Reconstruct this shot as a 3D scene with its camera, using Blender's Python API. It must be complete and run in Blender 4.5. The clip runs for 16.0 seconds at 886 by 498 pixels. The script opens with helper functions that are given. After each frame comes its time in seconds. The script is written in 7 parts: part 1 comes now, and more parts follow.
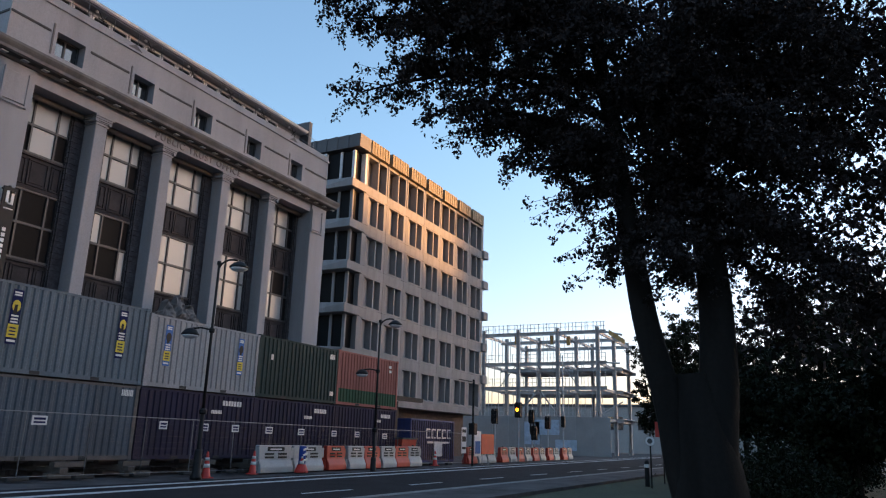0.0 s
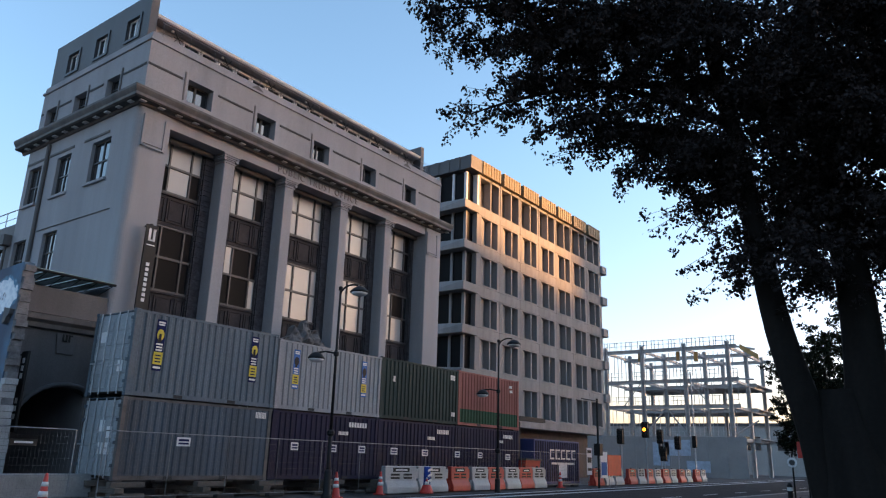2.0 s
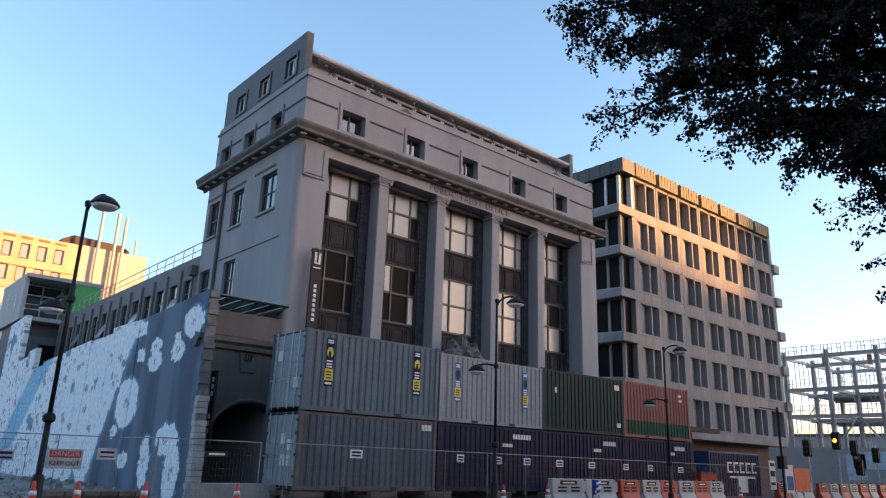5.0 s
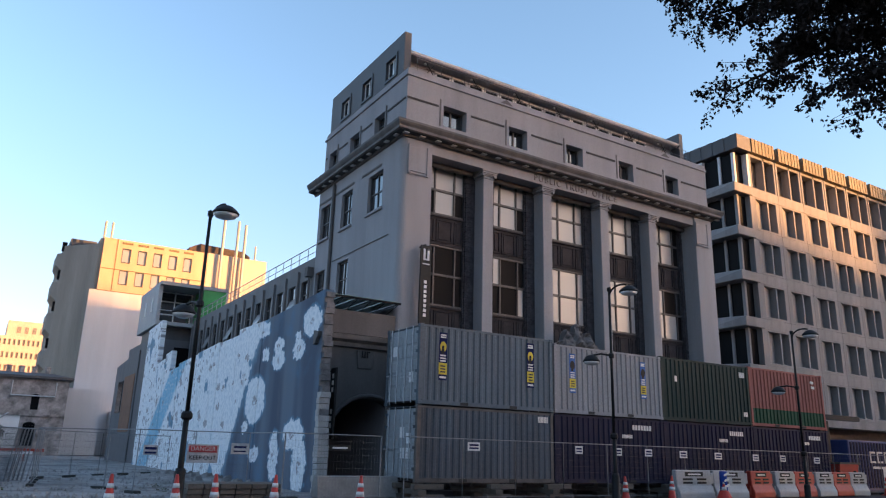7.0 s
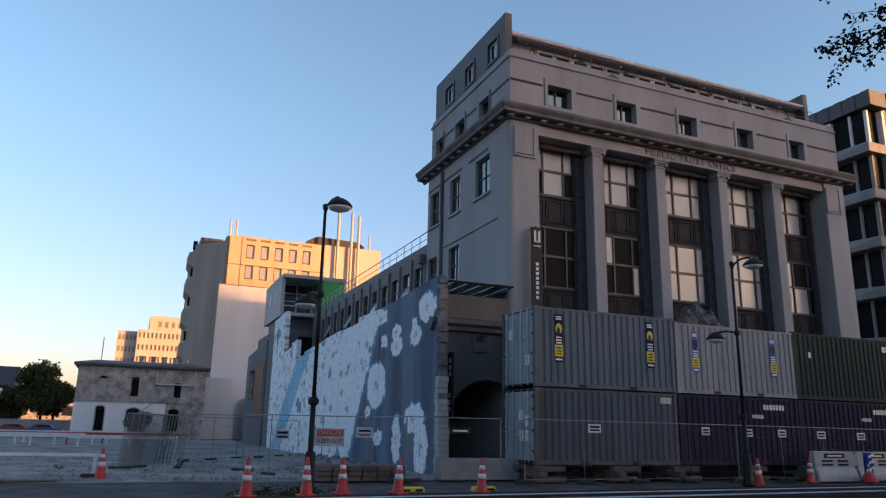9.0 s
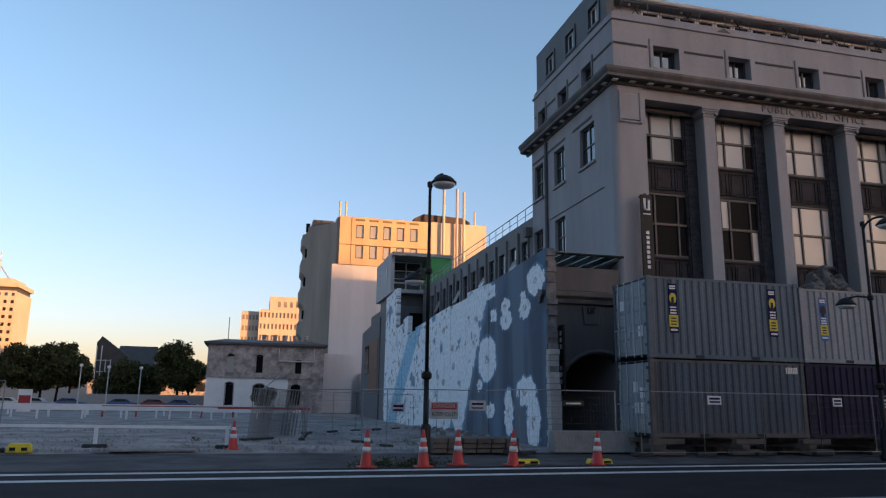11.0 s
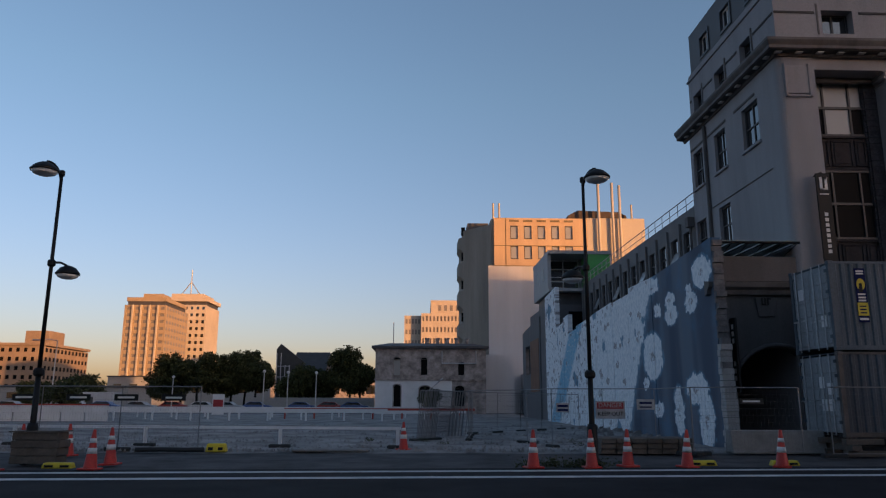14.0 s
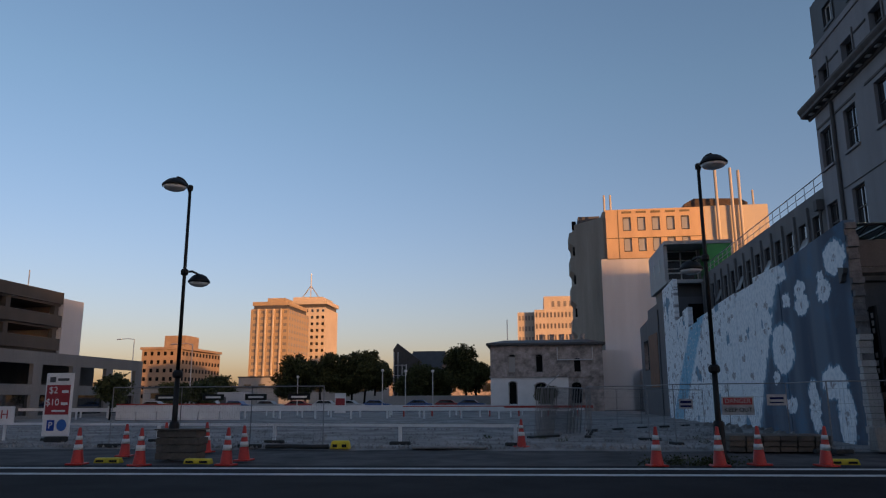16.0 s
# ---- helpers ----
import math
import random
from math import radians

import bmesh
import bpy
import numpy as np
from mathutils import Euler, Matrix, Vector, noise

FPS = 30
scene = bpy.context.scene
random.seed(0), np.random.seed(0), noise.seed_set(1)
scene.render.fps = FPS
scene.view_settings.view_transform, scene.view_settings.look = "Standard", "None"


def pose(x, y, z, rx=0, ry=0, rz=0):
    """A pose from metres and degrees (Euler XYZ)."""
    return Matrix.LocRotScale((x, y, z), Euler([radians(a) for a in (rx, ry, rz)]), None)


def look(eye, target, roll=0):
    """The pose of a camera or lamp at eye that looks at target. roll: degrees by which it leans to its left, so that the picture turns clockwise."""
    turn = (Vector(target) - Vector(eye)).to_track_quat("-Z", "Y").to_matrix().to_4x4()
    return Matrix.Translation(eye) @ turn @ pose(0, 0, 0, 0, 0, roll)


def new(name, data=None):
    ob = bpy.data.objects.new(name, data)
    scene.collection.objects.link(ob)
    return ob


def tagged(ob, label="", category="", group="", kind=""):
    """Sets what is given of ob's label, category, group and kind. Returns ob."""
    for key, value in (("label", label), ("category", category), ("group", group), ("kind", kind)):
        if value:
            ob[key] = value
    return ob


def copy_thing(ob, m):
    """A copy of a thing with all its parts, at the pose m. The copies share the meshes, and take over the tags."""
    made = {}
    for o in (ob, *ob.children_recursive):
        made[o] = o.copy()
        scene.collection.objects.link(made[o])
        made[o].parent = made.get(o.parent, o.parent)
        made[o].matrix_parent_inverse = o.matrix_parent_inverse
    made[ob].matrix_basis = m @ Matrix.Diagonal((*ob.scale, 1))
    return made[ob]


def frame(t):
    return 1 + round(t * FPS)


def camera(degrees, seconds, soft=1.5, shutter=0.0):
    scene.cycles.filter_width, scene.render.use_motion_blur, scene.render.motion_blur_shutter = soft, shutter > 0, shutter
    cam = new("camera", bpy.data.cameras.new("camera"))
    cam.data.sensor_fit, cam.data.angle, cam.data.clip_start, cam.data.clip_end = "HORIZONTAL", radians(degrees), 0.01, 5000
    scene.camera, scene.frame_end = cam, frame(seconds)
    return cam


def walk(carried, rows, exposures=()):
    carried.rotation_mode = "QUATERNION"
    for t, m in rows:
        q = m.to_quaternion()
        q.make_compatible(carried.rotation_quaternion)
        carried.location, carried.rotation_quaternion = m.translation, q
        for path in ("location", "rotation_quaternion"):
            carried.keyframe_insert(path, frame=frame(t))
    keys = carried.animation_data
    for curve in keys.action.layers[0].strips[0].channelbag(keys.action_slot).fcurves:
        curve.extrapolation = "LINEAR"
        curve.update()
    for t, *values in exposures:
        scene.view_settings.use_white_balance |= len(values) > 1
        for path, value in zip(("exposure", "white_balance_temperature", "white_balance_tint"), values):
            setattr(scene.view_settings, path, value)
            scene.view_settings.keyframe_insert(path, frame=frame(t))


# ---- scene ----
EYE = 1.55
cam = camera(62.8, 16.0, soft=1.2)
PATH = [
    (0, pose(0, 0, EYE, 104.719, -1.689, -62.979)),
    (0.5, pose(0, 0, EYE, 104.926, -1.806, -60.661)),
    (1, pose(0, 0, EYE, 105.270, -1.742, -58.322)),
    (1.5, pose(0, 0, EYE, 105.679, -1.689, -55.871)),
    (2, pose(0, 0, EYE, 105.972, -1.732, -53.612)),
    (2.5, pose(0, 0, EYE, 106.107, -1.791, -51.468)),
    (3, pose(0, 0, EYE, 106.481, -1.946, -49.455)),
    (3.5, pose(0, 0, EYE, 106.478, -1.866, -47.319)),
    (4, pose(0, 0, EYE, 106.457, -1.961, -45.274)),
    (6.5, pose(0, 0, EYE, 105.973, -1.593, -34.491)),
    (7, pose(0, 0, EYE, 105.631, -1.533, -32.194)),
    (7.5, pose(0, 0, EYE, 105.526, -1.434, -29.884)),
    (8, pose(0, 0, EYE, 105.297, -1.393, -27.671)),
    (8.5, pose(0, 0, EYE, 104.873, -1.291, -25.374)),
    (9, pose(0, 0, EYE, 104.135, -1.134, -23.079)),
    (9.5, pose(0, 0, EYE, 103.324, -1.194, -20.892)),
    (10, pose(0, 0, EYE, 102.708, -1.119, -18.728)),
    (12.5, pose(0, 0, EYE, 101.686, -0.334, -8.141)),
    (13, pose(0, 0, EYE, 101.743, -0.205, -6.051)),
    (13.5, pose(0, 0, EYE, 101.803, -0.219, -3.854)),
    (14, pose(0, 0, EYE, 101.877, -0.177, -1.836)),
    (14.5, pose(0, 0, EYE, 101.944, -0.066, 0.252)),
    (15, pose(0, 0, EYE, 101.988, 0.106, 2.415)),
    (15.5, pose(0, 0, EYE, 101.992, 0.287, 4.759)),
    (16, pose(0, 0, EYE, 101.688, 0.284, 7.134)),
]
walk(cam, PATH, exposures=[(0.0, 2.2, 6900, 13), (3.5, 2.46, 7000, 14), (6.5, 2.46, 7100, 16), (7.5, 2.16, 7100, 17), (9.0, 1.86, 7100, 17), (10.2, 1.82, 7150, 17), (13.0, 1.18, 7150, 19), (16.0, 0.84, 7100, 20)])

# ---- sky and sun: low evening sun from behind, to the right ----
SUN_AZ, SUN_EL = 132.0, 5.0
world = bpy.data.worlds.new("evening_sky")
scene.world = world
world.use_nodes = True
wn = world.node_tree
wn.nodes.clear()
sky = wn.nodes.new("ShaderNodeTexSky")
sky.sky_type = "NISHITA"
sky.sun_disc = False
sky.sun_elevation = radians(SUN_EL)
sky.sun_rotation = radians(SUN_AZ)
sky.altitude = 0
sky.air_density, sky.dust_density, sky.ozone_density = 1.0, 1.2, 2.4
bg = wn.nodes.new("ShaderNodeBackground")
bg.inputs["Strength"].default_value = 0.15
out = wn.nodes.new("ShaderNodeOutputWorld")
# low haze: the sky turns pinkish towards the horizon
wtc = wn.nodes.new("ShaderNodeTexCoord")
wsep = wn.nodes.new("ShaderNodeSeparateXYZ")
wramp = wn.nodes.new("ShaderNodeValToRGB")
wramp.color_ramp.elements[0].position, wramp.color_ramp.elements[0].color = 0.0, (0.98, 0.78, 0.98, 1)
wramp.color_ramp.elements[1].position, wramp.color_ramp.elements[1].color = 0.4, (1, 1, 1, 1)
wmix = wn.nodes.new("ShaderNodeMix")
wmix.data_type, wmix.blend_type = "RGBA", "MULTIPLY"
wmix.inputs["Factor"].default_value = 1.0
wn.links.new(wtc.outputs["Generated"], wsep.inputs[0])
wn.links.new(wsep.outputs["Z"], wramp.inputs[0])
wn.links.new(sky.outputs[0], wmix.inputs["A"])
wn.links.new(wramp.outputs[0], wmix.inputs["B"])
wn.links.new(wmix.outputs["Result"], bg.inputs[0])
wn.links.new(bg.outputs[0], out.inputs[0])

sun = new("sun", bpy.data.lights.new("sun", "SUN"))
sun.data.energy = 3.0
sun.data.angle = radians(0.6)
sun.data.color = (1.0, 0.49, 0.17)
s_az, s_el = radians(SUN_AZ), radians(SUN_EL)
SUN_FROM = Vector((math.sin(s_az) * math.cos(s_el), math.cos(s_az) * math.cos(s_el), math.sin(s_el)))
sun.matrix_world = look(SUN_FROM * 300, (0, 0, 0))


# ---- materials ----
def mat(name, color, rough=0.7, vary=0.25, scale=1.5, fine=25.0, bump=0.15, metal=0.0, stain=None, streak=False, island=0.0, spec=0.5):
    """A painted, stony or metal surface with stains at one scale and grain at another."""
    m = bpy.data.materials.new(name)
    m.use_nodes = True
    t = m.node_tree
    b = t.nodes["Principled BSDF"]
    b.inputs["Roughness"].default_value = rough
    b.inputs["Metallic"].default_value = metal
    b.inputs["Specular IOR Level"].default_value = spec
    tc = t.nodes.new("ShaderNodeTexCoord")
    mp = t.nodes.new("ShaderNodeMapping")
    if streak:
        mp.inputs["Scale"].default_value = (1, 1, 0.12)
    t.links.new(tc.outputs["Object"], mp.inputs[0])
    big = t.nodes.new("ShaderNodeTexNoise")
    big.inputs["Scale"].default_value = scale
    big.inputs["Detail"].default_value = 6
    big.inputs["Roughness"].default_value = 0.65
    t.links.new(mp.outputs[0], big.inputs["Vector"])
    small = t.nodes.new("ShaderNodeTexNoise")
    small.inputs["Scale"].default_value = fine
    small.inputs["Detail"].default_value = 4
    t.links.new(tc.outputs["Object"], small.inputs["Vector"])
    ramp = t.nodes.new("ShaderNodeValToRGB")
    c = Vector(color)
    dark = Vector(stain) if stain else c * (1 - vary)
    light = c * (1 + vary * 0.5)
    ramp.color_ramp.elements[0].position = 0.32
    ramp.color_ramp.elements[1].position = 0.68
    ramp.color_ramp.elements[0].color = (*dark, 1)
    ramp.color_ramp.elements[1].color = (*[min(v, 0.9) for v in light], 1)
    t.links.new(big.outputs["Fac"], ramp.inputs[0])
    mix = t.nodes.new("ShaderNodeMix")
    mix.data_type, mix.blend_type = "RGBA", "OVERLAY"
    mix.inputs["Factor"].default_value = 0.35
    t.links.new(ramp.outputs[0], mix.inputs["A"])
    t.links.new(small.outputs["Fac"], mix.inputs["B"])
    last = mix.outputs["Result"]
    if island:
        info = t.nodes.new("ShaderNodeObjectInfo")
        hsv = t.nodes.new("ShaderNodeHueSaturation")
        mr = t.nodes.new("ShaderNodeMapRange")
        mr.inputs["To Min"].default_value, mr.inputs["To Max"].default_value = 1 - island, 1 + island
        t.links.new(info.outputs["Random"], mr.inputs["Value"])
        t.links.new(mr.outputs[0], hsv.inputs["Value"])
        t.links.new(last, hsv.inputs["Color"])
        last = hsv.outputs[0]
    t.links.new(last, b.inputs["Base Color"])
    if bump:
        bp = t.nodes.new("ShaderNodeBump")
        bp.inputs["Strength"].default_value = bump
        bp.inputs["Distance"].default_value = 0.02
        t.links.new(small.outputs["Fac"], bp.inputs["Height"])
        t.links.new(bp.outputs[0], b.inputs["Normal"])
    return m


def glass_mat(name, color, rough=0.04, spec=1.0):
    """Window glass seen from outside: a dark room behind a mirror-like sheet, with a slight warp."""
    m = bpy.data.materials.new(name)
    m.use_nodes = True
    t = m.node_tree
    b = t.nodes["Principled BSDF"]
    b.inputs["Base Color"].default_value = (*color, 1)
    b.inputs["Roughness"].default_value = rough
    b.inputs["IOR"].default_value = 1.7
    b.inputs["Specular IOR Level"].default_value = spec
    tc = t.nodes.new("ShaderNodeTexCoord")
    n = t.nodes.new("ShaderNodeTexNoise")
    n.inputs["Scale"].default_value = 0.9
    t.links.new(tc.outputs["Object"], n.inputs["Vector"])
    bp = t.nodes.new("ShaderNodeBump")
    bp.inputs["Strength"].default_value = 0.05
    t.links.new(n.outputs["Fac"], bp.inputs["Height"])
    t.links.new(bp.outputs[0], b.inputs["Normal"])
    return m


def glow_mat(name, color, strength):
    m = bpy.data.materials.new(name)
    m.use_nodes = True
    b = m.node_tree.nodes["Principled BSDF"]
    b.inputs["Base Color"].default_value = (*color, 1)
    b.inputs["Emission Color"].default_value = (*color, 1)
    b.inputs["Emission Strength"].default_value = strength
    return m


STONE = mat("pale_painted_render", (0.27, 0.266, 0.282), 0.85, 0.2, 0.5, 30, 0.1, streak=True, spec=0.25)
STONE_TRIM = mat("weathered_moulding", (0.105, 0.099, 0.1), 0.8, 0.4, 1.2, 30, 0.15, streak=True)
# near-black holds the shade under the cornice and in the attic grooves
SOFFIT = mat("shade_dark_trim", (0.05, 0.047, 0.047), 0.85, 0.4, 1.5)
BLOCK = mat("white_dentil_paint", (0.4, 0.39, 0.38), 0.7, 0.2)
SLATE = mat("dark_grey_cladding", (0.06, 0.058, 0.063), 0.6, 0.2, 0.8, streak=True)
RAIL_DARK = mat("grey_railing_metal", (0.12, 0.12, 0.13), 0.5, 0.2, 4)
LETTER = mat("worn_letter_stone", (0.17, 0.163, 0.165), 0.8, 0.3, 2.0)
BRONZE = mat("dark_bronze_panel", (0.036, 0.033, 0.037), 0.7, 0.35, 2.0, 20, spec=0.15)
FRAME_DARK = mat("dark_window_frame", (0.035, 0.035, 0.04), 0.5, 0.3, 3)
FRAME_PALE = mat("pale_window_frame", (0.5, 0.5, 0.52), 0.5, 0.15, 3)
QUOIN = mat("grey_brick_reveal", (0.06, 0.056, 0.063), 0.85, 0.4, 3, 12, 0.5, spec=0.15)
GLASS = glass_mat("window_glass", (0.02, 0.022, 0.025))
GLASS_DARK = glass_mat("broken_dark_opening", (0.005, 0.005, 0.006), 0.5, 0.04)
# pale base colour stands for bright sky mirrored in the panes
PALE_PANE = glass_mat("pale_reflection_glass", (0.3, 0.3, 0.3), 0.25, 0.35)
CONCRETE = mat("precast_concrete", (0.222, 0.212, 0.213), 0.85, 0.3, 0.6, 18, 0.25, streak=True)
CONCRETE_DARK = mat("stained_concrete", (0.17, 0.165, 0.165), 0.85, 0.3, 0.8, 18, 0.2, streak=True)
COPPER = mat("brown_metal_fascia", (0.17, 0.13, 0.075), 0.6, 0.35, 1.5, 20, 0.1, streak=True, spec=0.3)
BRICK_DARK = mat("dark_brown_brick", (0.07, 0.05, 0.042), 0.85, 0.35, 3, 14, 0.3)
ASPHALT = mat("asphalt", (0.019, 0.0165, 0.019), 0.92, 0.55, 0.6, 30, 0.4, spec=0.15)
PAVING = mat("worn_pavement_asphalt", (0.075, 0.069, 0.071), 0.92, 0.6, 0.7, 20, 0.3, spec=0.2)
GRAVEL = mat("grey_gravel", (0.245, 0.228, 0.22), 0.95, 0.6, 0.45, 16, 0.6)
GRASS = mat("mown_grass", (0.03, 0.042, 0.016), 0.95, 0.4, 0.8, 40, 0.5)
KERB = mat("kerb_concrete", (0.2, 0.195, 0.19), 0.85, 0.3, 1.5)
PAINT_LINE = mat("worn_white_road_paint", (0.5, 0.49, 0.49), 0.7, 0.3, 1.5, 30)
STEEL = mat("galvanised_steel", (0.42, 0.43, 0.45), 0.45, 0.2, 4, 20, 0.05, metal=0.6)
STEEL_FRAME = mat("grey_primed_steel", (0.38, 0.36, 0.35), 0.6, 0.25, 0.7, 10, 0.05)
BLACK = mat("black_painted_metal", (0.008, 0.008, 0.009), 0.55, 0.3, 3, spec=0.25)
WHITE = mat("white_paint", (0.62, 0.61, 0.61), 0.55, 0.12, 1.2)
LENS = mat("frosted_lamp_lens", (0.6, 0.62, 0.65), 0.2, 0.05, 4, 10, 0)
TIMBER = mat("weathered_timber", (0.1, 0.083, 0.07), 0.9, 0.35, 2, 18, 0.3)
ORANGE = mat("orange_plastic", (0.5, 0.024, 0.012), 0.5, 0.2, 2)
REFLECT = mat("white_reflective_collar", (0.62, 0.6, 0.58), 0.35, 0.1, 3)
RUBBER = mat("black_rubber", (0.02, 0.02, 0.02), 0.8, 0.2, 5)
YELLOW = mat("yellow_plastic", (0.6, 0.45, 0.025), 0.6, 0.2, 3)
RED_PL = mat("red_plastic", (0.4, 0.035, 0.02), 0.55, 0.25, 1.5)
WHITE_PL = mat("dirty_white_plastic", (0.32, 0.325, 0.325), 0.6, 0.25, 1.2)
BLUE_SIGN = mat("blue_sign", (0.015, 0.05, 0.24), 0.7, 0.15, 3, spec=0.2)
NAVY_SIGN = mat("navy_sign", (0.006, 0.01, 0.06), 0.75, 0.15, 3, spec=0.15)
RED_SIGN = mat("red_sign", (0.3, 0.013, 0.02), 0.45, 0.15, 3)
GREEN = mat("bright_green_panel", (0.02, 0.28, 0.065), 0.5, 0.2, 0.8)


# ---- mesh helpers ----
class Shape:
    """Vertices and faces gathered into one mesh."""

    def __init__(self):
        self.v, self.f = [], []

    def poly(self, pts):
        n = len(self.v)
        self.v += [tuple(p) for p in pts]
        self.f.append(tuple(range(n, n + len(pts))))
        return self

    def box(self, x0, y0, z0, x1, y1, z1):
        n = len(self.v)
        self.v += [(x0, y0, z0), (x1, y0, z0), (x1, y1, z0), (x0, y1, z0), (x0, y0, z1), (x1, y0, z1), (x1, y1, z1), (x0, y1, z1)]
        self.f += [tuple(n + i for i in q) for q in ((0, 3, 2, 1), (4, 5, 6, 7), (0, 1, 5, 4), (1, 2, 6, 5), (2, 3, 7, 6), (3, 0, 4, 7))]
        return self

    def hexa(self, low, high):
        """A solid between two four-cornered rings."""
        n = len(self.v)
        self.v += [tuple(p) for p in (*low, *high)]
        self.f += [tuple(n + i for i in q) for q in ((0, 3, 2, 1), (4, 5, 6, 7), (0, 1, 5, 4), (1, 2, 6, 5), (2, 3, 7, 6), (3, 0, 4, 7))]
        return self

    def tube(self, a, b, r0, r1=None, seg=8, caps=True):
        r1 = r0 if r1 is None else r1
        a, b = Vector(a), Vector(b)
        d = (b - a).normalized()
        u = d.orthogonal().normalized()
        w = d.cross(u)
        n = len(self.v)
        for p, r in ((a, r0), (b, r1)):
            for i in range(seg):
                g = 2 * math.pi * i / seg
                self.v.append(tuple(p + (u * math.cos(g) + w * math.sin(g)) * r))
        for i in range(seg):
            j = (i + 1) % seg
            self.f.append((n + i, n + j, n + seg + j, n + seg + i))
        if caps:
            self.f.append(tuple(n + i for i in reversed(range(seg))))
            self.f.append(tuple(n + seg + i for i in range(seg)))
        return self

    def path(self, pts, r0, r1=None, seg=8):
        """A tapering tube through points, with shared rings."""
        r1 = r0 if r1 is None else r1
        pts = [Vector(p) for p in pts]
        k, n = len(pts) - 1, len(self.v)
        u = None
        for i, p in enumerate(pts):
            d = (pts[min(i + 1, k)] - pts[max(i - 1, 0)]).normalized()
            u = d.orthogonal().normalized() if u is None else (u - d * u.dot(d)).normalized()
            w = d.cross(u)
            r = r0 + (r1 - r0) * i / k
            for j in range(seg):
                g = 2 * math.pi * j / seg
                self.v.append(tuple(p + (u * math.cos(g) + w * math.sin(g)) * r))
        for i in range(k):
            for j in range(seg):
                m = (j + 1) % seg
                self.f.append((n + i * seg + j, n + i * seg + m, n + (i + 1) * seg + m, n + (i + 1) * seg + j))
        self.f.append(tuple(n + j for j in reversed(range(seg))))
        self.f.append(tuple(n + k * seg + j for j in range(seg)))
        return self

    def extrude(self, prof, axis, lo, hi):
        """A closed outline of (u, v) pushed along an axis: x takes (y, z), y takes (x, z), z takes (x, y)."""
        def put(p, c):
            return {"x": (c, p[0], p[1]), "y": (p[0], c, p[1]), "z": (p[0], p[1], c)}[axis]
        n, k = len(self.v), len(prof)
        self.v += [put(p, lo) for p in prof] + [put(p, hi) for p in prof]
        self.f += [tuple(n + i for i in range(k)), tuple(n + k + i for i in reversed(range(k)))]
        self.f += [(n + i, n + k + i, n + k + (i + 1) % k, n + (i + 1) % k) for i in range(k)]
        return self

    def lathe(self, prof, at=(0, 0, 0), seg=16):
        """A turned solid from (radius, height) pairs."""
        n = len(self.v)
        for r, z in prof:
            for i in range(seg):
                g = 2 * math.pi * i / seg
                self.v.append((at[0] + r * math.cos(g), at[1] + r * math.sin(g), at[2] + z))
        for k in range(len(prof) - 1):
            for i in range(seg):
                j = (i + 1) % seg
                self.f.append((n + k * seg + i, n + k * seg + j, n + (k + 1) * seg + j, n + (k + 1) * seg + i))
        self.f.append(tuple(n + i for i in reversed(range(seg))))
        self.f.append(tuple(n + (len(prof) - 1) * seg + i for i in range(seg)))
        return self

    def mesh(self, name, material, smooth=False, bevel=0.0):
        me = bpy.data.meshes.new(name)
        me.from_pydata(self.v, [], self.f)
        bm = bmesh.new()
        bm.from_mesh(me)
        if len(bm.faces) < 4000:
            bmesh.ops.recalc_face_normals(bm, faces=bm.faces)
        if bevel:
            bmesh.ops.bevel(bm, geom=bm.edges, offset=bevel, segments=1, affect="EDGES", clamp_overlap=True)
        bm.to_mesh(me)
        bm.free()
        if smooth:
            me.shade_smooth()
        me.materials.append(material)
        return me


def thing(name, label, category, at=(0, 0, 0), group="", kind=""):
    """An empty at the base of a thing; its parts are given in world coordinates."""
    ob = new(name)
    ob.location = at
    ob.empty_display_size = 0.2
    return tagged(ob, label, category, group, kind)


def spot(ob):
    p = Vector(ob.location)
    return p + (spot(ob.parent) if ob.parent else Vector((0, 0, 0)))


def part(name, shape, material, parent, label="", smooth=False, bevel=0.0, kind=""):
    ob = new(name, shape.mesh(name, material, smooth, bevel))
    ob.parent = parent
    ob.location = -spot(parent)
    return tagged(ob, label, kind=kind)


def share(name, like, parent, at):
    """Another part on the mesh of a part that was built at the origin."""
    ob = new(name, like)
    ob.parent = parent
    ob.location = Vector(at) - spot(parent)
    return ob


def setting(name, shape, material, label, category, bevel=0.0):
    return tagged(new(name, shape.mesh(name, material, False, bevel)), label, category, kind="structure")


def B(*a):
    return Shape().box(*a)


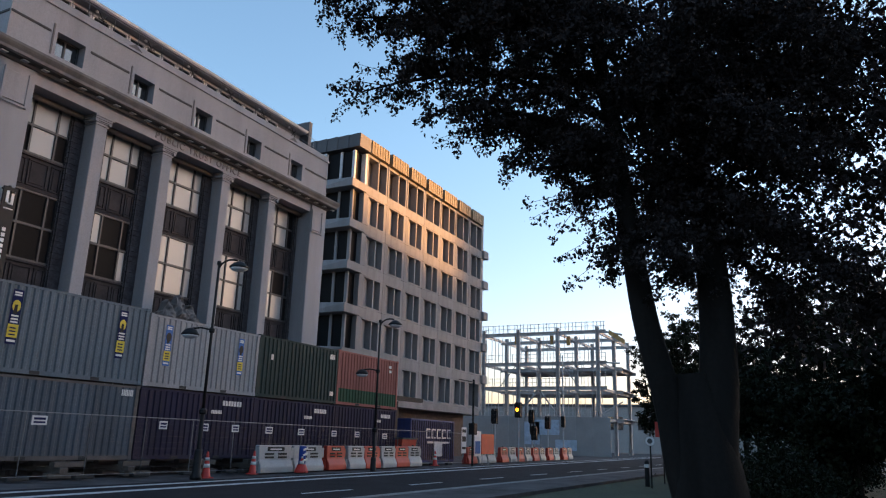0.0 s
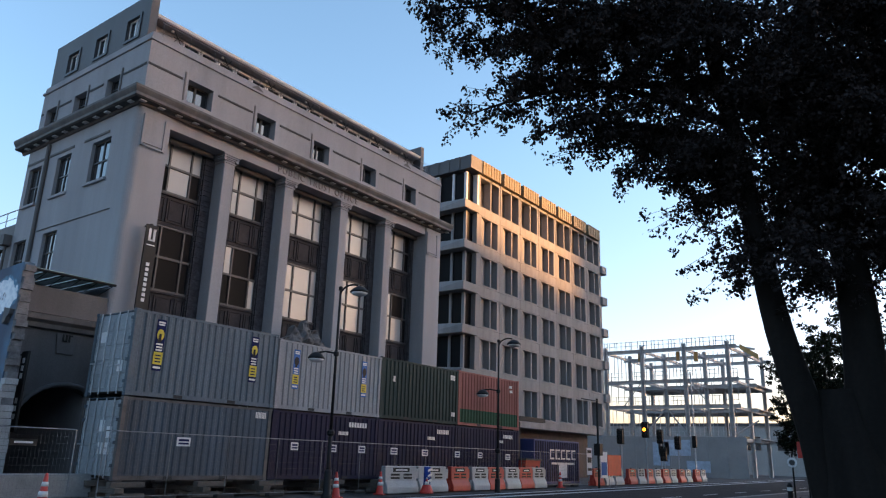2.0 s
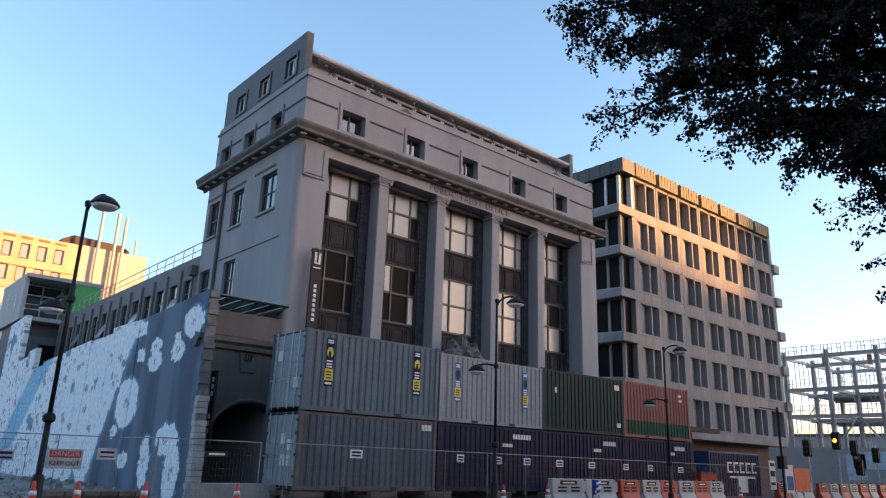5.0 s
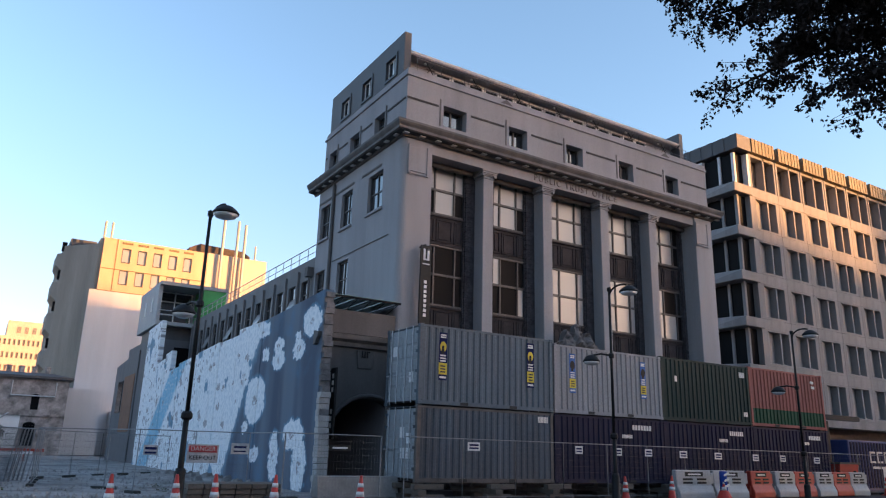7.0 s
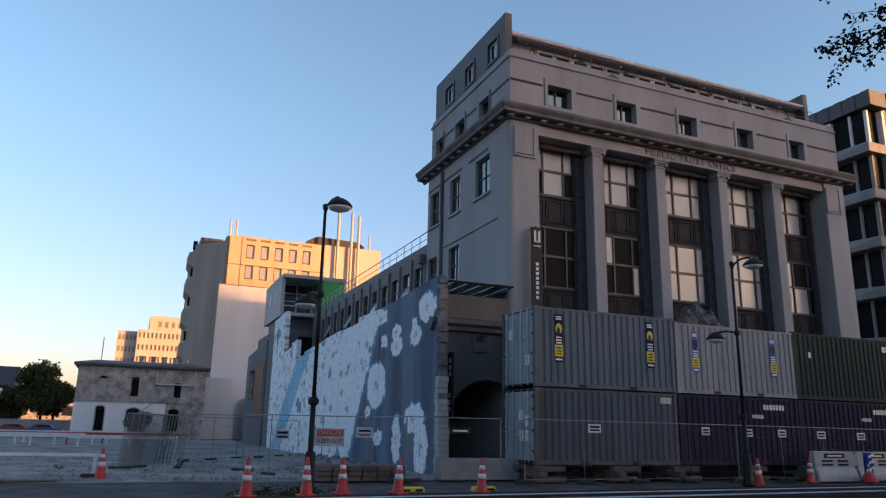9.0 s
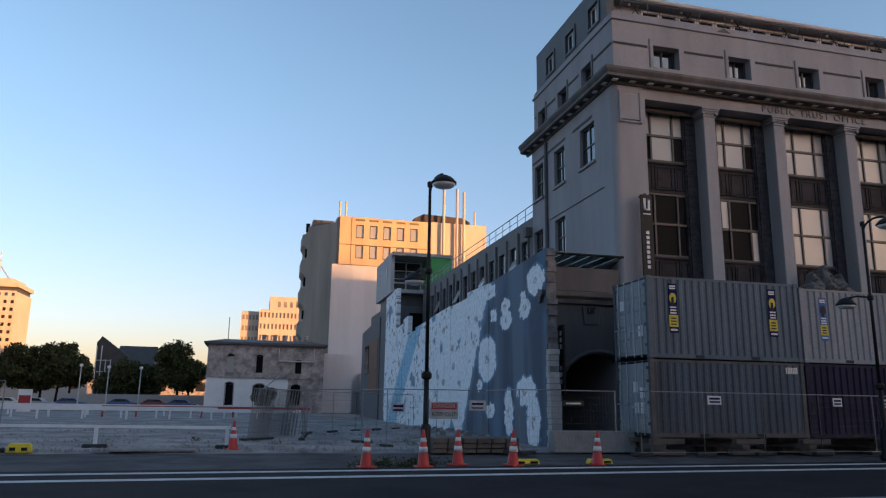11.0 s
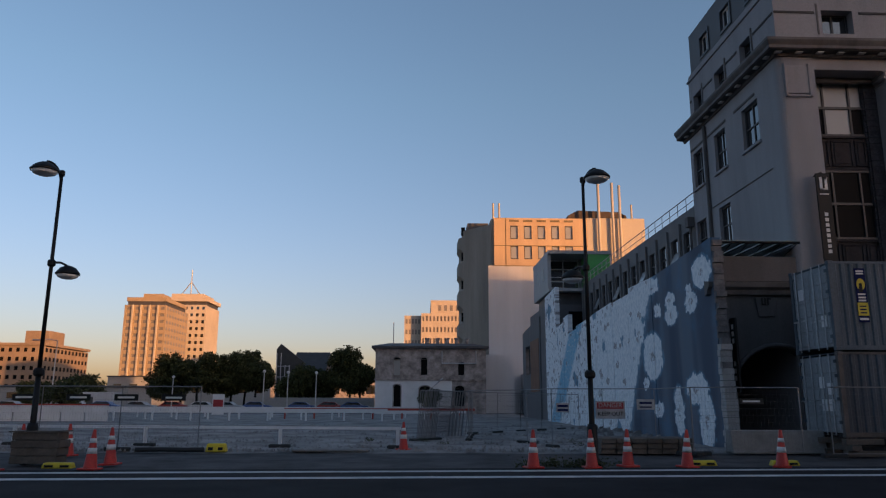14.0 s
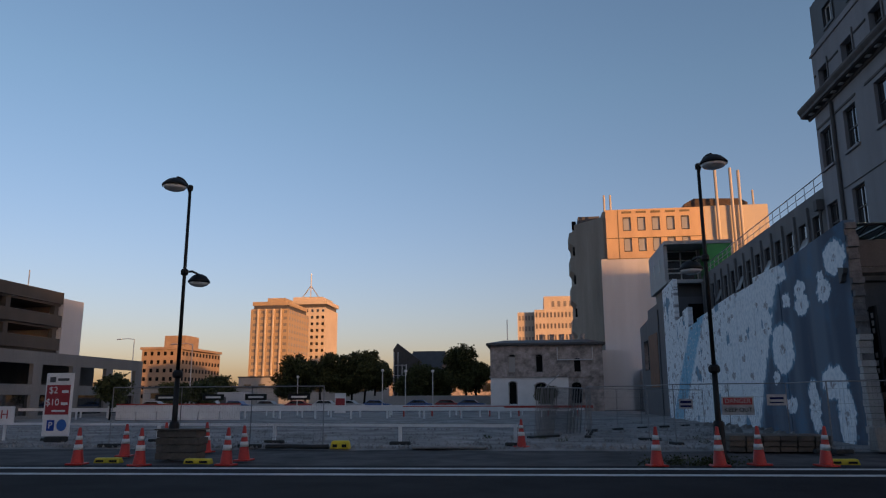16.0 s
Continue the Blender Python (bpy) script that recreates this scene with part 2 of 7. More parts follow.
def wall_with_holes(axis, at0, at1, u0, u1, z0, z1, holes):
    """A wall slab across axis from at0 to at1, over u and z, with openings (u0, u1, z0, z1) cut through."""
    s = Shape()
    us = sorted({u0, u1, *[h[0] for h in holes], *[h[1] for h in holes]})
    zs = sorted({z0, z1, *[h[2] for h in holes], *[h[3] for h in holes]})
    solid = [[not any(h[0] <= (a + b) / 2 <= h[1] and h[2] <= (c + d) / 2 <= h[3] for h in holes) for c, d in zip(zs, zs[1:])] for a, b in zip(us, us[1:])]

    def P(u, w, z):
        return (u, w, z) if axis == "y" else (w, u, z)
    nu, nz = len(us) - 1, len(zs) - 1
    for i in range(nu):
        for k in range(nz):
            if not solid[i][k]:
                continue
            a, b, c, d = us[i], us[i + 1], zs[k], zs[k + 1]
            for w in (at0, at1):
                s.poly([P(a, w, c), P(b, w, c), P(b, w, d), P(a, w, d)])
            if i == 0 or not solid[i - 1][k]:
                s.poly([P(a, at0, c), P(a, at1, c), P(a, at1, d), P(a, at0, d)])
            if i == nu - 1 or not solid[i + 1][k]:
                s.poly([P(b, at0, c), P(b, at1, c), P(b, at1, d), P(b, at0, d)])
            if k == 0 or not solid[i][k - 1]:
                s.poly([P(a, at0, c), P(a, at1, c), P(b, at1, c), P(b, at0, c)])
            if k == nz - 1 or not solid[i][k + 1]:
                s.poly([P(a, at0, d), P(a, at1, d), P(b, at1, d), P(b, at0, d)])
    return s


def lettering(text, size, m, parent, name="lettering", depth=0.02, spacing=1.0):
    """Raised letters in the built-in font, as a mesh part whose origin is the text's middle."""
    cu = bpy.data.curves.new(name, "FONT")
    cu.body, cu.size, cu.extrude, cu.align_x, cu.align_y, cu.space_character = text, size, depth, "CENTER", "CENTER", spacing
    tmp = new(name, cu)
    me = bpy.data.meshes.new_from_object(tmp.evaluated_get(bpy.context.evaluated_depsgraph_get()))
    bpy.data.objects.remove(tmp)
    me.materials.clear()
    me.materials.append(m)
    ob = new(name, me)
    ob.parent = parent
    return ob


# ---- ground ----
def edge_y(x):
    """The far edge of the carriageway."""
    return 17.9 + 0.05 * x


setting("ground", Shape().poly([(-1500, -1500, -0.05), (1500, -1500, -0.05), (1500, 1500, -0.05), (-1500, 1500, -0.05)]), PAVING, "wide grey worn ground reaching the horizon", "ground")
setting("grass_bank", B(-60, -20, -0.3, 60, 8.2, -0.02), GRASS, "dark mown grass bank under the tree", "grass")
road = Shape().hexa([(-150, 10.6, -0.3), (140, 10.6, -0.3), (140, edge_y(140), -0.3), (-150, edge_y(-150), -0.3)],
                    [(-150, 10.6, 0.0), (140, 10.6, 0.0), (140, edge_y(140), 0.0), (-150, edge_y(-150), 0.0)])
setting("road", road, ASPHALT, "dark asphalt street with white edge lines", "road")
for n, (off, w) in enumerate(((-0.75, 0.3), (-2.1, 0.34))):
    ys = lambda x: edge_y(x) + off
    setting("road_line", Shape().hexa([(-120, ys(-120) - w / 2, 0), (110, ys(110) - w / 2, 0), (110, ys(110) + w / 2, 0), (-120, ys(-120) + w / 2, 0)],
            [(-120, ys(-120) - w / 2, 0.006), (110, ys(110) - w / 2, 0.006), (110, ys(110) + w / 2, 0.006), (-120, ys(-120) + w / 2, 0.006)]), PAINT_LINE, "worn white painted line along the street", "road line")
dash = Shape()
for k in range(16):
    x = 17 + k * 6.0
    dash.box(x, 12.9, 0, x + 2.4, 13.02, 0.006)
setting("lane_dashes", dash, PAINT_LINE, "white dashed lane marks on the asphalt", "road line")
setting("kerb", B(-150, 10.35, -0.3, 140, 10.6, 0.11), KERB, "grey concrete kerb along the street", "kerb", 0.02)
setting("near_pavement", B(-150, 8.2, -0.3, 140, 10.35, 0.09), PAVING, "grey asphalt footpath beside the grass", "pavement")
gv = Shape()
nx, ny = 90, 70
for j in range(ny + 1):
    for i in range(nx + 1):
        x, y = -70 + i * 82 / nx, 23.6 + j * 70 / ny
        h = 0.03 + 0.05 * noise.noise((x * 0.35, y * 0.35, 0)) + 0.03 * noise.noise((x * 1.3, y * 1.3, 5))
        gv.v.append((x, y + (0.5 * noise.noise((x * 0.4, 3, 0)) if j == 0 else 0), h if 0 < j else -0.04))
for j in range(ny):
    for i in range(nx):
        a = j * (nx + 1) + i
        gv.f.append((a, a + 1, a + nx + 2, a + nx + 1))
setting("gravel_lot", gv, GRAVEL, "empty cleared lot of pale grey gravel", "gravel")


# ---- the trust office: five tall bays between pilasters ----
X0, X1, YF = 13.9, 34.4, 26.0
PIL = (18.68, 22.27, 26.14, 29.74)
PW = 0.58
BAYS = [(15.75, 17.9), (19.5, 21.5), (23.15, 25.4), (27.1, 29.1), (30.8, 32.75)]
YP, YQ = 26.25, 26.97
office = thing("office_building", "disused grey classical office block with five tall window bays", "building", (X0, YF, 0))
YW = 27.2

# front piers, entablature and the attic above it
ROUND = [(X0 + 0.3 - 0.3 * math.cos(g), YF + 0.3 - 0.3 * math.sin(g)) for g in [math.pi / 2 * i / 6 for i in range(7)]]
part("pier", Shape().extrude(ROUND + [(15.4, YF), (15.4, 27.6), (X0, 27.6)], "z", 0, 14.95), STONE, office, "corner pier with a rounded edge")
part("pier", B(32.95, YF, 0, X1, 28, 14.95), STONE, office, bevel=0.03)
part("entablature", B(15.4, YF + 0.1, 14.42, 32.95, 28, 14.95), STONE, office, "long plain frieze with worn lettering", bevel=0.01)
for x in (14.25, 33.05):
    part("pier_panel", Shape().box(x, YF - 0.05, 13.35, x + 0.85, YF, 14.5).box(x - 0.1, YF - 0.09, 13.2, x, YF - 0.002, 14.6).box(x + 0.85, YF - 0.09, 13.2, x + 0.95, YF - 0.002, 14.6).box(x - 0.1, YF - 0.09, 13.2, x + 0.95, YF - 0.06, 13.28), STONE, office, "raised square panel with small brackets", bevel=0.012)

for c in PIL:
    p = part("pilaster", Shape().box(c - PW / 2, YP, 0, c + PW / 2, YQ, 14.15).box(c - PW / 2 - 0.05, YP - 0.05, 0, c + PW / 2 + 0.05, YQ, 0.9), STONE, office, "tall square grey pilaster", bevel=0.025)
    cap = Shape()
    for o, z0, z1 in ((0.04, 14.02, 14.07), (0.03, 14.15, 14.2), (0.08, 14.2, 14.26), (0.13, 14.26, 14.34), (0.17, 14.34, 14.42)):
        cap.box(c - PW / 2 - o, YP - o, z0, c + PW / 2 + o, YQ, z1)
    for sx in (-1, 1):
        cap.tube((c + sx * (PW / 2 + 0.04), YP - 0.1, 14.2), (c + sx * (PW / 2 + 0.04), YP + 0.4, 14.2), 0.09, seg=10)
    part("capital", cap, STONE, p, "moulded capital with small scrolls", bevel=0.008)

# bays: frames, panes, spandrels, brick reveals and a blind roll under the lintel


def sash(parent, x0, x1, z0, z1, y, pane_states, cols=(0.0, 0.24, 0.74, 1.0)):
    """A two-row steel window of three lights a row with its panes."""
    w = x1 - x0
    xs = [x0 + w * c for c in cols]
    zm = z0 + (z1 - z0) * 0.51
    lights = [(p + 0.04, q - 0.04, r0, r1) for p, q in zip([x0 + 0.03] + xs[1:-1], xs[1:-1] + [x1 - 0.03]) for r0, r1 in ((z0 + 0.08, zm - 0.05), (zm + 0.05, z1 - 0.08))]
    fr = wall_with_holes("y", y - 0.1, y, x0, x1, z0, z1, lights)
    win = part("window", fr, FRAME_DARK, parent, "dark metal window frame in two rows")
    k = 0
    for a, b in ((zm, z1), (z0, zm)):
        for i in range(3):
            xa, xb = xs[i] + 0.02, xs[i + 1] - 0.02
            tilt = random.uniform(-0.012, 0.012)
            state = pane_states[k]
            sh = Shape().hexa([(xa, y - 0.035 + tilt, a), (xb, y - 0.035 - tilt, a), (xb, y - 0.02, a), (xa, y - 0.02, a)], [(xa, y - 0.035, b), (xb, y - 0.035, b), (xb, y - 0.02, b), (xa, y - 0.02, b)])
            part("pane", sh, PALE_PANE if state == 1 else (GLASS if state == 0 else GLASS_DARK), win, {1: "pane with a pale sky reflection in its colour", 0: "dark reflecting pane", 2: "broken dark pane"}[state])
            k += 1
    return win


UP = [(1, 1, 1, 2, 1, 2), (1, 1, 1, 1, 1, 2), (1, 1, 1, 1, 1, 1), (1, 1, 1, 1, 1, 1), (1, 1, 2, 1, 1, 2)]
LOW = [(2, 2, 2, 2, 2, 2), (1, 2, 2, 2, 2, 1), (1, 1, 1, 1, 1, 1), (1, 1, 1, 1, 1, 1), (1, 2, 0, 1, 1, 2)]
# dark brick piers stand behind the pilasters and beside the end piers
WALLS = [(15.4, BAYS[0][0])] + [(BAYS[i][1], BAYS[i + 1][0]) for i in range(4)] + [(BAYS[4][1], 32.95)]
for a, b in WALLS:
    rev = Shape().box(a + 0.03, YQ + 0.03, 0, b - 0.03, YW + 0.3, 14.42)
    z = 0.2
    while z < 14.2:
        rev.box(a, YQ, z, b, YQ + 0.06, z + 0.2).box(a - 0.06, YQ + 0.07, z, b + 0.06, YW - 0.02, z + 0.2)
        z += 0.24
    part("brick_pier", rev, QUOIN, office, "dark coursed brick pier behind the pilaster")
for k, (i0, i1) in enumerate(BAYS):
    part("bay_wall", B(i0, YW, 0, i1, YW + 0.3, 5.2), BRONZE, office, "dark panelled bay between pilasters")
    part("bay_lintel", B(i0 - 0.3, YW - 0.02, 14.4, i1 + 0.3, YW + 0.3, 14.94), BRONZE, office)
    part("blind_roll", Shape().tube((i0 - 0.25, 26.85, 14.3), (i1 + 0.25, 26.85, 14.3), 0.12, seg=12), STONE_TRIM, office, "rolled moulding under the lintel", smooth=True)
    sash(office, i0, i1, 12.05, 14.4, YW, UP[k])
    sash(office, i0, i1, 7.8, 10.6, YW, LOW[k], (0.0, 0.26, 0.78, 1.0))
    for z0, z1 in ((10.6, 12.05), (6.4, 7.8), (5.2, 6.4)):
        w = i1 - i0
        sp = part("spandrel", Shape().box(i0, YW - 0.06, z0, i1, YW + 0.1, z1).box(i0, YW - 0.14, z1 - 0.1, i1, YW - 0.058, z1 - 0.02).box(i0, YW - 0.1, z0 + 0.02, i1, YW - 0.058, z0 + 0.08), BRONZE, office, "dark spandrel with three raised panels")
        for u0, u1 in ((0.04, 0.25), (0.3, 0.7), (0.75, 0.96)):
            xa, xb = i0 + w * u0, i0 + w * u1
            za, zb = z0 + 0.18, z1 - 0.2
            rp = Shape().box(xa + 0.12, YW - 0.09, za + 0.12, xb - 0.12, YW - 0.055, zb - 0.12)
            for q in ((xa, za, xb, za + 0.06), (xa, zb - 0.06, xb, zb), (xa, za, xa + 0.06, zb), (xb - 0.06, za, xb, zb)):
                rp.box(q[0], YW - 0.105, q[1], q[2], YW - 0.055, q[3])
            part("raised_panel", rp, BRONZE, sp)

inscription = lettering("PUBLIC TRUST OFFICE", 0.46, LETTER, office, "inscription", 0.025, 1.25)
inscription.location = Vector((24.1, YF + 0.085, 14.68)) - Vector((X0, YF, 0))
inscription.rotation_euler = (math.pi / 2, 0, 0)
tagged(inscription, "worn raised capital letters on the frieze")

# cornice along the front and the side, with pale dentil blocks under it
CORNICE = [(0.0, 14.88), (0.08, 14.9), (0.12, 15.0), (0.4, 15.03), (0.46, 15.06), (0.46, 15.18), (0.53, 15.28), (0.57, 15.36), (0.57, 15.46), (-0.1, 15.54)]


def mitred(prof, ends):
    """A moulding of (reach, height) pairs carried round the two front corners of the block."""
    sh = Shape()
    for d, z in prof:
        sh.v += [(X0 - d, ends[0], z), (X0 - d, YF - d, z), (X1 + d, YF - d, z), (X1 + d, ends[1], z)]
    n = len(prof)
    for k in range(n):
        m = (k + 1) % n
        sh.f += [(k * 4 + q, k * 4 + q + 1, m * 4 + q + 1, m * 4 + q) for q in range(3)]
    sh.f += [tuple(k * 4 for k in range(n)), tuple(k * 4 + 3 for k in reversed(range(n)))]
    return sh


part("cornice", mitred(CORNICE, (35.9, 28.0)), STONE_TRIM, office, "heavy projecting stained cornice")
part("cornice_soffit", mitred([(0.14, 14.996), (0.38, 15.024), (0.38, 15.012), (0.14, 14.985)], (35.8, 27.9)), SOFFIT, office, "underside of the cornice with shade in its dark colour")
for i in range(26):
    part("dentil", B(13.75 + i * 0.83, YF - 0.35, 14.94, 14.02 + i * 0.83, YF - 0.16, 14.98), BLOCK, office, bevel=0.01)
for i in range(11):
    part("dentil", B(X0 - 0.35, 26.1 + i * 0.88, 14.94, X0 - 0.16, 26.37 + i * 0.88, 14.98), BLOCK, office, bevel=0.01)

# attic storey with small deep windows, grooves and a stepped coping
YA = 26.12
AW = [(16.0, 17.28), (19.78, 20.92), (23.48, 24.6), (27.22, 28.3), (30.87, 31.92)]
SA = [(28.25, 29.3), (31.0, 32.1), (33.75, 34.75)]
holes = [(a, b, 16.0, 17.02) for a, b in AW]
part("attic_wall", wall_with_holes("y", YA, YA + 0.55, 14.05, 34.35, 15.45, 18.3, holes), STONE, office, "pale attic storey wall")
part("attic_side_wall", wall_with_holes("x", 14.05, 14.5, YA + 0.55, 35.3, 15.45, 18.3, [(a, b, 16.15, 17.05) for a, b in SA]), STONE, office)
for a, b in AW:
    f = part("attic_window", Shape().box(a, YA + 0.4, 16.0, a + 0.06, YA + 0.5, 17.02).box(b - 0.06, YA + 0.4, 16.0, b, YA + 0.5, 17.02).box((a + b) / 2 - 0.04, YA + 0.4, 16.0, (a + b) / 2 + 0.04, YA + 0.5, 17.02).box(a, YA + 0.4, 16.96, b, YA + 0.5, 17.02).box(a, YA + 0.4, 16, b, YA + 0.5, 16.05), FRAME_DARK, office, "small square attic window set deep")
    part("pane", B(a + 0.06, YA + 0.45, 16.03, (a + b) / 2 - 0.04, YA + 0.47, 17), GLASS, f)
    part("pane", B((a + b) / 2 + 0.04, YA + 0.45, 16.03, b - 0.06, YA + 0.47, 17), GLASS, f)
    part("window_side", Shape().box(a - 0.22, YA - 0.03, 15.95, a - 0.14, YA, 17.3), STONE_TRIM, f, bevel=0.008)
for a, b in SA:
    f = part("attic_window", Shape().box(14.3, a, 16.15, 14.4, a + 0.05, 17.05).box(14.3, b - 0.05, 16.15, 14.4, b, 17.05).box(14.3, a, 16.55, 14.4, b, 16.6), FRAME_DARK, office)
    part("pane", B(14.36, a, 16.15, 14.38, b, 17.05), GLASS, f)
    part("window_side", B(14.0, a - 0.22, 15.95, 14.047, a - 0.14, 17.25), STONE_TRIM, f)
edges = [14.06] + [v for ab in AW for v in (ab[0] - 0.3, ab[1] + 0.25)] + [34.3]
# dark strips stand in for shaded grooves
for a, b in zip(edges[::2], edges[1::2]):
    part("groove_line", B(a, YA - 0.035, 16.86, b, YA - 0.004, 16.95), SOFFIT, office, "dark strip for the shade of an attic groove")
edges = [26.2] + [v for ab in SA for v in (ab[0] - 0.3, ab[1] + 0.25)] + [35.2]
for a, b in zip(edges[::2], edges[1::2]):
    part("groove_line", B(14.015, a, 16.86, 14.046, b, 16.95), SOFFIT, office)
part("coping", Shape().box(13.98, YA - 0.07, 18.0, 34.42, YA + 0.6, 18.12).box(14.08, YA + 0.03, 18.3, 34.3, YA + 0.6, 18.42).box(13.98, YA + 0.6, 18.0, 14.55, 35.4, 18.12).box(14.08, YA + 0.6, 18.3, 14.5, 35.3, 18.42), STONE, office, "stepped coping of the attic", bevel=0.015)
for x in (19.6, 30.9):
    part("pediment_mark", Shape().extrude([(x - 0.35, 18.13), (x + 0.35, 18.13), (x, 18.36)], "y", YA - 0.06, YA - 0.004), STONE_TRIM, office, "small triangular ornament")

# penthouse set back behind a railing, between two dark end walls
part("gable_wall", wall_with_holes("x", 14.15, 14.5, 26.75, 35.1, 18.42, 20.6, [(a, a + 1.0, 18.72, 19.72) for a in (27.5, 30.1, 32.65)]), SLATE, office, "dark grey clad end wall")
for a in (27.5, 30.1, 32.65):
    b, c, d = a + 1.0, 18.72, 19.72
    f = part("gable_window", wall_with_holes("x", 14.25, 14.33, a, b, c, d, [(a + 0.07, (a + b) / 2 - 0.03, c + 0.07, d - 0.07), ((a + b) / 2 + 0.03, b - 0.07, c + 0.07, d - 0.07)]), WHITE, office, "white-framed window in the dark end wall")
    part("pane", B(14.28, a + 0.07, c + 0.07, 14.3, (a + b) / 2 - 0.03, d - 0.07), PALE_PANE, f)
    part("pane", B(14.28, (a + b) / 2 + 0.03, c + 0.07, 14.3, b - 0.07, d - 0.07), GLASS, f)
    part("dark_surround", wall_with_holes("x", 14.1, 14.146, a - 0.12, b + 0.12, c - 0.12, d + 0.12, [(a, b, c, d)]), FRAME_DARK, f)
part("fin_wall", B(33.2, 26.9, 18.42, 33.5, 35.1, 20.5), SLATE, office, "dark grey clad end wall")
part("penthouse_roof", Shape().hexa([(14.5, 26.95, 19.72), (33.2, 26.95, 19.72), (33.2, 35, 19.9), (14.5, 35, 19.9)], [(14.5, 26.9, 19.82), (33.2, 26.9, 19.82), (33.2, 35, 20.1), (14.5, 35, 20.1)]), WHITE, office, "thin pale penthouse roof edge")
part("penthouse_soffit", B(14.5, 27.0, 19.66, 33.2, 28.4, 19.715), STONE, office)
PH = [(16.36 + i * 0.985, 17.27 + i * 0.985) for i in range(15)]
YPH = 27.6
part("penthouse_wall", wall_with_holes("y", YPH, YPH + 0.2, 14.5, 33.2, 18.42, 19.66, [(a, b, 18.62, 19.58) for a, b in PH]), STONE, office)
for a, b in PH:
    f = part("penthouse_window", Shape().box(a, YPH - 0.04, 18.62, a + 0.07, YPH + 0.06, 19.58).box(b - 0.07, YPH - 0.04, 18.62, b, YPH + 0.06, 19.58).box(a + 0.07, YPH - 0.04, 19.5, b - 0.07, YPH + 0.06, 19.58).box(a + 0.07, YPH - 0.04, 18.95, b - 0.07, YPH + 0.06, 19.0), WHITE, office, "white-framed penthouse window")
    part("pane", B(a + 0.05, YPH + 0.07, 18.62, b - 0.05, YPH + 0.09, 19.55), GLASS, f)
for i in range(7):
    x = 15.6 + i * 2.7
    part("eave_lamp", Shape().lathe([(0.02, -0.12), (0.06, -0.1), (0.075, -0.05), (0.03, 0.0)], (x, 27.3, 19.66), 12), WHITE, office, "small round lamp under the eave", smooth=True)
rail = part("railing", Shape().tube((14.6, 26.45, 19.2), (33.2, 26.45, 19.2), 0.016).tube((14.6, 26.45, 18.75), (33.2, 26.45, 18.75), 0.012), RAIL_DARK, office, "thin metal railing along the parapet")
for i in range(15):
    x = 14.7 + i * 1.32
    part("railing_post", Shape().tube((x, 26.45, 18.42), (x, 26.45, 19.22), 0.014), RAIL_DARK, rail)
for i in range(7):
    x = 15.4 + i * 2.64
    part("railing_cross", Shape().tube((x - 0.2, 26.45, 18.55), (x + 0.2, 26.45, 19.1), 0.018).tube((x + 0.2, 26.45, 18.55), (x - 0.2, 26.45, 19.1), 0.018).tube((x - 0.22, 26.45, 18.8), (x + 0.22, 26.45, 18.8), 0.018), BLACK, rail)
part("flat_roof", B(14.5, YPH + 0.2, 18.3, 33.2, 35.2, 18.41), SLATE, office)

# side wall towards the lot
SW = [(27.8, 29.3, 12.1, 13.95), (31.05, 32.3, 12.1, 13.95), (33.75, 34.95, 12.1, 13.95), (31.1, 32.35, 8.6, 10.4), (33.9, 35.1, 8.6, 10.4)]
part("side_wall", wall_with_holes("x", X0, X0 + 0.4, 27.6, 35.3, 0, 14.95, SW), STONE, office, "plain pale rendered side wall")
part("rear_wall", Shape().box(X0 + 0.4, 35.0, 0, X1, 35.3, 18.3).box(X1 - 0.4, 28, 0, X1, 35.0, 14.75), STONE, office)
part("inner_floor", Shape().box(14.4, 27.6, 14.96, 34.0, 34.9, 15.1).box(14.4, 27.6, 10.6, 34, 34.9, 10.8), CONCRETE_DARK, office)
for a, b, c, d in SW:
    ym, zm = (a + b) / 2, (c + d) / 2
    f = wall_with_holes("x", X0 + 0.15, X0 + 0.25, a, b, c, d, [(ya, yb, za, zb) for ya, yb in ((a + 0.07, ym - 0.03), (ym + 0.03, b - 0.07)) for za, zb in ((c + 0.07, zm - 0.03), (zm + 0.03, d - 0.07))])
    f = part("side_window", f, FRAME_DARK, office, "dark framed window with four lights")
    ym, zm = (a + b) / 2, (c + d) / 2
    for ya, yb in ((a, ym), (ym, b)):
        for za, zb in ((c, zm), (zm, d)):
            part("pane", B(X0 + 0.19, ya + 0.03, za + 0.03, X0 + 0.21, yb - 0.03, zb - 0.03), GLASS, f)
    part("window_sill", B(X0 - 0.1, a - 0.1, c - 0.12, X0 + 0.15, b + 0.1, c), STONE, f, bevel=0.01)
part("drainpipe", Shape().tube((X0 - 0.08, 33.2, 6.8), (X0 - 0.08, 33.2, 14.8), 0.09, seg=10), STONE_TRIM, office, "vertical rainwater pipe")
for y0, y1, z0, z1 in ((28.0, 30.0, 14.15, 14.25), (30.9, 35.2, 14.15, 14.25), (27.0, 33.0, 10.6, 10.63)):
    part("side_string", B(X0 - 0.04, y0, z0, X0 - 0.003, y1, z1), STONE_TRIM, office)
# carved group over the entrance
carv = Shape()
NXC, NZC = 64, 34


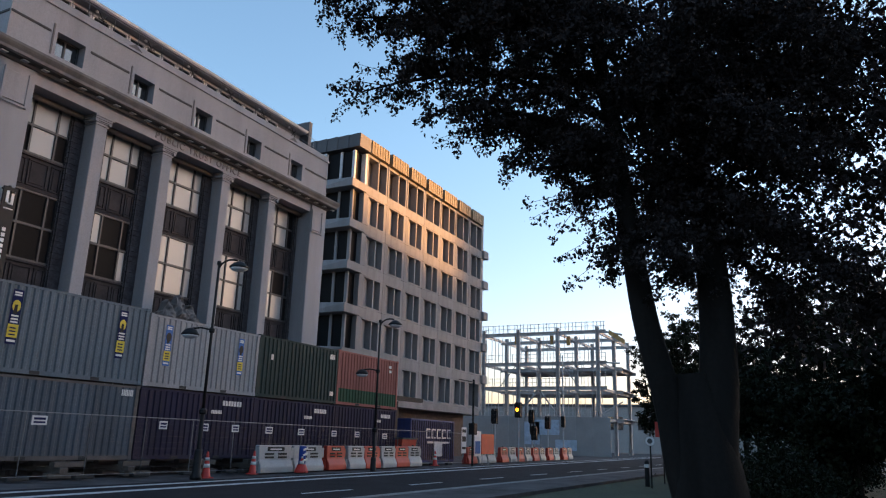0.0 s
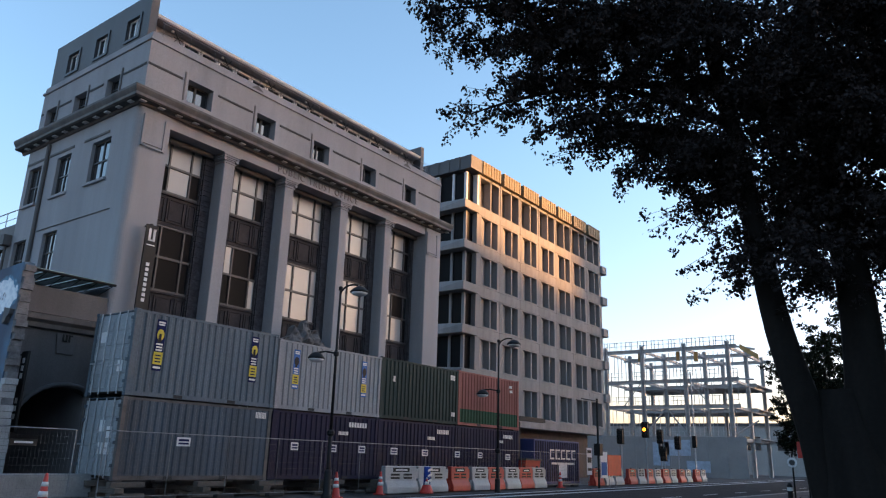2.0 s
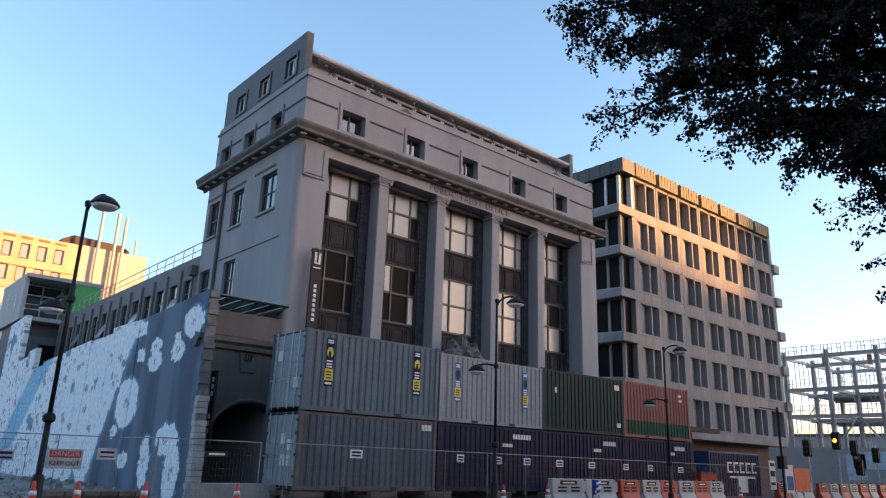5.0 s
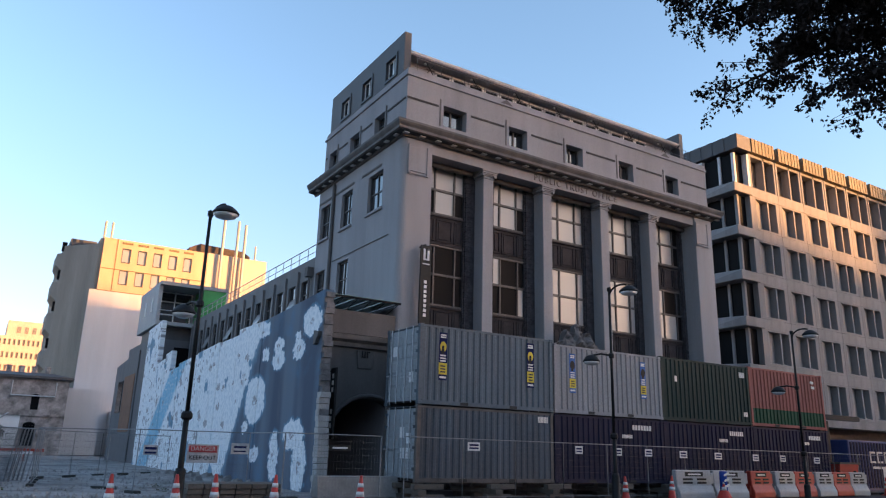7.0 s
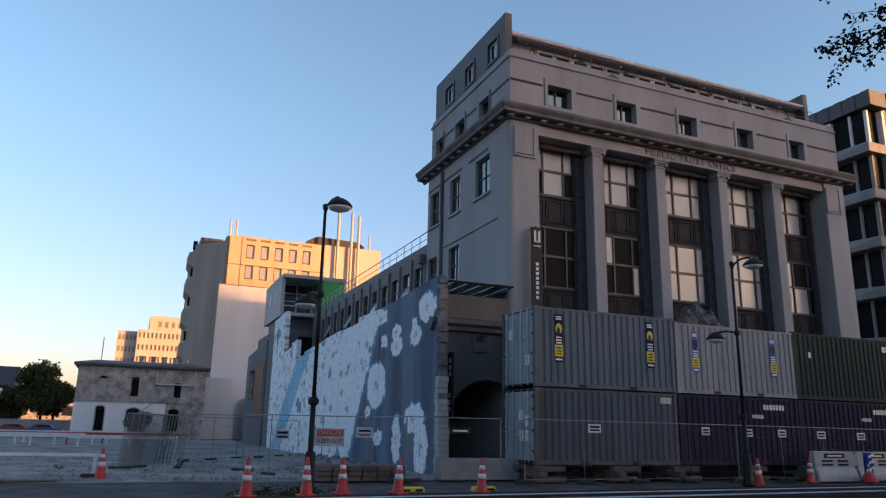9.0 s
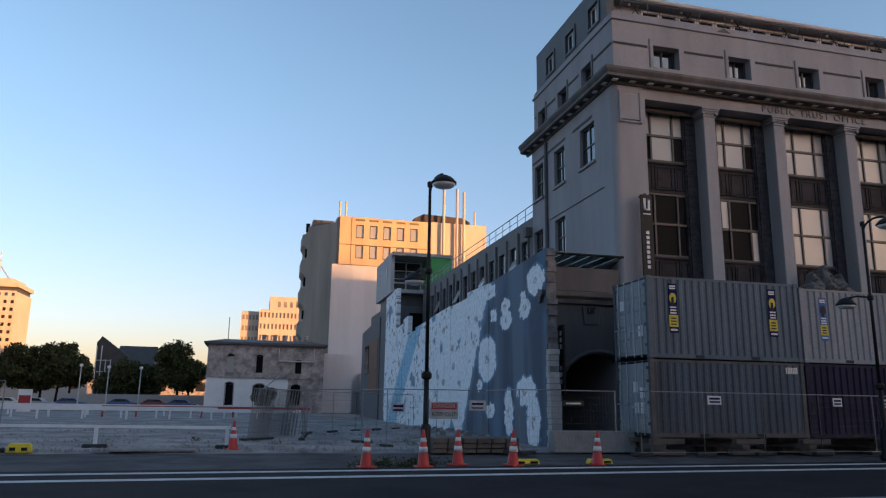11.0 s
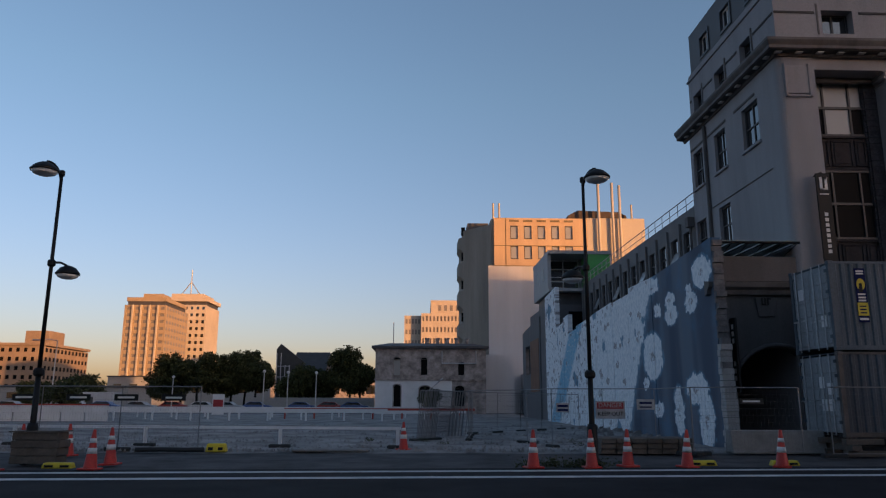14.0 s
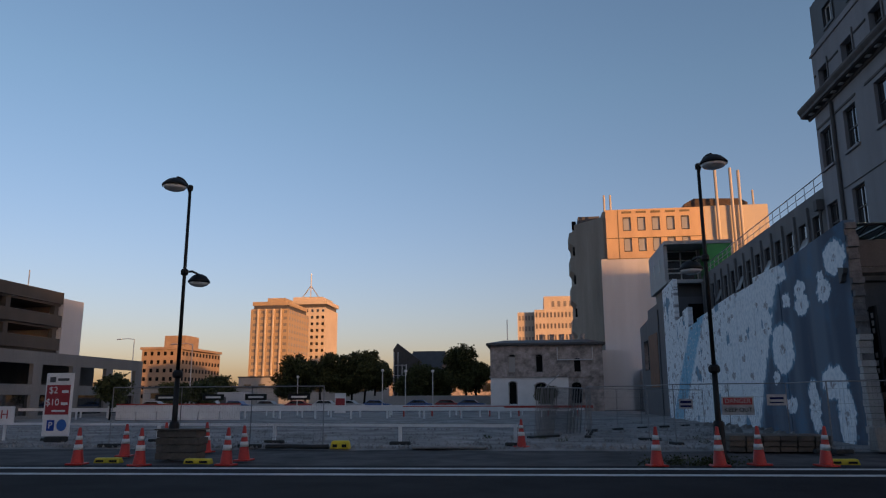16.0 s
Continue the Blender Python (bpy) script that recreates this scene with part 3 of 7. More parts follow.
def carved_top(x):
    """The broken skyline of a crest between two seated figures."""
    u = (x - 23.5) / 1.75
    h = 0.35 + 0.75 * max(0, 1 - abs(u))
    h += 0.5 * math.exp(-(u / 0.16) ** 4) + 0.4 * math.exp(-((u - 0.4) / 0.13) ** 4) + 0.42 * math.exp(-((u + 0.38) / 0.14) ** 4)
    return 6.0 + h + 0.12 * noise.noise((x * 6, 1.0, 0.0))


for i in range(NXC + 1):
    x = 21.75 + 3.5 * i / NXC
    for k in range(NZC + 1):
        z = 5.9 + (carved_top(x) - 5.9) * k / NZC
        bulge = 0.28 * math.sin(math.pi * min(1, k / NZC + 0.15)) + 0.26 * noise.noise((x * 3.2, z * 3.2, 2)) + 0.12 * noise.noise((x * 8, z * 8, 4))
        carv.v.append((x, 25.6 - bulge, z))
for i in range(NXC):
    for k in range(NZC):
        n = i * (NZC + 1) + k
        carv.f.append((n, n + NZC + 1, n + NZC + 2, n + 1))
for i in range(NXC):
    xa, xb = 21.75 + 3.5 * i / NXC, 21.75 + 3.5 * (i + 1) / NXC
    carv.poly([(xa, 25.9, 5.9), (xb, 25.9, 5.9), (xb, 25.9, carved_top(xb)), (xa, 25.9, carved_top(xa))])
    p, q = carv.v[i * (NZC + 1) + NZC], carv.v[(i + 1) * (NZC + 1) + NZC]
    carv.poly([p, q, (xb, 25.9, carved_top(xb)), (xa, 25.9, carved_top(xa))])
carv.extrude([(21.7, 5.2), (25.6, 5.2), (25.2, 6.0), (22.1, 6.0)], "y", 25.3, 26.4)
tagged(new("carved_crest", carv.mesh("carved_crest", STONE_TRIM, True)), "weathered carved stone group over the entrance porch", "carving")
part("entrance_porch", B(21.3, 25.1, 0, 26.0, 26.4, 5.2), STONE, office, "stone entrance porch", bevel=0.03)

# hanging banner sign
banner = thing("banner_sign", "tall black hanging banner with pale lettering bars", "sign", (15.0, 25.6, 6.5))
part("banner", B(14.72, 25.5, 6.6, 15.22, 25.58, 9.95), BLACK, banner)
bars = Shape().box(14.83, 25.488, 9.3, 14.93, 25.499, 9.8).box(14.83, 25.488, 9.3, 15.08, 25.499, 9.36).box(15.02, 25.488, 9.3, 15.12, 25.499, 9.8).box(15.02, 25.488, 9.72, 15.14, 25.499, 9.8).box(14.8, 25.488, 9.12, 15.14, 25.499, 9.16)
part("emblem", bars, WHITE, banner)
for i in range(8):
    part("lettering_bar", B(14.9, 25.488, 6.9 + i * 0.2, 15.03, 25.499, 7.03 + i * 0.2), WHITE, banner)
part("bracket", Shape().box(14.9, 25.5, 9.95, 14.96, 26.0, 10.0).box(14.9, 25.5, 6.54, 14.96, 26, 6.59), BLACK, banner)

# ---- arcade lean-to between the office and the mural ----
arcade = thing("arcade", "low grey arcade with a dark arched opening", "building", (11.0, 26.0, 0))
arch = [(12.9 - 1.6 * math.cos(math.pi * i / 12), 2.0 + 1.5 * math.sin(math.pi * i / 12)) for i in range(13)]
face = Shape().extrude([(10.85, 0.0), (11.3, 0.0)] + arch + [(14.5, 0.0), (14.6, 0.0), (14.6, 5.4), (10.85, 5.4)], "y", 25.95, 26.5)
DARKGREY = mat("grey_painted_render", (0.085, 0.08, 0.082), 0.8, 0.25, 0.8, streak=True)
part("front_wall", face, DARKGREY, arcade, "grey rendered wall with an arch")
part("arch_moulding", Shape().path([(x + (x - 12.9) * 0.06, 25.93, z + (z - 2.0) * 0.06) for x, z in arch], 0.08, seg=6), DARKGREY, arcade, "rounded moulding round the arch", smooth=True)
part("cornice", Shape().extrude([(26.0, 5.35), (25.8, 5.4), (25.75, 5.55), (25.6, 5.65), (25.55, 5.82), (26.0, 5.9)], "x", 10.4, 13.9), STONE_TRIM, arcade, "dark moulded cornice")
part("parapet", B(10.75, 25.97, 5.9, 13.9, 26.4, 6.85), DARKGREY, arcade, bevel=0.02)
part("roof", B(10.8, 26.4, 5.9, 13.9, 33, 6.1), SLATE, arcade)
part("back_wall", Shape().box(10.9, 32, 0, 13.9, 32.3, 5.9).box(10.7, 26.5, 0, 10.85, 32, 5.9), DARKGREY, arcade)
part("keystone", Shape().hexa([(12.3, 25.9, 4.6), (12.9, 25.9, 4.6), (12.9, 25.95, 4.6), (12.3, 25.95, 4.6)], [(12.2, 25.86, 5.3), (13.0, 25.86, 5.3), (13.0, 25.95, 5.3), (12.2, 25.95, 5.3)]), DARKGREY, arcade, bevel=0.015)
part("emblem_bars", Shape().box(12.4, 25.84, 5.02, 12.46, 25.857, 5.28).box(12.4, 25.84, 5.02, 12.56, 25.857, 5.07).box(12.52, 25.84, 5.02, 12.58, 25.857, 5.28).box(12.62, 25.84, 5.02, 12.68, 25.857, 5.28).box(12.62, 25.84, 5.22, 12.76, 25.857, 5.28), BLACK, arcade, "dark bars of a worn emblem")
asign = thing("arcade_sign", "narrow black hanging sign beside the dark arch", "sign", (11.2, 25.6, 1.9))
part("board", B(11.12, 25.3, 1.9, 11.2, 25.75, 4.5), BLACK, asign, bevel=0.01)
for z in (2.3, 2.55, 2.8, 3.6, 3.85, 4.1):
    part("lettering_bar", B(11.105, 25.45, z, 11.119, 25.6, z + 0.17), REFLECT, asign)
part("bracket", Shape().tube((11.16, 25.5, 4.4), (11.16, 25.96, 4.4), 0.025), BLACK, asign)
canopy = thing("glass_canopy", "green-tinted glass canopy on a steel frame above the arcade", "canopy", (12.3, 26, 6.9))
cf = Shape().tube((10.75, 25.6, 7.3), (13.9, 25.6, 7.3), 0.05).tube((10.75, 28.5, 7.3), (13.9, 28.5, 7.3), 0.05)
for i in range(6):
    x = 10.8 + i * 0.61
    cf.tube((x, 25.6, 7.3), (x, 28.5, 7.3), 0.022).tube((x, 27.4, 6.85), (x, 25.7, 7.28), 0.014)
part("frame", cf, BLACK, canopy)
CANOPY_GLASS = mat("green_tinted_glass", (0.16, 0.27, 0.24), 0.3, 0.2, 1.0, 10, 0)
for i in range(5):
    part("pane", B(10.84 + i * 0.61, 25.62, 7.35, 11.38 + i * 0.61, 28.5, 7.37), CANOPY_GLASS, canopy)

# ---- long rear wing with narrow windows ----
wing = thing("rear_wing", "long grey two-storey rear wing with narrow windows", "building", (X0, 37, 0))
WH = []
y = 35.9
while y < 60:
    WH.append((y, y + 1.15, 8.3, 10.25))
    y += 1.95
WING = mat("grey_wing_render", (0.15, 0.148, 0.152), 0.8, 0.2, 0.6, streak=True)
part("wall", wall_with_holes("x", X0, X0 + 0.35, 35.3, 61, 0, 11.35, WH), WING, wing)
part("roof", B(X0 + 0.35, 35.4, 11.1, 34, 61, 11.3), SLATE, wing)
part("far_wall", B(X0 + 0.35, 60.7, 0, 34, 61, 11.1), WING, wing)
for i, (a, b, c, d) in enumerate(WH):
    f = part("window", Shape().box(X0 + 0.12, a, c, X0 + 0.2, a + 0.06, d).box(X0 + 0.12, b - 0.06, c, X0 + 0.2, b, d).box(X0 + 0.12, a, c + 1.2, X0 + 0.2, b, c + 1.26), FRAME_DARK, wing)
    if i % 3 == 1:
        part("open_sash", Shape().hexa([(X0 - 0.3, a + 0.06, c + 0.3), (X0 - 0.3, b - 0.06, c + 0.3), (X0 - 0.26, b - 0.06, c + 0.3), (X0 - 0.26, a + 0.06, c + 0.3)], [(X0 + 0.12, a + 0.06, c + 1.2), (X0 + 0.12, b - 0.06, c + 1.2), (X0 + 0.16, b - 0.06, c + 1.2), (X0 + 0.16, a + 0.06, c + 1.2)]), PALE_PANE, f, "sash tilted open")
    part("pane", B(X0 + 0.15, a + 0.06, c, X0 + 0.17, b - 0.06, d), GLASS, f)
    part("wall_pier", B(X0 - 0.13, b + 0.3, 6.0, X0 - 0.002, b + 0.55, 10.9), WING, wing, bevel=0.01)
wr = Shape().tube((X0 + 0.2, 35.5, 12.2), (X0 + 0.2, 60.8, 12.2), 0.03).tube((X0 + 0.2, 35.5, 11.8), (X0 + 0.2, 60.8, 11.8), 0.02)
for i in range(20):
    wr.tube((X0 + 0.2, 35.6 + i * 1.3, 11.35), (X0 + 0.2, 35.6 + i * 1.3, 12.2), 0.022)
part("railing", wr, STEEL, wing, "thin roof railing")
part("rain_head", Shape().box(X0 - 0.35, 35.4, 10.3, X0 - 0.01, 35.8, 10.8).tube((X0 - 0.15, 35.6, 6), (X0 - 0.15, 35.6, 10.3), 0.07), STONE_TRIM, wing)

# ---- mural wall: old party wall, blue with white blossoms ----
# big single blossoms on the near, dark half: place along the wall, height, half width, half height
BLOSSOMS = [(32.9, 3.6, 1.35, 1.05), (26.6, 6.35, 0.95, 0.6), (27.8, 5.4, 0.62, 0.42), (28.0, 5.85, 0.3, 0.25), (30.2, 5.15, 0.8, 0.42), (30.3, 5.75, 0.62, 0.36), (31.9, 5.55, 0.42, 0.32),
            (34.4, 4.6, 0.4, 0.28), (34.0, 2.4, 0.4, 0.25), (32.4, 1.25, 0.6, 0.32), (27.8, 2.05, 1.15, 0.6), (29.9, 1.2, 0.55, 1.0), (27.0, 0.9, 0.7, 1.1), (32.5, 6.7, 0.9, 0.35)]


def mural_material():
    m = bpy.data.materials.new("blue_blossom_mural")
    m.use_nodes = True
    t = m.node_tree
    b = t.nodes["Principled BSDF"]
    b.inputs["Roughness"].default_value = 0.8
    L = t.links.new

    def put(sock, v):
        if isinstance(v, (int, float)):
            sock.default_value = v
        else:
            L(v, sock)

    def calc(op, x, y=0.0):
        n = t.nodes.new("ShaderNodeMath")
        n.operation = op
        put(n.inputs[0], x)
        put(n.inputs[1], y)
        return n.outputs[0]

    def step(v, lo, hi):
        n = t.nodes.new("ShaderNodeMapRange")
        n.interpolation_type = "SMOOTHSTEP"
        n.inputs["From Min"].default_value, n.inputs["From Max"].default_value = lo, hi
        L(v, n.inputs["Value"])
        return n.outputs[0]

    def blend(f, x, y):
        n = t.nodes.new("ShaderNodeMix")
        n.data_type = "RGBA"
        put(n.inputs["Factor"], f)
        for sock, v in ((n.inputs["A"], x), (n.inputs["B"], y)):
            if isinstance(v, tuple):
                sock.default_value = (*v, 1)
            else:
                L(v, sock)
        return n.outputs["Result"]

    def grain(vec, scale, detail=3):
        n = t.nodes.new("ShaderNodeTexNoise")
        n.inputs["Scale"].default_value = scale
        n.inputs["Detail"].default_value = detail
        L(vec, n.inputs["Vector"])
        return n

    def stretch(vec, k):
        n = t.nodes.new("ShaderNodeVectorMath")
        n.operation = "MULTIPLY"
        n.inputs[1].default_value = k
        L(vec, n.inputs[0])
        return n.outputs[0]

    def cells(vec, scale):
        n = t.nodes.new("ShaderNodeTexVoronoi")
        n.inputs["Scale"].default_value = scale
        L(vec, n.inputs["Vector"])
        return n

    tc = t.nodes.new("ShaderNodeTexCoord")
    raw = stretch(tc.outputs["Object"], (0.0, 1.0, 1.0))
    wob = grain(raw, 3.4, 6)
    shift = t.nodes.new("ShaderNodeVectorMath")
    shift.operation = "MULTIPLY_ADD"
    shift.inputs[1].default_value = (0, 0.9, 0.5)
    shift.inputs[2].default_value = (0, -0.45, -0.25)
    L(wob.outputs["Color"], shift.inputs[0])
    addv = t.nodes.new("ShaderNodeVectorMath")
    L(raw, addv.inputs[0])
    L(shift.outputs[0], addv.inputs[1])
    sep = t.nodes.new("ShaderNodeSeparateXYZ")
    L(addv.outputs[0], sep.inputs[0])
    Y, Z = sep.outputs["Y"], sep.outputs["Z"]
    # slate ground in upright brushed bands, bluer low down
    band = grain(stretch(raw, (0, 0.55, 0.05)), 1.0, 2)
    col = blend(step(band.outputs["Fac"], 0.38, 0.62), (0.045, 0.07, 0.112), (0.1, 0.14, 0.19))
    cloud = grain(raw, 0.5, 4)
    col = blend(calc("MULTIPLY", step(cloud.outputs["Fac"], 0.5, 0.68), 0.55), col, (0.05, 0.16, 0.27))
    # pale blue halo and then the white field, whose edge leans
    lean = calc("ADD", Y, calc("MULTIPLY", Z, 0.68))
    col = blend(calc("MULTIPLY", step(lean, 36.4, 37.6), 0.6), col, (0.17, 0.36, 0.5))
    white = step(lean, 37.2, 37.45)
    gaps = step(cloud.outputs["Fac"], 0.37, 0.4)
    white = calc("MULTIPLY", white, gaps)
    near = None
    for y, z, ry, rz in BLOSSOMS:
        d = calc("ADD", calc("POWER", calc("ABSOLUTE", calc("DIVIDE", calc("SUBTRACT", Y, y), ry)), 2.0), calc("POWER", calc("ABSOLUTE", calc("DIVIDE", calc("SUBTRACT", Z, z), rz)), 2.0))
        near = d if near is None else calc("MINIMUM", near, d)
    col = blend(calc("MULTIPLY", calc("SUBTRACT", 1.0, step(near, 1.0, 1.4)), 0.5), col, (0.12, 0.33, 0.48))
    petal = calc("SUBTRACT", 1.0, step(near, 0.88, 1.02))
    white = calc("MAXIMUM", white, petal)
    veins = grain(raw, 5.0, 3)
    paint = blend(step(veins.outputs["Fac"], 0.35, 0.6), (0.6, 0.65, 0.7), (0.78, 0.8, 0.82))
    core = calc("MULTIPLY", calc("SUBTRACT", 1.0, step(near, 0.03, 0.09)), step(veins.outputs["Fac"], 0.45, 0.5))
    paint = blend(calc("MULTIPLY", core, 0.8), paint, (0.2, 0.17, 0.18))
    col = blend(white, col, paint)
    # a sky-blue diagonal stripe towards the far end
    slope = calc("ADD", Y, calc("MULTIPLY", Z, 1.3))
    stripe = calc("SUBTRACT", 1.0, step(calc("ABSOLUTE", calc("SUBTRACT", slope, 57.5)), 1.6, 2.3))
    col = blend(calc("MULTIPLY", stripe, step(veins.outputs["Fac"], 0.3, 0.5)), col, (0.16, 0.42, 0.58))
    # sketched brown seed marks over the white, finer and darker strokes farther along
    seeds = cells(stretch(addv.outputs[0], (0, 0.75, 1.25)), 1.0)
    mark = calc("MULTIPLY", calc("LESS_THAN", seeds.outputs["Distance"], 0.24), step(veins.outputs["Fac"], 0.4, 0.46))
    mark = calc("MULTIPLY", mark, step(lean, 37.7, 38.2))
    col = blend(calc("MULTIPLY", mark, 0.75), col, (0.2, 0.165, 0.17))
    dash = cells(stretch(addv.outputs[0], (0, 1.7, 1.5)), 1.35)
    stroke = calc("MULTIPLY", calc("LESS_THAN", dash.outputs["Distance"], 0.27), step(slope, 46.5, 52.0))
    stroke = calc("MULTIPLY", stroke, calc("SUBTRACT", 1.0, calc("MULTIPLY", stripe, 0.8)))
    col = blend(calc("MULTIPLY", stroke, 0.75), col, (0.14, 0.13, 0.15))
    # grime over all
    dirt = grain(stretch(raw, (0, 1.0, 0.25)), 1.6, 5)
    col = blend(calc("MULTIPLY", step(dirt.outputs["Fac"], 0.55, 0.8), 0.3), col, (0.16, 0.16, 0.165))
    L(col, b.inputs["Base Color"])
    bp = t.nodes.new("ShaderNodeBump")
    bp.inputs["Strength"].default_value = 0.2
    L(wob.outputs["Fac"], bp.inputs["Height"])
    L(bp.outputs[0], b.inputs["Normal"])
    return m


MURAL = mural_material()
mural = thing("mural_wall", "tall party wall painted blue with white blossoms", "wall", (10.9, 26, 0))
tops = [(25.5, 29.0, 7.45, 7.3), (29.0, 32.6, 7.3, 7.15), (32.6, 36.2, 7.15, 7.2), (36.2, 39.6, 6.95, 6.9), (39.6, 44.2, 6.95, 6.8), (44.2, 49.0, 6.75, 6.6), (49.0, 51.6, 6.4, 6.3), (51.6, 53.4, 7.7, 7.6), (53.4, 56.2, 7.3, 7.1), (56.2, 61.0, 10.4, 10.2)]
for i, (a, b, h0, h1) in enumerate(tops):
    off = 0.03 * (i % 2)
    part("wall_panel", Shape().hexa([(10.55 + off, a, 0), (10.9, a, 0), (10.9, b, 0), (10.55 + off, b, 0)], [(10.55 + off, a, h0), (10.9, a, h0), (10.9, b, h1), (10.55 + off, b, h1)]), MURAL, mural)
OLD_BRICK = mat("broken_painted_brick", (0.14, 0.135, 0.14), 0.9, 0.5, 2.5, 14, 0.5)
rough = Shape()
rng = random.Random(8)
z = 0.0
while z < 7.2:
    d = 0.04 + 0.2 * rng.random()
    rough.box(10.58 + rng.uniform(-0.05, 0.02), 25.5 - d, z, 10.9 + rng.uniform(0, 0.03), 25.5, z + 0.2)
    z += 0.21
wp = Shape()
for k in range(17):
    wp.box(10.52 + rng.uniform(-0.03, 0.02), 25.0 + rng.uniform(-0.05, 0.12) + 0.015 * k, k * 0.21, 10.93, 25.5, k * 0.21 + rng.uniform(0.185, 0.205))
part("brick_pier", wp, WHITE_PL, mural, "white painted brick pier at the wall end")
part("broken_end", rough, OLD_BRICK, mural, "ragged toothed brick end of the wall")
base = Shape()
for k in range(60):
    x, y = rng.uniform(8.7, 10.7), rng.uniform(26.5, 44)
    r = rng.uniform(0.06, 0.22)
    base.hexa([(x - r, y - r, 0), (x + r, y - r * 0.8, 0), (x + r * 0.9, y + r, 0), (x - r, y + r, 0)], [(x - r * 0.5, y - r * 0.6, r), (x + r * 0.6, y - r * 0.4, r * 1.2), (x + r * 0.5, y + r * 0.5, r), (x - r * 0.6, y + r * 0.6, r * 0.8)])
tagged(new("rubble", base.mesh("rubble", GRAVEL)), "loose concrete rubble at the foot of the mural", "rubble", kind="stuff")


# ---- concrete office block with deep splayed windows ----
YB, BX0, BX1 = 32.0, 46.2, 70.0
block = thing("concrete_block", "seven-storey precast concrete block with deep splayed windows", "building", (BX0, YB, 0))
FH = 3.41
ROW0 = 7.25
COLS = [47.65 + i * 3.37 for i in range(7)]


def bay_shape(w, h):
    """One precast window unit: a frame whose opening splays inwards from the left and from below."""
    s = Shape()
    o = [(0.0, 0.0), (w, 0.0), (w, h), (0.0, h)]
    a = [(0.42, 0.16), (w - 0.4, 0.16), (w - 0.4, h - 0.12), (0.42, h - 0.12)]
    i = [(0.5, 0.42), (w - 0.42, 0.42), (w - 0.42, h - 0.14), (0.5, h - 0.14)]
    for k in range(4):
        j = (k + 1) % 4
        s.poly([(o[k][0], 0, o[k][1]), (o[j][0], 0, o[j][1]), (a[j][0], 0, a[j][1]), (a[k][0], 0, a[k][1])])
        s.poly([(a[k][0], 0, a[k][1]), (a[j][0], 0, a[j][1]), (i[j][0], 0.75, i[j][1]), (i[k][0], 0.75, i[k][1])])
    s.box(1.92, 0.05, 0.2, 2.08, 0.78, h - 0.13)
    s.hexa([(0.44, 0.06, 0.2), (1.92, 0.62, 0.2), (1.92, 0.76, 0.2), (0.44, 0.76, 0.2)], [(0.44, 0.06, h - 0.13), (1.92, 0.62, h - 0.13), (1.92, 0.76, h - 0.13), (0.44, 0.76, h - 0.13)])
    return s


unit = bay_shape(3.37 - 0.03, 2.62).mesh("window_unit", CONCRETE)
pane_me = Shape().box(2.08, 0.6, 0.25, 2.95, 0.63, 2.5).mesh("pane", GLASS_DARK)
sill_me = Shape().hexa([(0, -0.03, -0.8), (3.34, -0.03, -0.8), (3.34, 0.4, -0.8), (0, 0.4, -0.8)], [(0, -0.03, -0.03), (3.34, -0.03, -0.03), (3.34, 0.4, 0.0), (0, 0.4, 0.0)]).mesh("spandrel_band", CONCRETE)
for r in range(6):
    for c, x in enumerate(COLS):
        if r == 5:
            continue
        z = ROW0 + r * FH - 2.5
        u = share("window_unit", unit, block, (x - 0.2, YB, z))
        share("pane", pane_me, u, (x - 0.2, YB, z))
        share("spandrel_band", sill_me, block, (x - 0.2, YB, z + FH if r < 5 else z))
# ground-floor recess and soffit slab
part("soffit_slab", B(BX0, YB - 0.2, 4.1, BX1 + 0.4, YB + 2, 4.7), CONCRETE, block, "concrete soffit over the recessed ground floor")
part("ground_floor", B(BX0 + 0.5, YB + 1.2, 0, BX1 - 0.5, YB + 1.5, 4.1), BRICK_DARK, block, "recessed dark ground floor")
part("core", B(BX0 + 0.6, YB + 0.9, 4.6, BX1, YB + 26, 25.2), CONCRETE_DARK, block)
# top storey: square openings between pale mullions under a ribbed metal fascia
ZT = ROW0 + 5 * FH - 2.5
for c, x in enumerate(COLS):
    xa = x - 0.2
    part("top_mullion", Shape().box(xa, YB, ZT, xa + 0.22, YB + 0.7, 24.6).box(xa + 1.75, YB + 0.02, ZT, xa + 1.95, YB + 0.7, 24.6).box(xa + 3.1, YB + 0.02, ZT, xa + 3.32, YB + 0.7, 24.6).box(xa + 0.22, YB + 0.02, 24.35, xa + 3.1, YB + 0.7, 24.6), CONCRETE, block, bevel=0.015)
    part("back_panel", Shape().hexa([(xa + 0.22, YB + 0.05, ZT), (xa + 0.3, YB + 0.05, ZT), (xa + 1.2, YB + 0.75, ZT), (xa + 1.1, YB + 0.75, ZT)], [(xa + 0.22, YB + 0.05, 24.35), (xa + 0.3, YB + 0.05, 24.35), (xa + 1.2, YB + 0.75, 24.35), (xa + 1.1, YB + 0.75, 24.35)]), CONCRETE, block)
    share("pane", pane_me, block, (xa, YB, ZT))
    prof = []
    for k in range(13):
        yy = YB - 0.32 + (0.03 if k % 2 else 0)
        prof += [(xa + 0.12 + k * 0.215, yy), (xa + 0.12 + (k + 1) * 0.215, yy)]
    fas = Shape().extrude(prof + [(xa + 0.12 + 13 * 0.215, YB + 0.6), (xa + 0.12, YB + 0.6)], "z", 24.6, 25.75)
    part("fascia_panel", fas, COPPER, block, "ribbed brown metal fascia")
part("roof", B(BX0, YB + 0.6, 25.0, BX1, YB + 26, 25.3), CONCRETE_DARK, block)
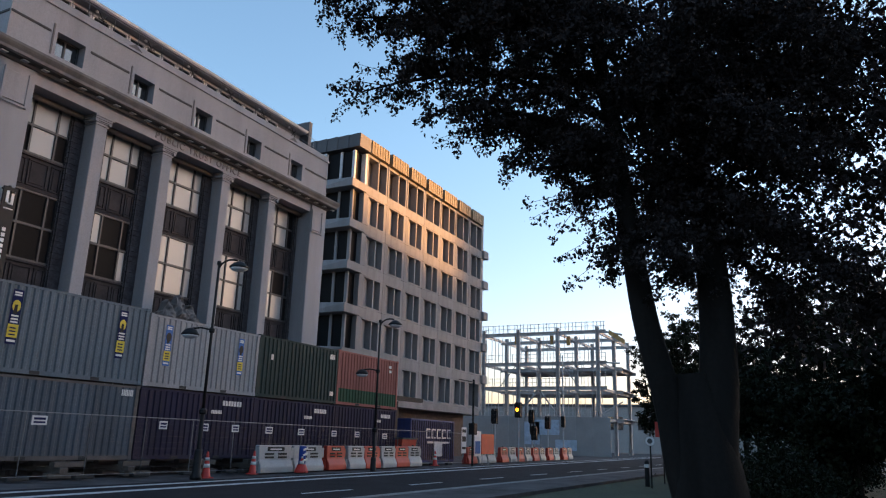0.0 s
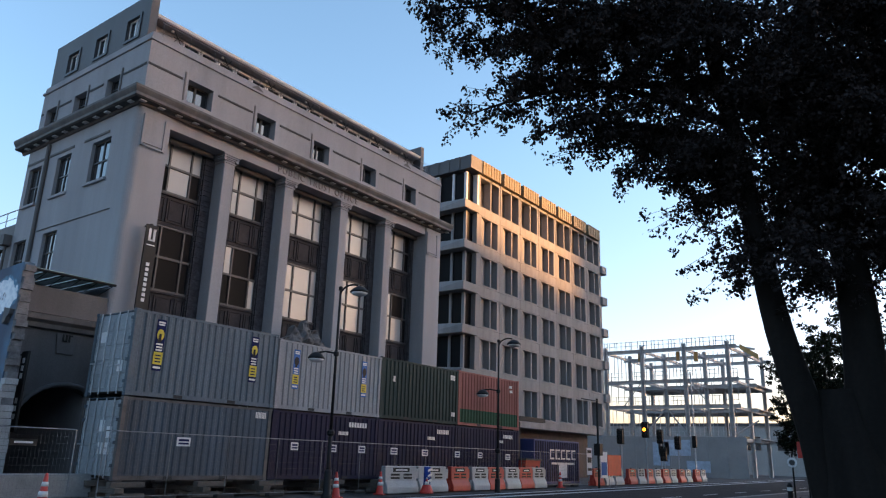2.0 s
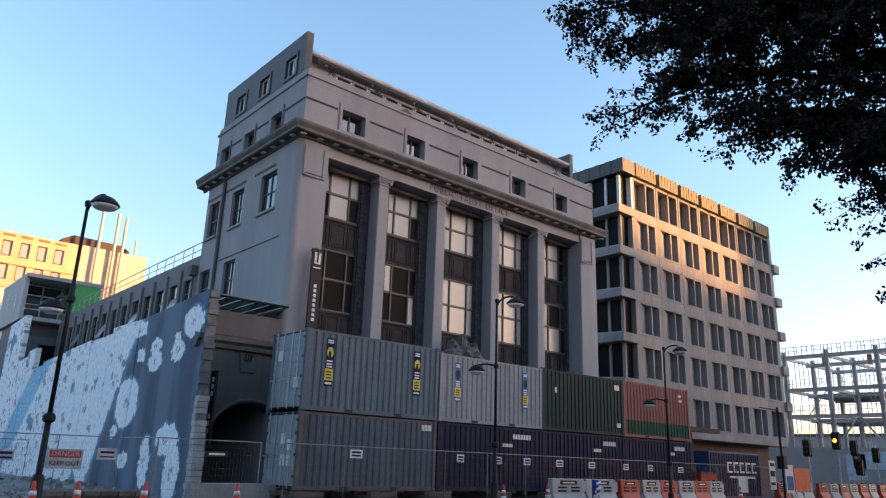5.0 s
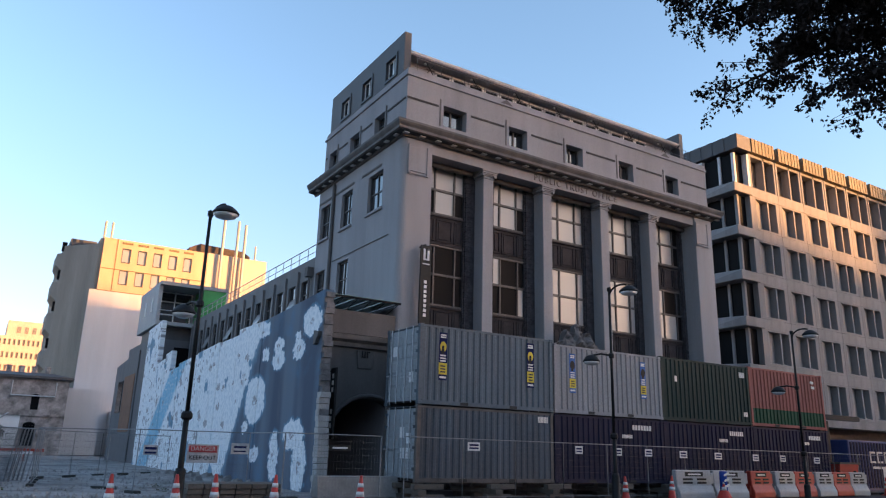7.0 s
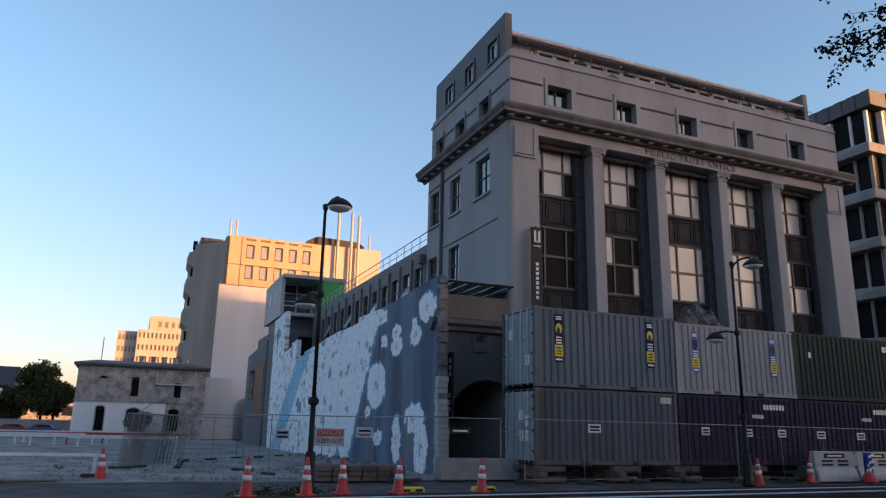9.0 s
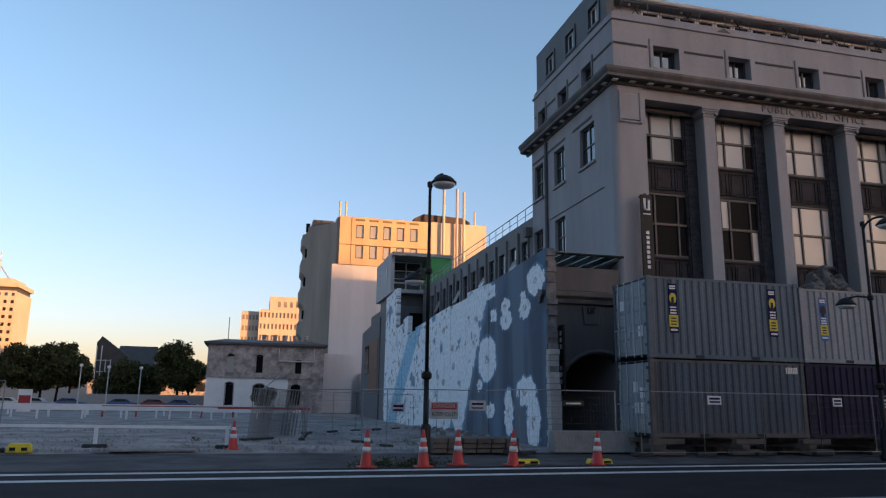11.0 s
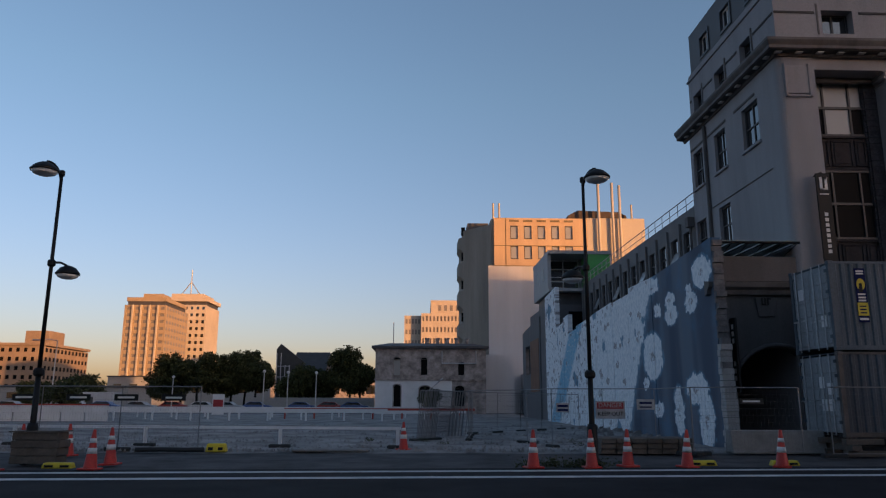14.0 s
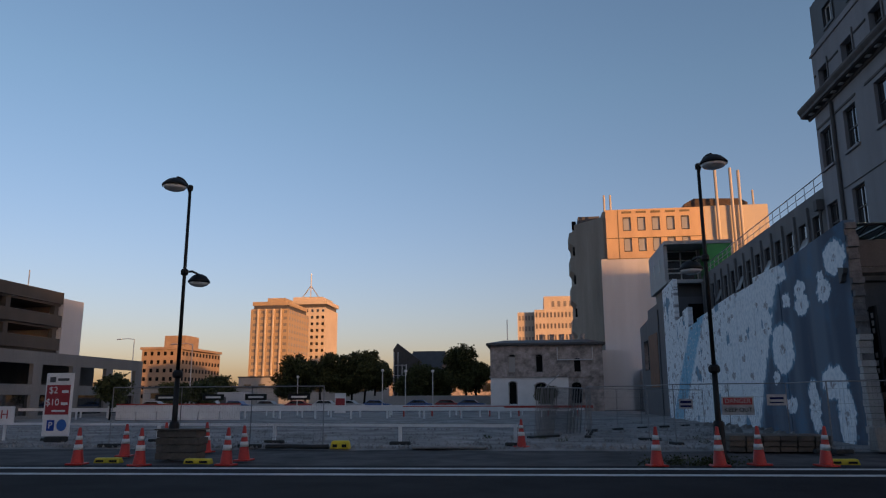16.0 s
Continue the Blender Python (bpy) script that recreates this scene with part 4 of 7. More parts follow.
# corner bays and side wall
for r in range(1, 6):
    z = ROW0 + r * FH - 2.5
    part("corner_band", Shape().hexa([(BX0 - 0.9, YB - 0.1, z - 0.75), (BX0 + 1.25, YB - 0.1, z - 0.75), (BX0 + 1.25, YB + 4.2, z - 0.75), (BX0 - 0.9, YB + 4.2, z - 0.75)],
                                     [(BX0 - 0.9, YB - 0.1, z - 0.05), (BX0 + 1.25, YB - 0.1, z - 0.05), (BX0 + 1.25, YB + 4.2, z + 0.25), (BX0 - 0.5, YB + 4.2, z + 0.25)]), CONCRETE, block, "projecting concrete corner band", bevel=0.03)
    part("end_band", B(BX1 + 0.95, YB - 0.3, z - 0.75, BX1 + 2.1, YB + 3, z + 0.1), CONCRETE, block, bevel=0.03)
for r in range(6):
    z = ROW0 + r * FH - 2.5
    w = part("corner_window", Shape().box(BX0 - 0.1, YB + 0.35, z, BX0 + 0.1, YB + 0.6, z + 2.65).box(BX0 + 1.0, YB, z, BX0 + 1.25, YB + 0.5, z + 2.65).box(BX0 - 0.12, YB + 1.6, z, BX0 + 0.05, YB + 1.8, z + 2.65).box(BX0 - 0.3, YB + 3.1, z, BX0 + 0.1, YB + 3.6, z + 2.65), CONCRETE if r < 5 else FRAME_PALE, block, "corner window with concrete mullions")
    part("pane", B(BX0 + 0.1, YB + 0.45, z, BX0 + 1.0, YB + 0.48, z + 2.6), GLASS_DARK, w)
    part("pane", B(BX0 + 0.02, YB + 0.6, z, BX0 + 0.05, YB + 3.1, z + 2.6), GLASS_DARK, w)
    part("side_band", B(BX0 + 0.1, YB + 4.2, z - 0.75, BX0 + 0.5, YB + 26, z), CONCRETE, block)
    for k in range(5):
        y = YB + 4.4 + k * 3.4
        part("side_mullion", B(BX0 + 0.05, y, z, BX0 + 0.5, y + 0.9, z + 2.66), CONCRETE, block)
        part("pane", B(BX0 + 0.35, y + 0.9, z, BX0 + 0.38, y + 3.4, z + 2.66), GLASS_DARK, block)
prof = []
for k in range(22):
    xx = BX0 - 0.4 + (0.05 if k % 2 else 0)
    prof += [(xx, YB - 0.2 + k * 0.55), (xx, YB - 0.2 + (k + 1) * 0.55)]
fas = Shape().extrude(prof + [(BX0 + 0.4, YB + 11.9), (BX0 + 0.4, YB + 0.5), (COLS[0] - 0.1, YB + 0.5), (COLS[0] - 0.1, YB - 0.25), (BX0 - 0.35, YB - 0.25)], "z", 24.6, 25.75)
part("side_fascia", fas, SLATE, block, "dark metal fascia on the side")
part("far_end_wall", B(BX1 + 0.93, YB + 0.02, 4.6, BX1 + 1.3, YB + 26, 25.2), CONCRETE, block)


# ---- steel frame of a building under way, beyond the crossing ----
SX = 100.0
frame_b = thing("steel_frame", "bare grey steel building frame under construction", "building frame", (SX, 34, 0))
ZL = [5.2, 9.3, 12.75, 17.1]
YS = [27.2, 33.0, 39.0, 44.5]
for xi, x in enumerate((SX, SX + 9, SX + 18)):
    for yi, y in enumerate(YS):
        top = 17.6
        part("column", Shape().box(x - 0.25, y - 0.25, 0, x + 0.25, y - 0.19, top).box(x - 0.25, y + 0.19, 0, x + 0.25, y + 0.25, top).box(x - 0.05, y - 0.19, 0, x + 0.05, y + 0.19, top), STEEL_FRAME, frame_b)
    for z in ZL:
        part("beam", Shape().box(x - 0.18, YS[0] - 1.2, z - 0.5, x + 0.18, YS[-1] + 1, z - 0.42).box(x - 0.18, YS[0] - 1.2, z - 0.06, x + 0.18, YS[-1] + 1, z).box(x - 0.04, YS[0] - 1.2, z - 0.42, x + 0.04, YS[-1] + 1, z - 0.06), STEEL_FRAME, frame_b)
for z in ZL[:3]:
    part("floor_deck", B(SX + 9.5, YS[0] - 0.8, z + 0.004, SX + 18, YS[-1] + 0.8, z + 0.1), STEEL_FRAME, frame_b, "thin metal floor deck")
for y in YS:
    for z in ZL:
        part("cross_beam", B(SX, y - 0.12, z - 0.45, SX + 18, y + 0.12, z - 0.05), STEEL_FRAME, frame_b)
rng = random.Random(2)
posts = Shape()
for z in ZL:
    for k in range(34):
        y = YS[0] - 1 + k * 0.56 + rng.uniform(-0.2, 0.2)
        posts.tube((SX - 0.3, y, z), (SX - 0.3, y, z + (1.2 if z > 17 else rng.choice((1.2, 3.4, 3.6)))), 0.045, seg=5)
    for h in (0.55, 1.1):
        posts.tube((SX - 0.3, YS[0] - 1.2, z + h), (SX - 0.3, YS[-1] + 1, z + h), 0.03, seg=5)
part("edge_rail", posts, STEEL_FRAME, frame_b, "scaffold posts and edge rails", kind="stuff")
for y0, z0, y1, z1, r in ((33, 5.2, 36, 9, 0.12), (39, 5.2, 36, 9, 0.12), (27, 5.4, 24.0, 7.2, 0.1), (27, 17, 23.8, 16.3, 0.14), (27, 12.6, 24.2, 12.4, 0.12), (33, 12.8, 30, 9.3, 0.07), (39, 12.8, 42, 9.3, 0.07)):
    part("brace", Shape().tube((SX, y0, z0), (SX + 0.3, y1, z1), r), STEEL_FRAME, frame_b)
PRIMER = mat("ochre_timber_formwork", (0.42, 0.25, 0.09), 0.7, 0.25, 2)
part("edge_form", Shape().hexa([(SX, 23.4, 14.9), (SX + 0.3, 23.4, 14.9), (SX + 0.3, 25.6, 16.4), (SX, 25.6, 16.4)], [(SX, 23.4, 15.6), (SX + 0.3, 23.4, 15.6), (SX + 0.3, 25.6, 17.1), (SX, 25.6, 17.1)]), PRIMER, frame_b, "timber edge formwork jutting out")
for y, z in ((39.5, 15.6), (34, 15.4), (31.5, 15.2)):
    part("timber_form", B(SX + 1, y, z, SX + 1.3, y + 0.5, z + 1.3), PRIMER, frame_b, "orange timber formwork")
HOARD = mat("grey_hoarding", (0.28, 0.272, 0.268), 0.7, 0.15, 0.5)
hoard = thing("site_hoarding", "tall plain grey site hoarding with notices", "hoarding", (97, 33, 0))
for k in range(9):
    y = 24.9 + k * 2.4
    part("hoarding_panel", B(97, y, 0, 97.1, y + 2.38, 5.0), HOARD, hoard)
NOTICE = mat("pale_blue_notice", (0.4, 0.48, 0.58), 0.5, 0.3, 1.5)
for y, z, w, h in ((35.8, 1.3, 2.2, 3.0), (34.0, 2.6, 4.2, 2.0), (31.0, 0.6, 3.0, 1.4)):
    part("notice", B(96.95, y - w / 2, z, 96.99, y + w / 2, z + h), NOTICE, hoard)


# ---- shipping containers, stacked in two rows ----
def container_paint(name, color, rust=0.3):
    return mat(name, color, 0.65, rust, 0.9, 20, 0.12, streak=True, spec=0.25)


def container(label, paint, H, at, low=None, trim=None, door_paint=None):
    L, W = 6.06, 2.44
    x0, y0, z0 = at
    ob = thing("shipping_container", label, "container", at, group="stacked containers")
    P = lambda x, y, z: (x0 + x, y0 + y, z0 + z)
    trim = trim or paint

    def bx(*a):
        return B(x0 + a[0], y0 + a[1], z0 + a[2], x0 + a[3], y0 + a[4], z0 + a[5])
    for x in (0, L - 0.14):
        for y in (0, W - 0.14):
            post = part("corner_post", bx(x, y, 0.12, x + 0.14, y + 0.14, H - 0.12), trim, ob)
            for z in (0, H - 0.12):
                part("corner_casting", bx(x - 0.012, y - 0.012, z, x + 0.165, y + 0.165, z + 0.12), trim, post, bevel=0.012)
    for y in (0.0, W - 0.08):
        part("bottom_rail", bx(0.15, y + 0.0, 0.02, L - 0.15, y + 0.08, 0.16), trim, ob)
        part("top_rail", bx(0.15, y + 0.01, H - 0.1, L - 0.15, y + 0.07, H - 0.02), trim, ob)
    for x in (1.75, 3.95):
        part("fork_pocket", bx(x, -0.006, 0.03, x + 0.34, 0.012, 0.14), RUBBER, ob, "dark fork-lift pocket")
    # corrugated sides
    pitch, dep = 0.276, 0.042
    cuts = [(0.16, H - 0.1, paint)] if low is None else [(0.16, low[1], low[0]), (low[1], H - 0.1, paint)]
    for za, zb, pm in cuts:
        for y, sg in ((0.012, 1), (W - 0.012, -1)):
            s = Shape()
            pts = []
            x = 0.14
            while x < L - 0.14 - 0.01:
                for dx, d in ((0, 0), (0.1, 0), (0.138, dep), (0.238, dep)):
                    if x + dx < L - 0.14:
                        pts.append((x + dx, y + sg * d))
                x += pitch
            pts.append((L - 0.14, y))
            for (xa, ya), (xb, yb) in zip(pts, pts[1:]):
                s.poly([P(xa, ya, za), P(xb, yb, za), P(xb, yb, zb), P(xa, ya, zb)])
            part("side_panel", s, pm, ob, "corrugated steel side")
    part("roof", bx(0.1, 0.05, H - 0.06, L - 0.1, W - 0.05, H - 0.03), paint, ob)
    part("floor", bx(0.1, 0.08, 0.12, L - 0.1, W - 0.08, 0.16), TIMBER, ob)
    part("end_wall", bx(L - 0.1, 0.14, 0.1, L - 0.04, W - 0.14, H - 0.1), paint, ob)
    # doors on the end that faces the lot
    for k, (ya, yb) in enumerate(((0.15, W / 2 - 0.01), (W / 2 + 0.01, W - 0.15))):
        d = part("door", bx(0.03, ya, 0.14, 0.07, yb, H - 0.12), door_paint or paint, ob, "ribbed steel door leaf")
        n = 5
        for i in range(n):
            z = 0.24 + i * (H - 0.45) / n
            part("door_rib", bx(0.005, ya + 0.05, z, 0.03, yb - 0.05, z + (H - 0.45) / n - 0.1), door_paint or paint, d, bevel=0.01)
        for f in (0.3, 0.75):
            y = ya + (yb - ya) * f
            part("lock_rod", Shape().tube(P(-0.03, y, 0.05), P(-0.03, y, H - 0.05), 0.02, seg=8), STEEL, d, "galvanised locking rod")
            part("rod_handle", bx(-0.06, y - 0.02, 0.95 + 0.1 * k, -0.035, y + 0.28, 1.0 + 0.1 * k), STEEL, d)
        for z in (0.4, 1.1, 1.8, H - 0.35):
            yy = ya if k == 0 else yb - 0.06
            part("hinge", bx(-0.02, yy - 0.04, z, 0.03, yy + 0.1, z + 0.1), paint, d)
    return ob


GREYBLUE = container_paint("grey_blue_container_paint", (0.1, 0.125, 0.148), 0.2)
STEELBLUE = mat("faded_blue_container_paint", (0.066, 0.088, 0.112), 0.65, 0.35, 0.5, 14, 0.12, stain=(0.052, 0.056, 0.064), streak=True, spec=0.25)
OFFWHITE = container_paint("off_white_container_paint", (0.25, 0.247, 0.258), 0.18)
NAVY = container_paint("navy_container_paint", (0.007, 0.007, 0.03), 0.3)
DKGREEN = container_paint("dark_green_container_paint", (0.008, 0.026, 0.024), 0.3)
MIDGREEN = container_paint("green_container_paint", (0.012, 0.06, 0.03), 0.3)
SALMON = container_paint("faded_red_container_paint", (0.26, 0.085, 0.07), 0.25)
# paler than the sides: brighter light on the door end is in the colour
LIT_DOOR = container_paint("sky_brightened_container_doors", (0.33, 0.35, 0.365), 0.35)
RUSTY = mat("rusted_steel_trim", (0.085, 0.075, 0.072), 0.7, 0.4, 2)
CY = 22.07
CX = [12.82, 18.95, 25.05, 31.15]
low_paints = [("faded blue shipping container with rust stains", STEELBLUE), ("navy blue shipping container", NAVY), ("navy blue shipping container", NAVY), ("navy blue shipping container", NAVY)]
lows = [container(lb, pm, 2.59, (x, CY, 0.52), trim=RUSTY if pm is STEELBLUE else None, door_paint=LIT_DOOR if pm is STEELBLUE else None) for x, (lb, pm) in zip(CX, low_paints)]
uppers = [container("grey-blue shipping container stacked on another", GREYBLUE, 2.82, (CX[0], CY, 3.13), door_paint=LIT_DOOR),
          container("off-white shipping container stacked on another", OFFWHITE, 2.7, (CX[1] + 0.02, CY, 3.13)),
          container("dark green shipping container stacked on another", DKGREEN, 2.75, (CX[2], CY, 3.13)),
          container("faded red and green shipping container stacked on another", SALMON, 2.8, (CX[3], CY, 3.13), low=(MIDGREEN, 0.85))]


def sticker(parent, x, z, w, h, colors):
    """A tall stuck-on strip with unreadable words as bars and a round mark."""
    s = part("sticker", B(x, CY - 0.008, z, x + w, CY - 0.003, z + h), colors[0], parent, "tall coloured company sticker")
    part("sticker_band", B(x, CY - 0.012, z + h * 0.12, x + w, CY - 0.009, z + h * 0.36), YELLOW, s, "yellow band")
    b = Shape()
    for f in (0.93, 0.885, 0.5, 0.44, 0.385):
        b.box(x + w * 0.15, CY - 0.012, z + h * f, x + w * 0.85, CY - 0.009, z + h * (f + 0.03))
    b.box(x + w * 0.1, CY - 0.012, z + h * 0.04, x + w * 0.9, CY - 0.009, z + h * 0.08)
    part("lettering_bar", b, REFLECT, s)
    b = Shape()
    for f in (0.16, 0.22, 0.28):
        b.box(x + w * 0.2, CY - 0.015, z + h * f, x + w * 0.8, CY - 0.0125, z + h * (f + 0.025))
    part("lettering_bar", b, NAVY_SIGN, s)
    c = Shape()
    c.extrude([(x + w / 2 + w * 0.4 * math.cos(g), z + h * 0.7 + w * 0.55 * math.sin(g)) for g in [2 * math.pi * i / 14 for i in range(14)]], "y", CY - 0.012, CY - 0.009)
    part("round_mark", c, colors[1], s)
    part("figure_mark", Shape().extrude([(x + w * 0.25, z + h * 0.55), (x + w * 0.65, z + h * 0.55), (x + w * 0.6, z + h * 0.72), (x + w * 0.35, z + h * 0.72)], "y", CY - 0.016, CY - 0.0125), BLACK, s)


SKY_SIGN = mat("mid_blue_sign", (0.02, 0.1, 0.32), 0.7, 0.15, 3)
for x in (13.62, 17.6):
    sticker(uppers[0], x, 4.0, 0.34, 1.7, (NAVY_SIGN, YELLOW))
for x in (19.75, 23.75):
    sticker(uppers[1], x, 3.95, 0.32, 1.55, (SKY_SIGN, BLACK))
for ob, spots in ((lows[1], [(4.2, 2.12, 1.15, 0.2), (3.6, 1.78, 0.6, 0.14)]), (lows[2], [(4.35, 2.1, 1.0, 0.2), (3.6, 1.8, 0.6, 0.14)]), (lows[3], [(4.4, 2.1, 1.0, 0.2), (4.0, 1.85, 0.4, 0.14)]), (uppers[2], [(5.35, 2.2, 0.4, 0.25), (5.5, 0.4, 0.3, 0.2), (0.85, 1.7, 0.15, 0.25)]), (uppers[3], [(5.0, 2.3, 0.3, 0.14), (5.05, 2.05, 0.3, 0.14)]), (lows[0], [(5.3, 2.2, 0.5, 0.22)])):
    for dx, dz, w, h in spots:
        x, z = ob.location.x + dx, ob.location.z + dz
        s = Shape()
        for i in range(7):
            s.box(x + w * i / 7, CY - 0.006, z, x + w * (i + 0.75) / 7, CY - 0.002, z + h)
        part("code_bar", s, REFLECT, ob, "pale bars of stencilled code", kind="stuff")
for y, z in ((22.5, 1.3), (22.5, 1.8), (22.9, 1.3), (22.95, 2.0), (22.45, 3.9), (23.7, 4.9)):
    ob = lows[0] if z < 3 else uppers[0]
    part("door_label", B(12.8, y, z, 12.822, y + 0.28, z + 0.36), WHITE, ob, "white label on the door")

# timber packing under the bottom row
for i, x in enumerate([CX[0] - 0.15, 15.8, 18.4, 21.9, 24.6, 27.9, 30.7, 34, 36.7]):
    st = thing("timber_packing", "stacked weathered timber packing under a container", "timber", (x, CY - 0.2, 0), group="container packing")
    rng = random.Random(i)
    for k in range(3):
        for j in range(3):
            y = CY - 0.35 + j * 1.1
            o = rng.uniform(-0.12, 0.2)
            if k % 2 == 0:
                part("timber", B(x - 0.2 + o, y, k * 0.17, x + 0.95 + o, y + 0.26, k * 0.17 + 0.165), TIMBER, st, bevel=0.01)
            else:
                part("timber", B(x + 0.1 * j, y - 0.15, k * 0.17, x + 0.3 + 0.1 * j, y + 0.9, k * 0.17 + 0.165), TIMBER, st, bevel=0.01)

# blue office container with a white painted word, farther along
imgc = thing("blue_site_container", "dark blue site container with white lettering bars", "container", (39.4, 22.3, 0))
part("body", B(39.4, 22.3, 0.15, 45.4, 24.7, 2.75), mat("deep_blue_container_paint", (0.02, 0.035, 0.13), 0.55, 0.25, 1.0, streak=True), imgc, bevel=0.03)
rib = Shape()
for i in range(20):
    rib.box(39.55 + i * 0.29, 22.265, 0.3, 39.7 + i * 0.29, 22.298, 2.65)
part("ribs", rib, NAVY, imgc, "corrugated blue side")
wb = Shape()
for i in range(5):
    wb.box(41.3 + i * 0.72, 22.25, 1.6, 41.42 + i * 0.72, 22.264, 2.2).box(41.3 + i * 0.72, 22.25, 2.1, 41.85 + i * 0.72, 22.264, 2.2).box(41.3 + i * 0.72, 22.25, 1.6, 41.85 + i * 0.72, 22.264, 1.7)
wb.box(41.5, 22.25, 1.3, 44.6, 22.264, 1.42)
part("lettering_bar", wb, REFLECT, imgc)
part("notice", B(42.4, 22.22, 0.5, 43.5, 22.24, 1.3), WHITE, imgc)
redb = thing("red_bin", "dark red steel bin beside the containers", "bin", (38, 22, 0))
part("body", Shape().hexa([(37.6, 21.9, 0), (39.0, 21.9, 0), (39.0, 23.2, 0), (37.6, 23.2, 0)], [(37.4, 21.7, 1.5), (39.1, 21.7, 1.5), (39.1, 23.4, 1.5), (37.4, 23.4, 1.5)]), RED_PL, redb)
part("lid", B(37.35, 21.65, 1.5, 39.2, 23.45, 1.6), TIMBER, redb)
porch = thing("black_gantry", "black steel doorway gantry with a short arm", "gantry", (37.6, 23, 0))
part("post", B(37.5, 22.6, 0, 38.3, 24.0, 3.7), BLACK, porch)
part("arm", Shape().box(37.5, 22.4, 3.75, 41.0, 22.7, 4.0).box(37.4, 22.5, 3.6, 37.8, 22.9, 4.3), BLACK, porch)


# ---- street lamps ----
def street_lamp():
    ob = thing("street_lamp", "tall black street lamp with two bowl lanterns", "street lamp", group="street lamps")
    part("pole", Shape().path([(0, 0, 0), (0, 0, 2.2)], 0.08, 0.07, 12).path([(0, 0, 2.2), (0, 0, 7.5)], 0.055, 0.042, 12), BLACK, ob, smooth=True)
    part("base", Shape().lathe([(0.2, 0), (0.2, 0.1), (0.14, 0.2), (0.13, 0.9), (0.11, 1.0)], seg=14), BLACK, ob, smooth=True)
    part("collar", Shape().lathe([(0.075, 4.98), (0.1, 5.02), (0.1, 5.12), (0.07, 5.16)], seg=12).lathe([(0.1, 2.15), (0.14, 2.2), (0.14, 2.3), (0.09, 2.36)], seg=12), BLACK, ob)
    part("cap", Shape().lathe([(0.075, 7.45), (0.08, 7.5), (0.08, 7.58), (0.04, 7.61)], seg=10), BLACK, ob)
    up = [(0, 0, 7.0)] + [(0.5 * (1 - math.cos(g)), 0, 7.24 + 0.42 * math.sin(g)) for g in [math.pi * 0.62 * i / 9 for i in range(10)]]
    part("arm", Shape().path(up, 0.035, seg=8), BLACK, ob, smooth=True)
    for x, z, sc in ((0.76, 7.5, 1.0), (-0.78, 5.05, 0.9)):
        ln = part("lantern", Shape().lathe([(0.02, 0.1), (0.1, 0.08), (0.2, 0.03), (0.3 * sc, -0.06), (0.35 * sc, -0.12), (0.34 * sc, -0.16)], (x, 0, z), 20), BLACK, ob, "wide dark bowl lantern", smooth=True)
        part("lens", Shape().lathe([(0.32 * sc, -0.165), (0.26 * sc, -0.23), (0.15 * sc, -0.27), (0.02, -0.28)], (x, 0, z), 20), LENS, ln, "pale frosted lens", smooth=True)
    part("low_arm", Shape().path([(0, 0, 5.08), (-0.4, 0, 5.16), (-0.78, 0, 5.12)], 0.032, seg=8), BLACK, ob)
    return ob


lampB = street_lamp()
lampB.matrix_basis = pose(4.43, 19.0, 0.0, 0, 0, -74)
copy_thing(lampB, pose(19.12, 19.1, 0.0, 0, 0, -68))
copy_thing(lampB, pose(30.6, 19.3, -0.35, 0, 0, -68))
copy_thing(lampB, pose(-9.66, 19.0, 0, 0, 0, -95))
sl = thing("small_lamp_post", "black post with a short arm beside the far crossing", "lamp post", (42.5, 19.6, 0))
part("pole", Shape().tube((42.5, 19.6, 0), (42.5, 19.6, 5.3), 0.07), BLACK, sl)
part("arm", Shape().tube((42.5, 19.6, 5.15), (40.4, 19.6, 5.15), 0.035), BLACK, sl)
part("box", B(42.3, 19.4, 1.9, 42.7, 19.8, 2.6), BLACK, sl)


# ---- traffic cones ----
def traffic_cone():
    ob = thing("traffic_cone", "orange traffic cone with two white collars on a rubber base", "traffic cone", group="traffic cones")
    part("cone", Shape().lathe([(0.165, 0.04), (0.15, 0.06), (0.035, 0.88), (0.02, 0.9)], seg=18), ORANGE, ob, smooth=True)
    part("base", Shape().box(-0.21, -0.21, 0, 0.21, 0.21, 0.045), ORANGE, ob, bevel=0.015)
    for z0, z1 in ((0.36, 0.49), (0.6, 0.7)):
        r = lambda z: 0.153 - (z - 0.06) * 0.1403 + 0.004
        part("collar", Shape().lathe([(r(z0), z0), (r(z1), z1)], seg=18), REFLECT, ob, "white reflective collar", smooth=True)
    return ob


cone = traffic_cone()
SPOTS = [(-11.35, 17.45), (-9.6, 17.25), (-7.5, 17.5), (-7.6, 18.85), (-11.65, 20.1), (-10.0, 21.8), (-11.2, 21.6), (-0.5, 24.6), (2.74, 17.95), (4.16, 18.0), (5.15, 18.4), (6.55, 18.2), (8.9, 18.2), (19.9, 19.4), (23.3, 20.3), (26.3, 20.2), (40.6, 21.2)]
cone.matrix_basis = pose(SPOTS[0][0], SPOTS[0][1], 0, 0, 0, 7)
rng = random.Random(5)
for x, y in SPOTS[1:]:
    copy_thing(cone, pose(x, y, 0.0, rng.uniform(-1.5, 1.5), rng.uniform(-1.5, 1.5), rng.uniform(0, 90)))


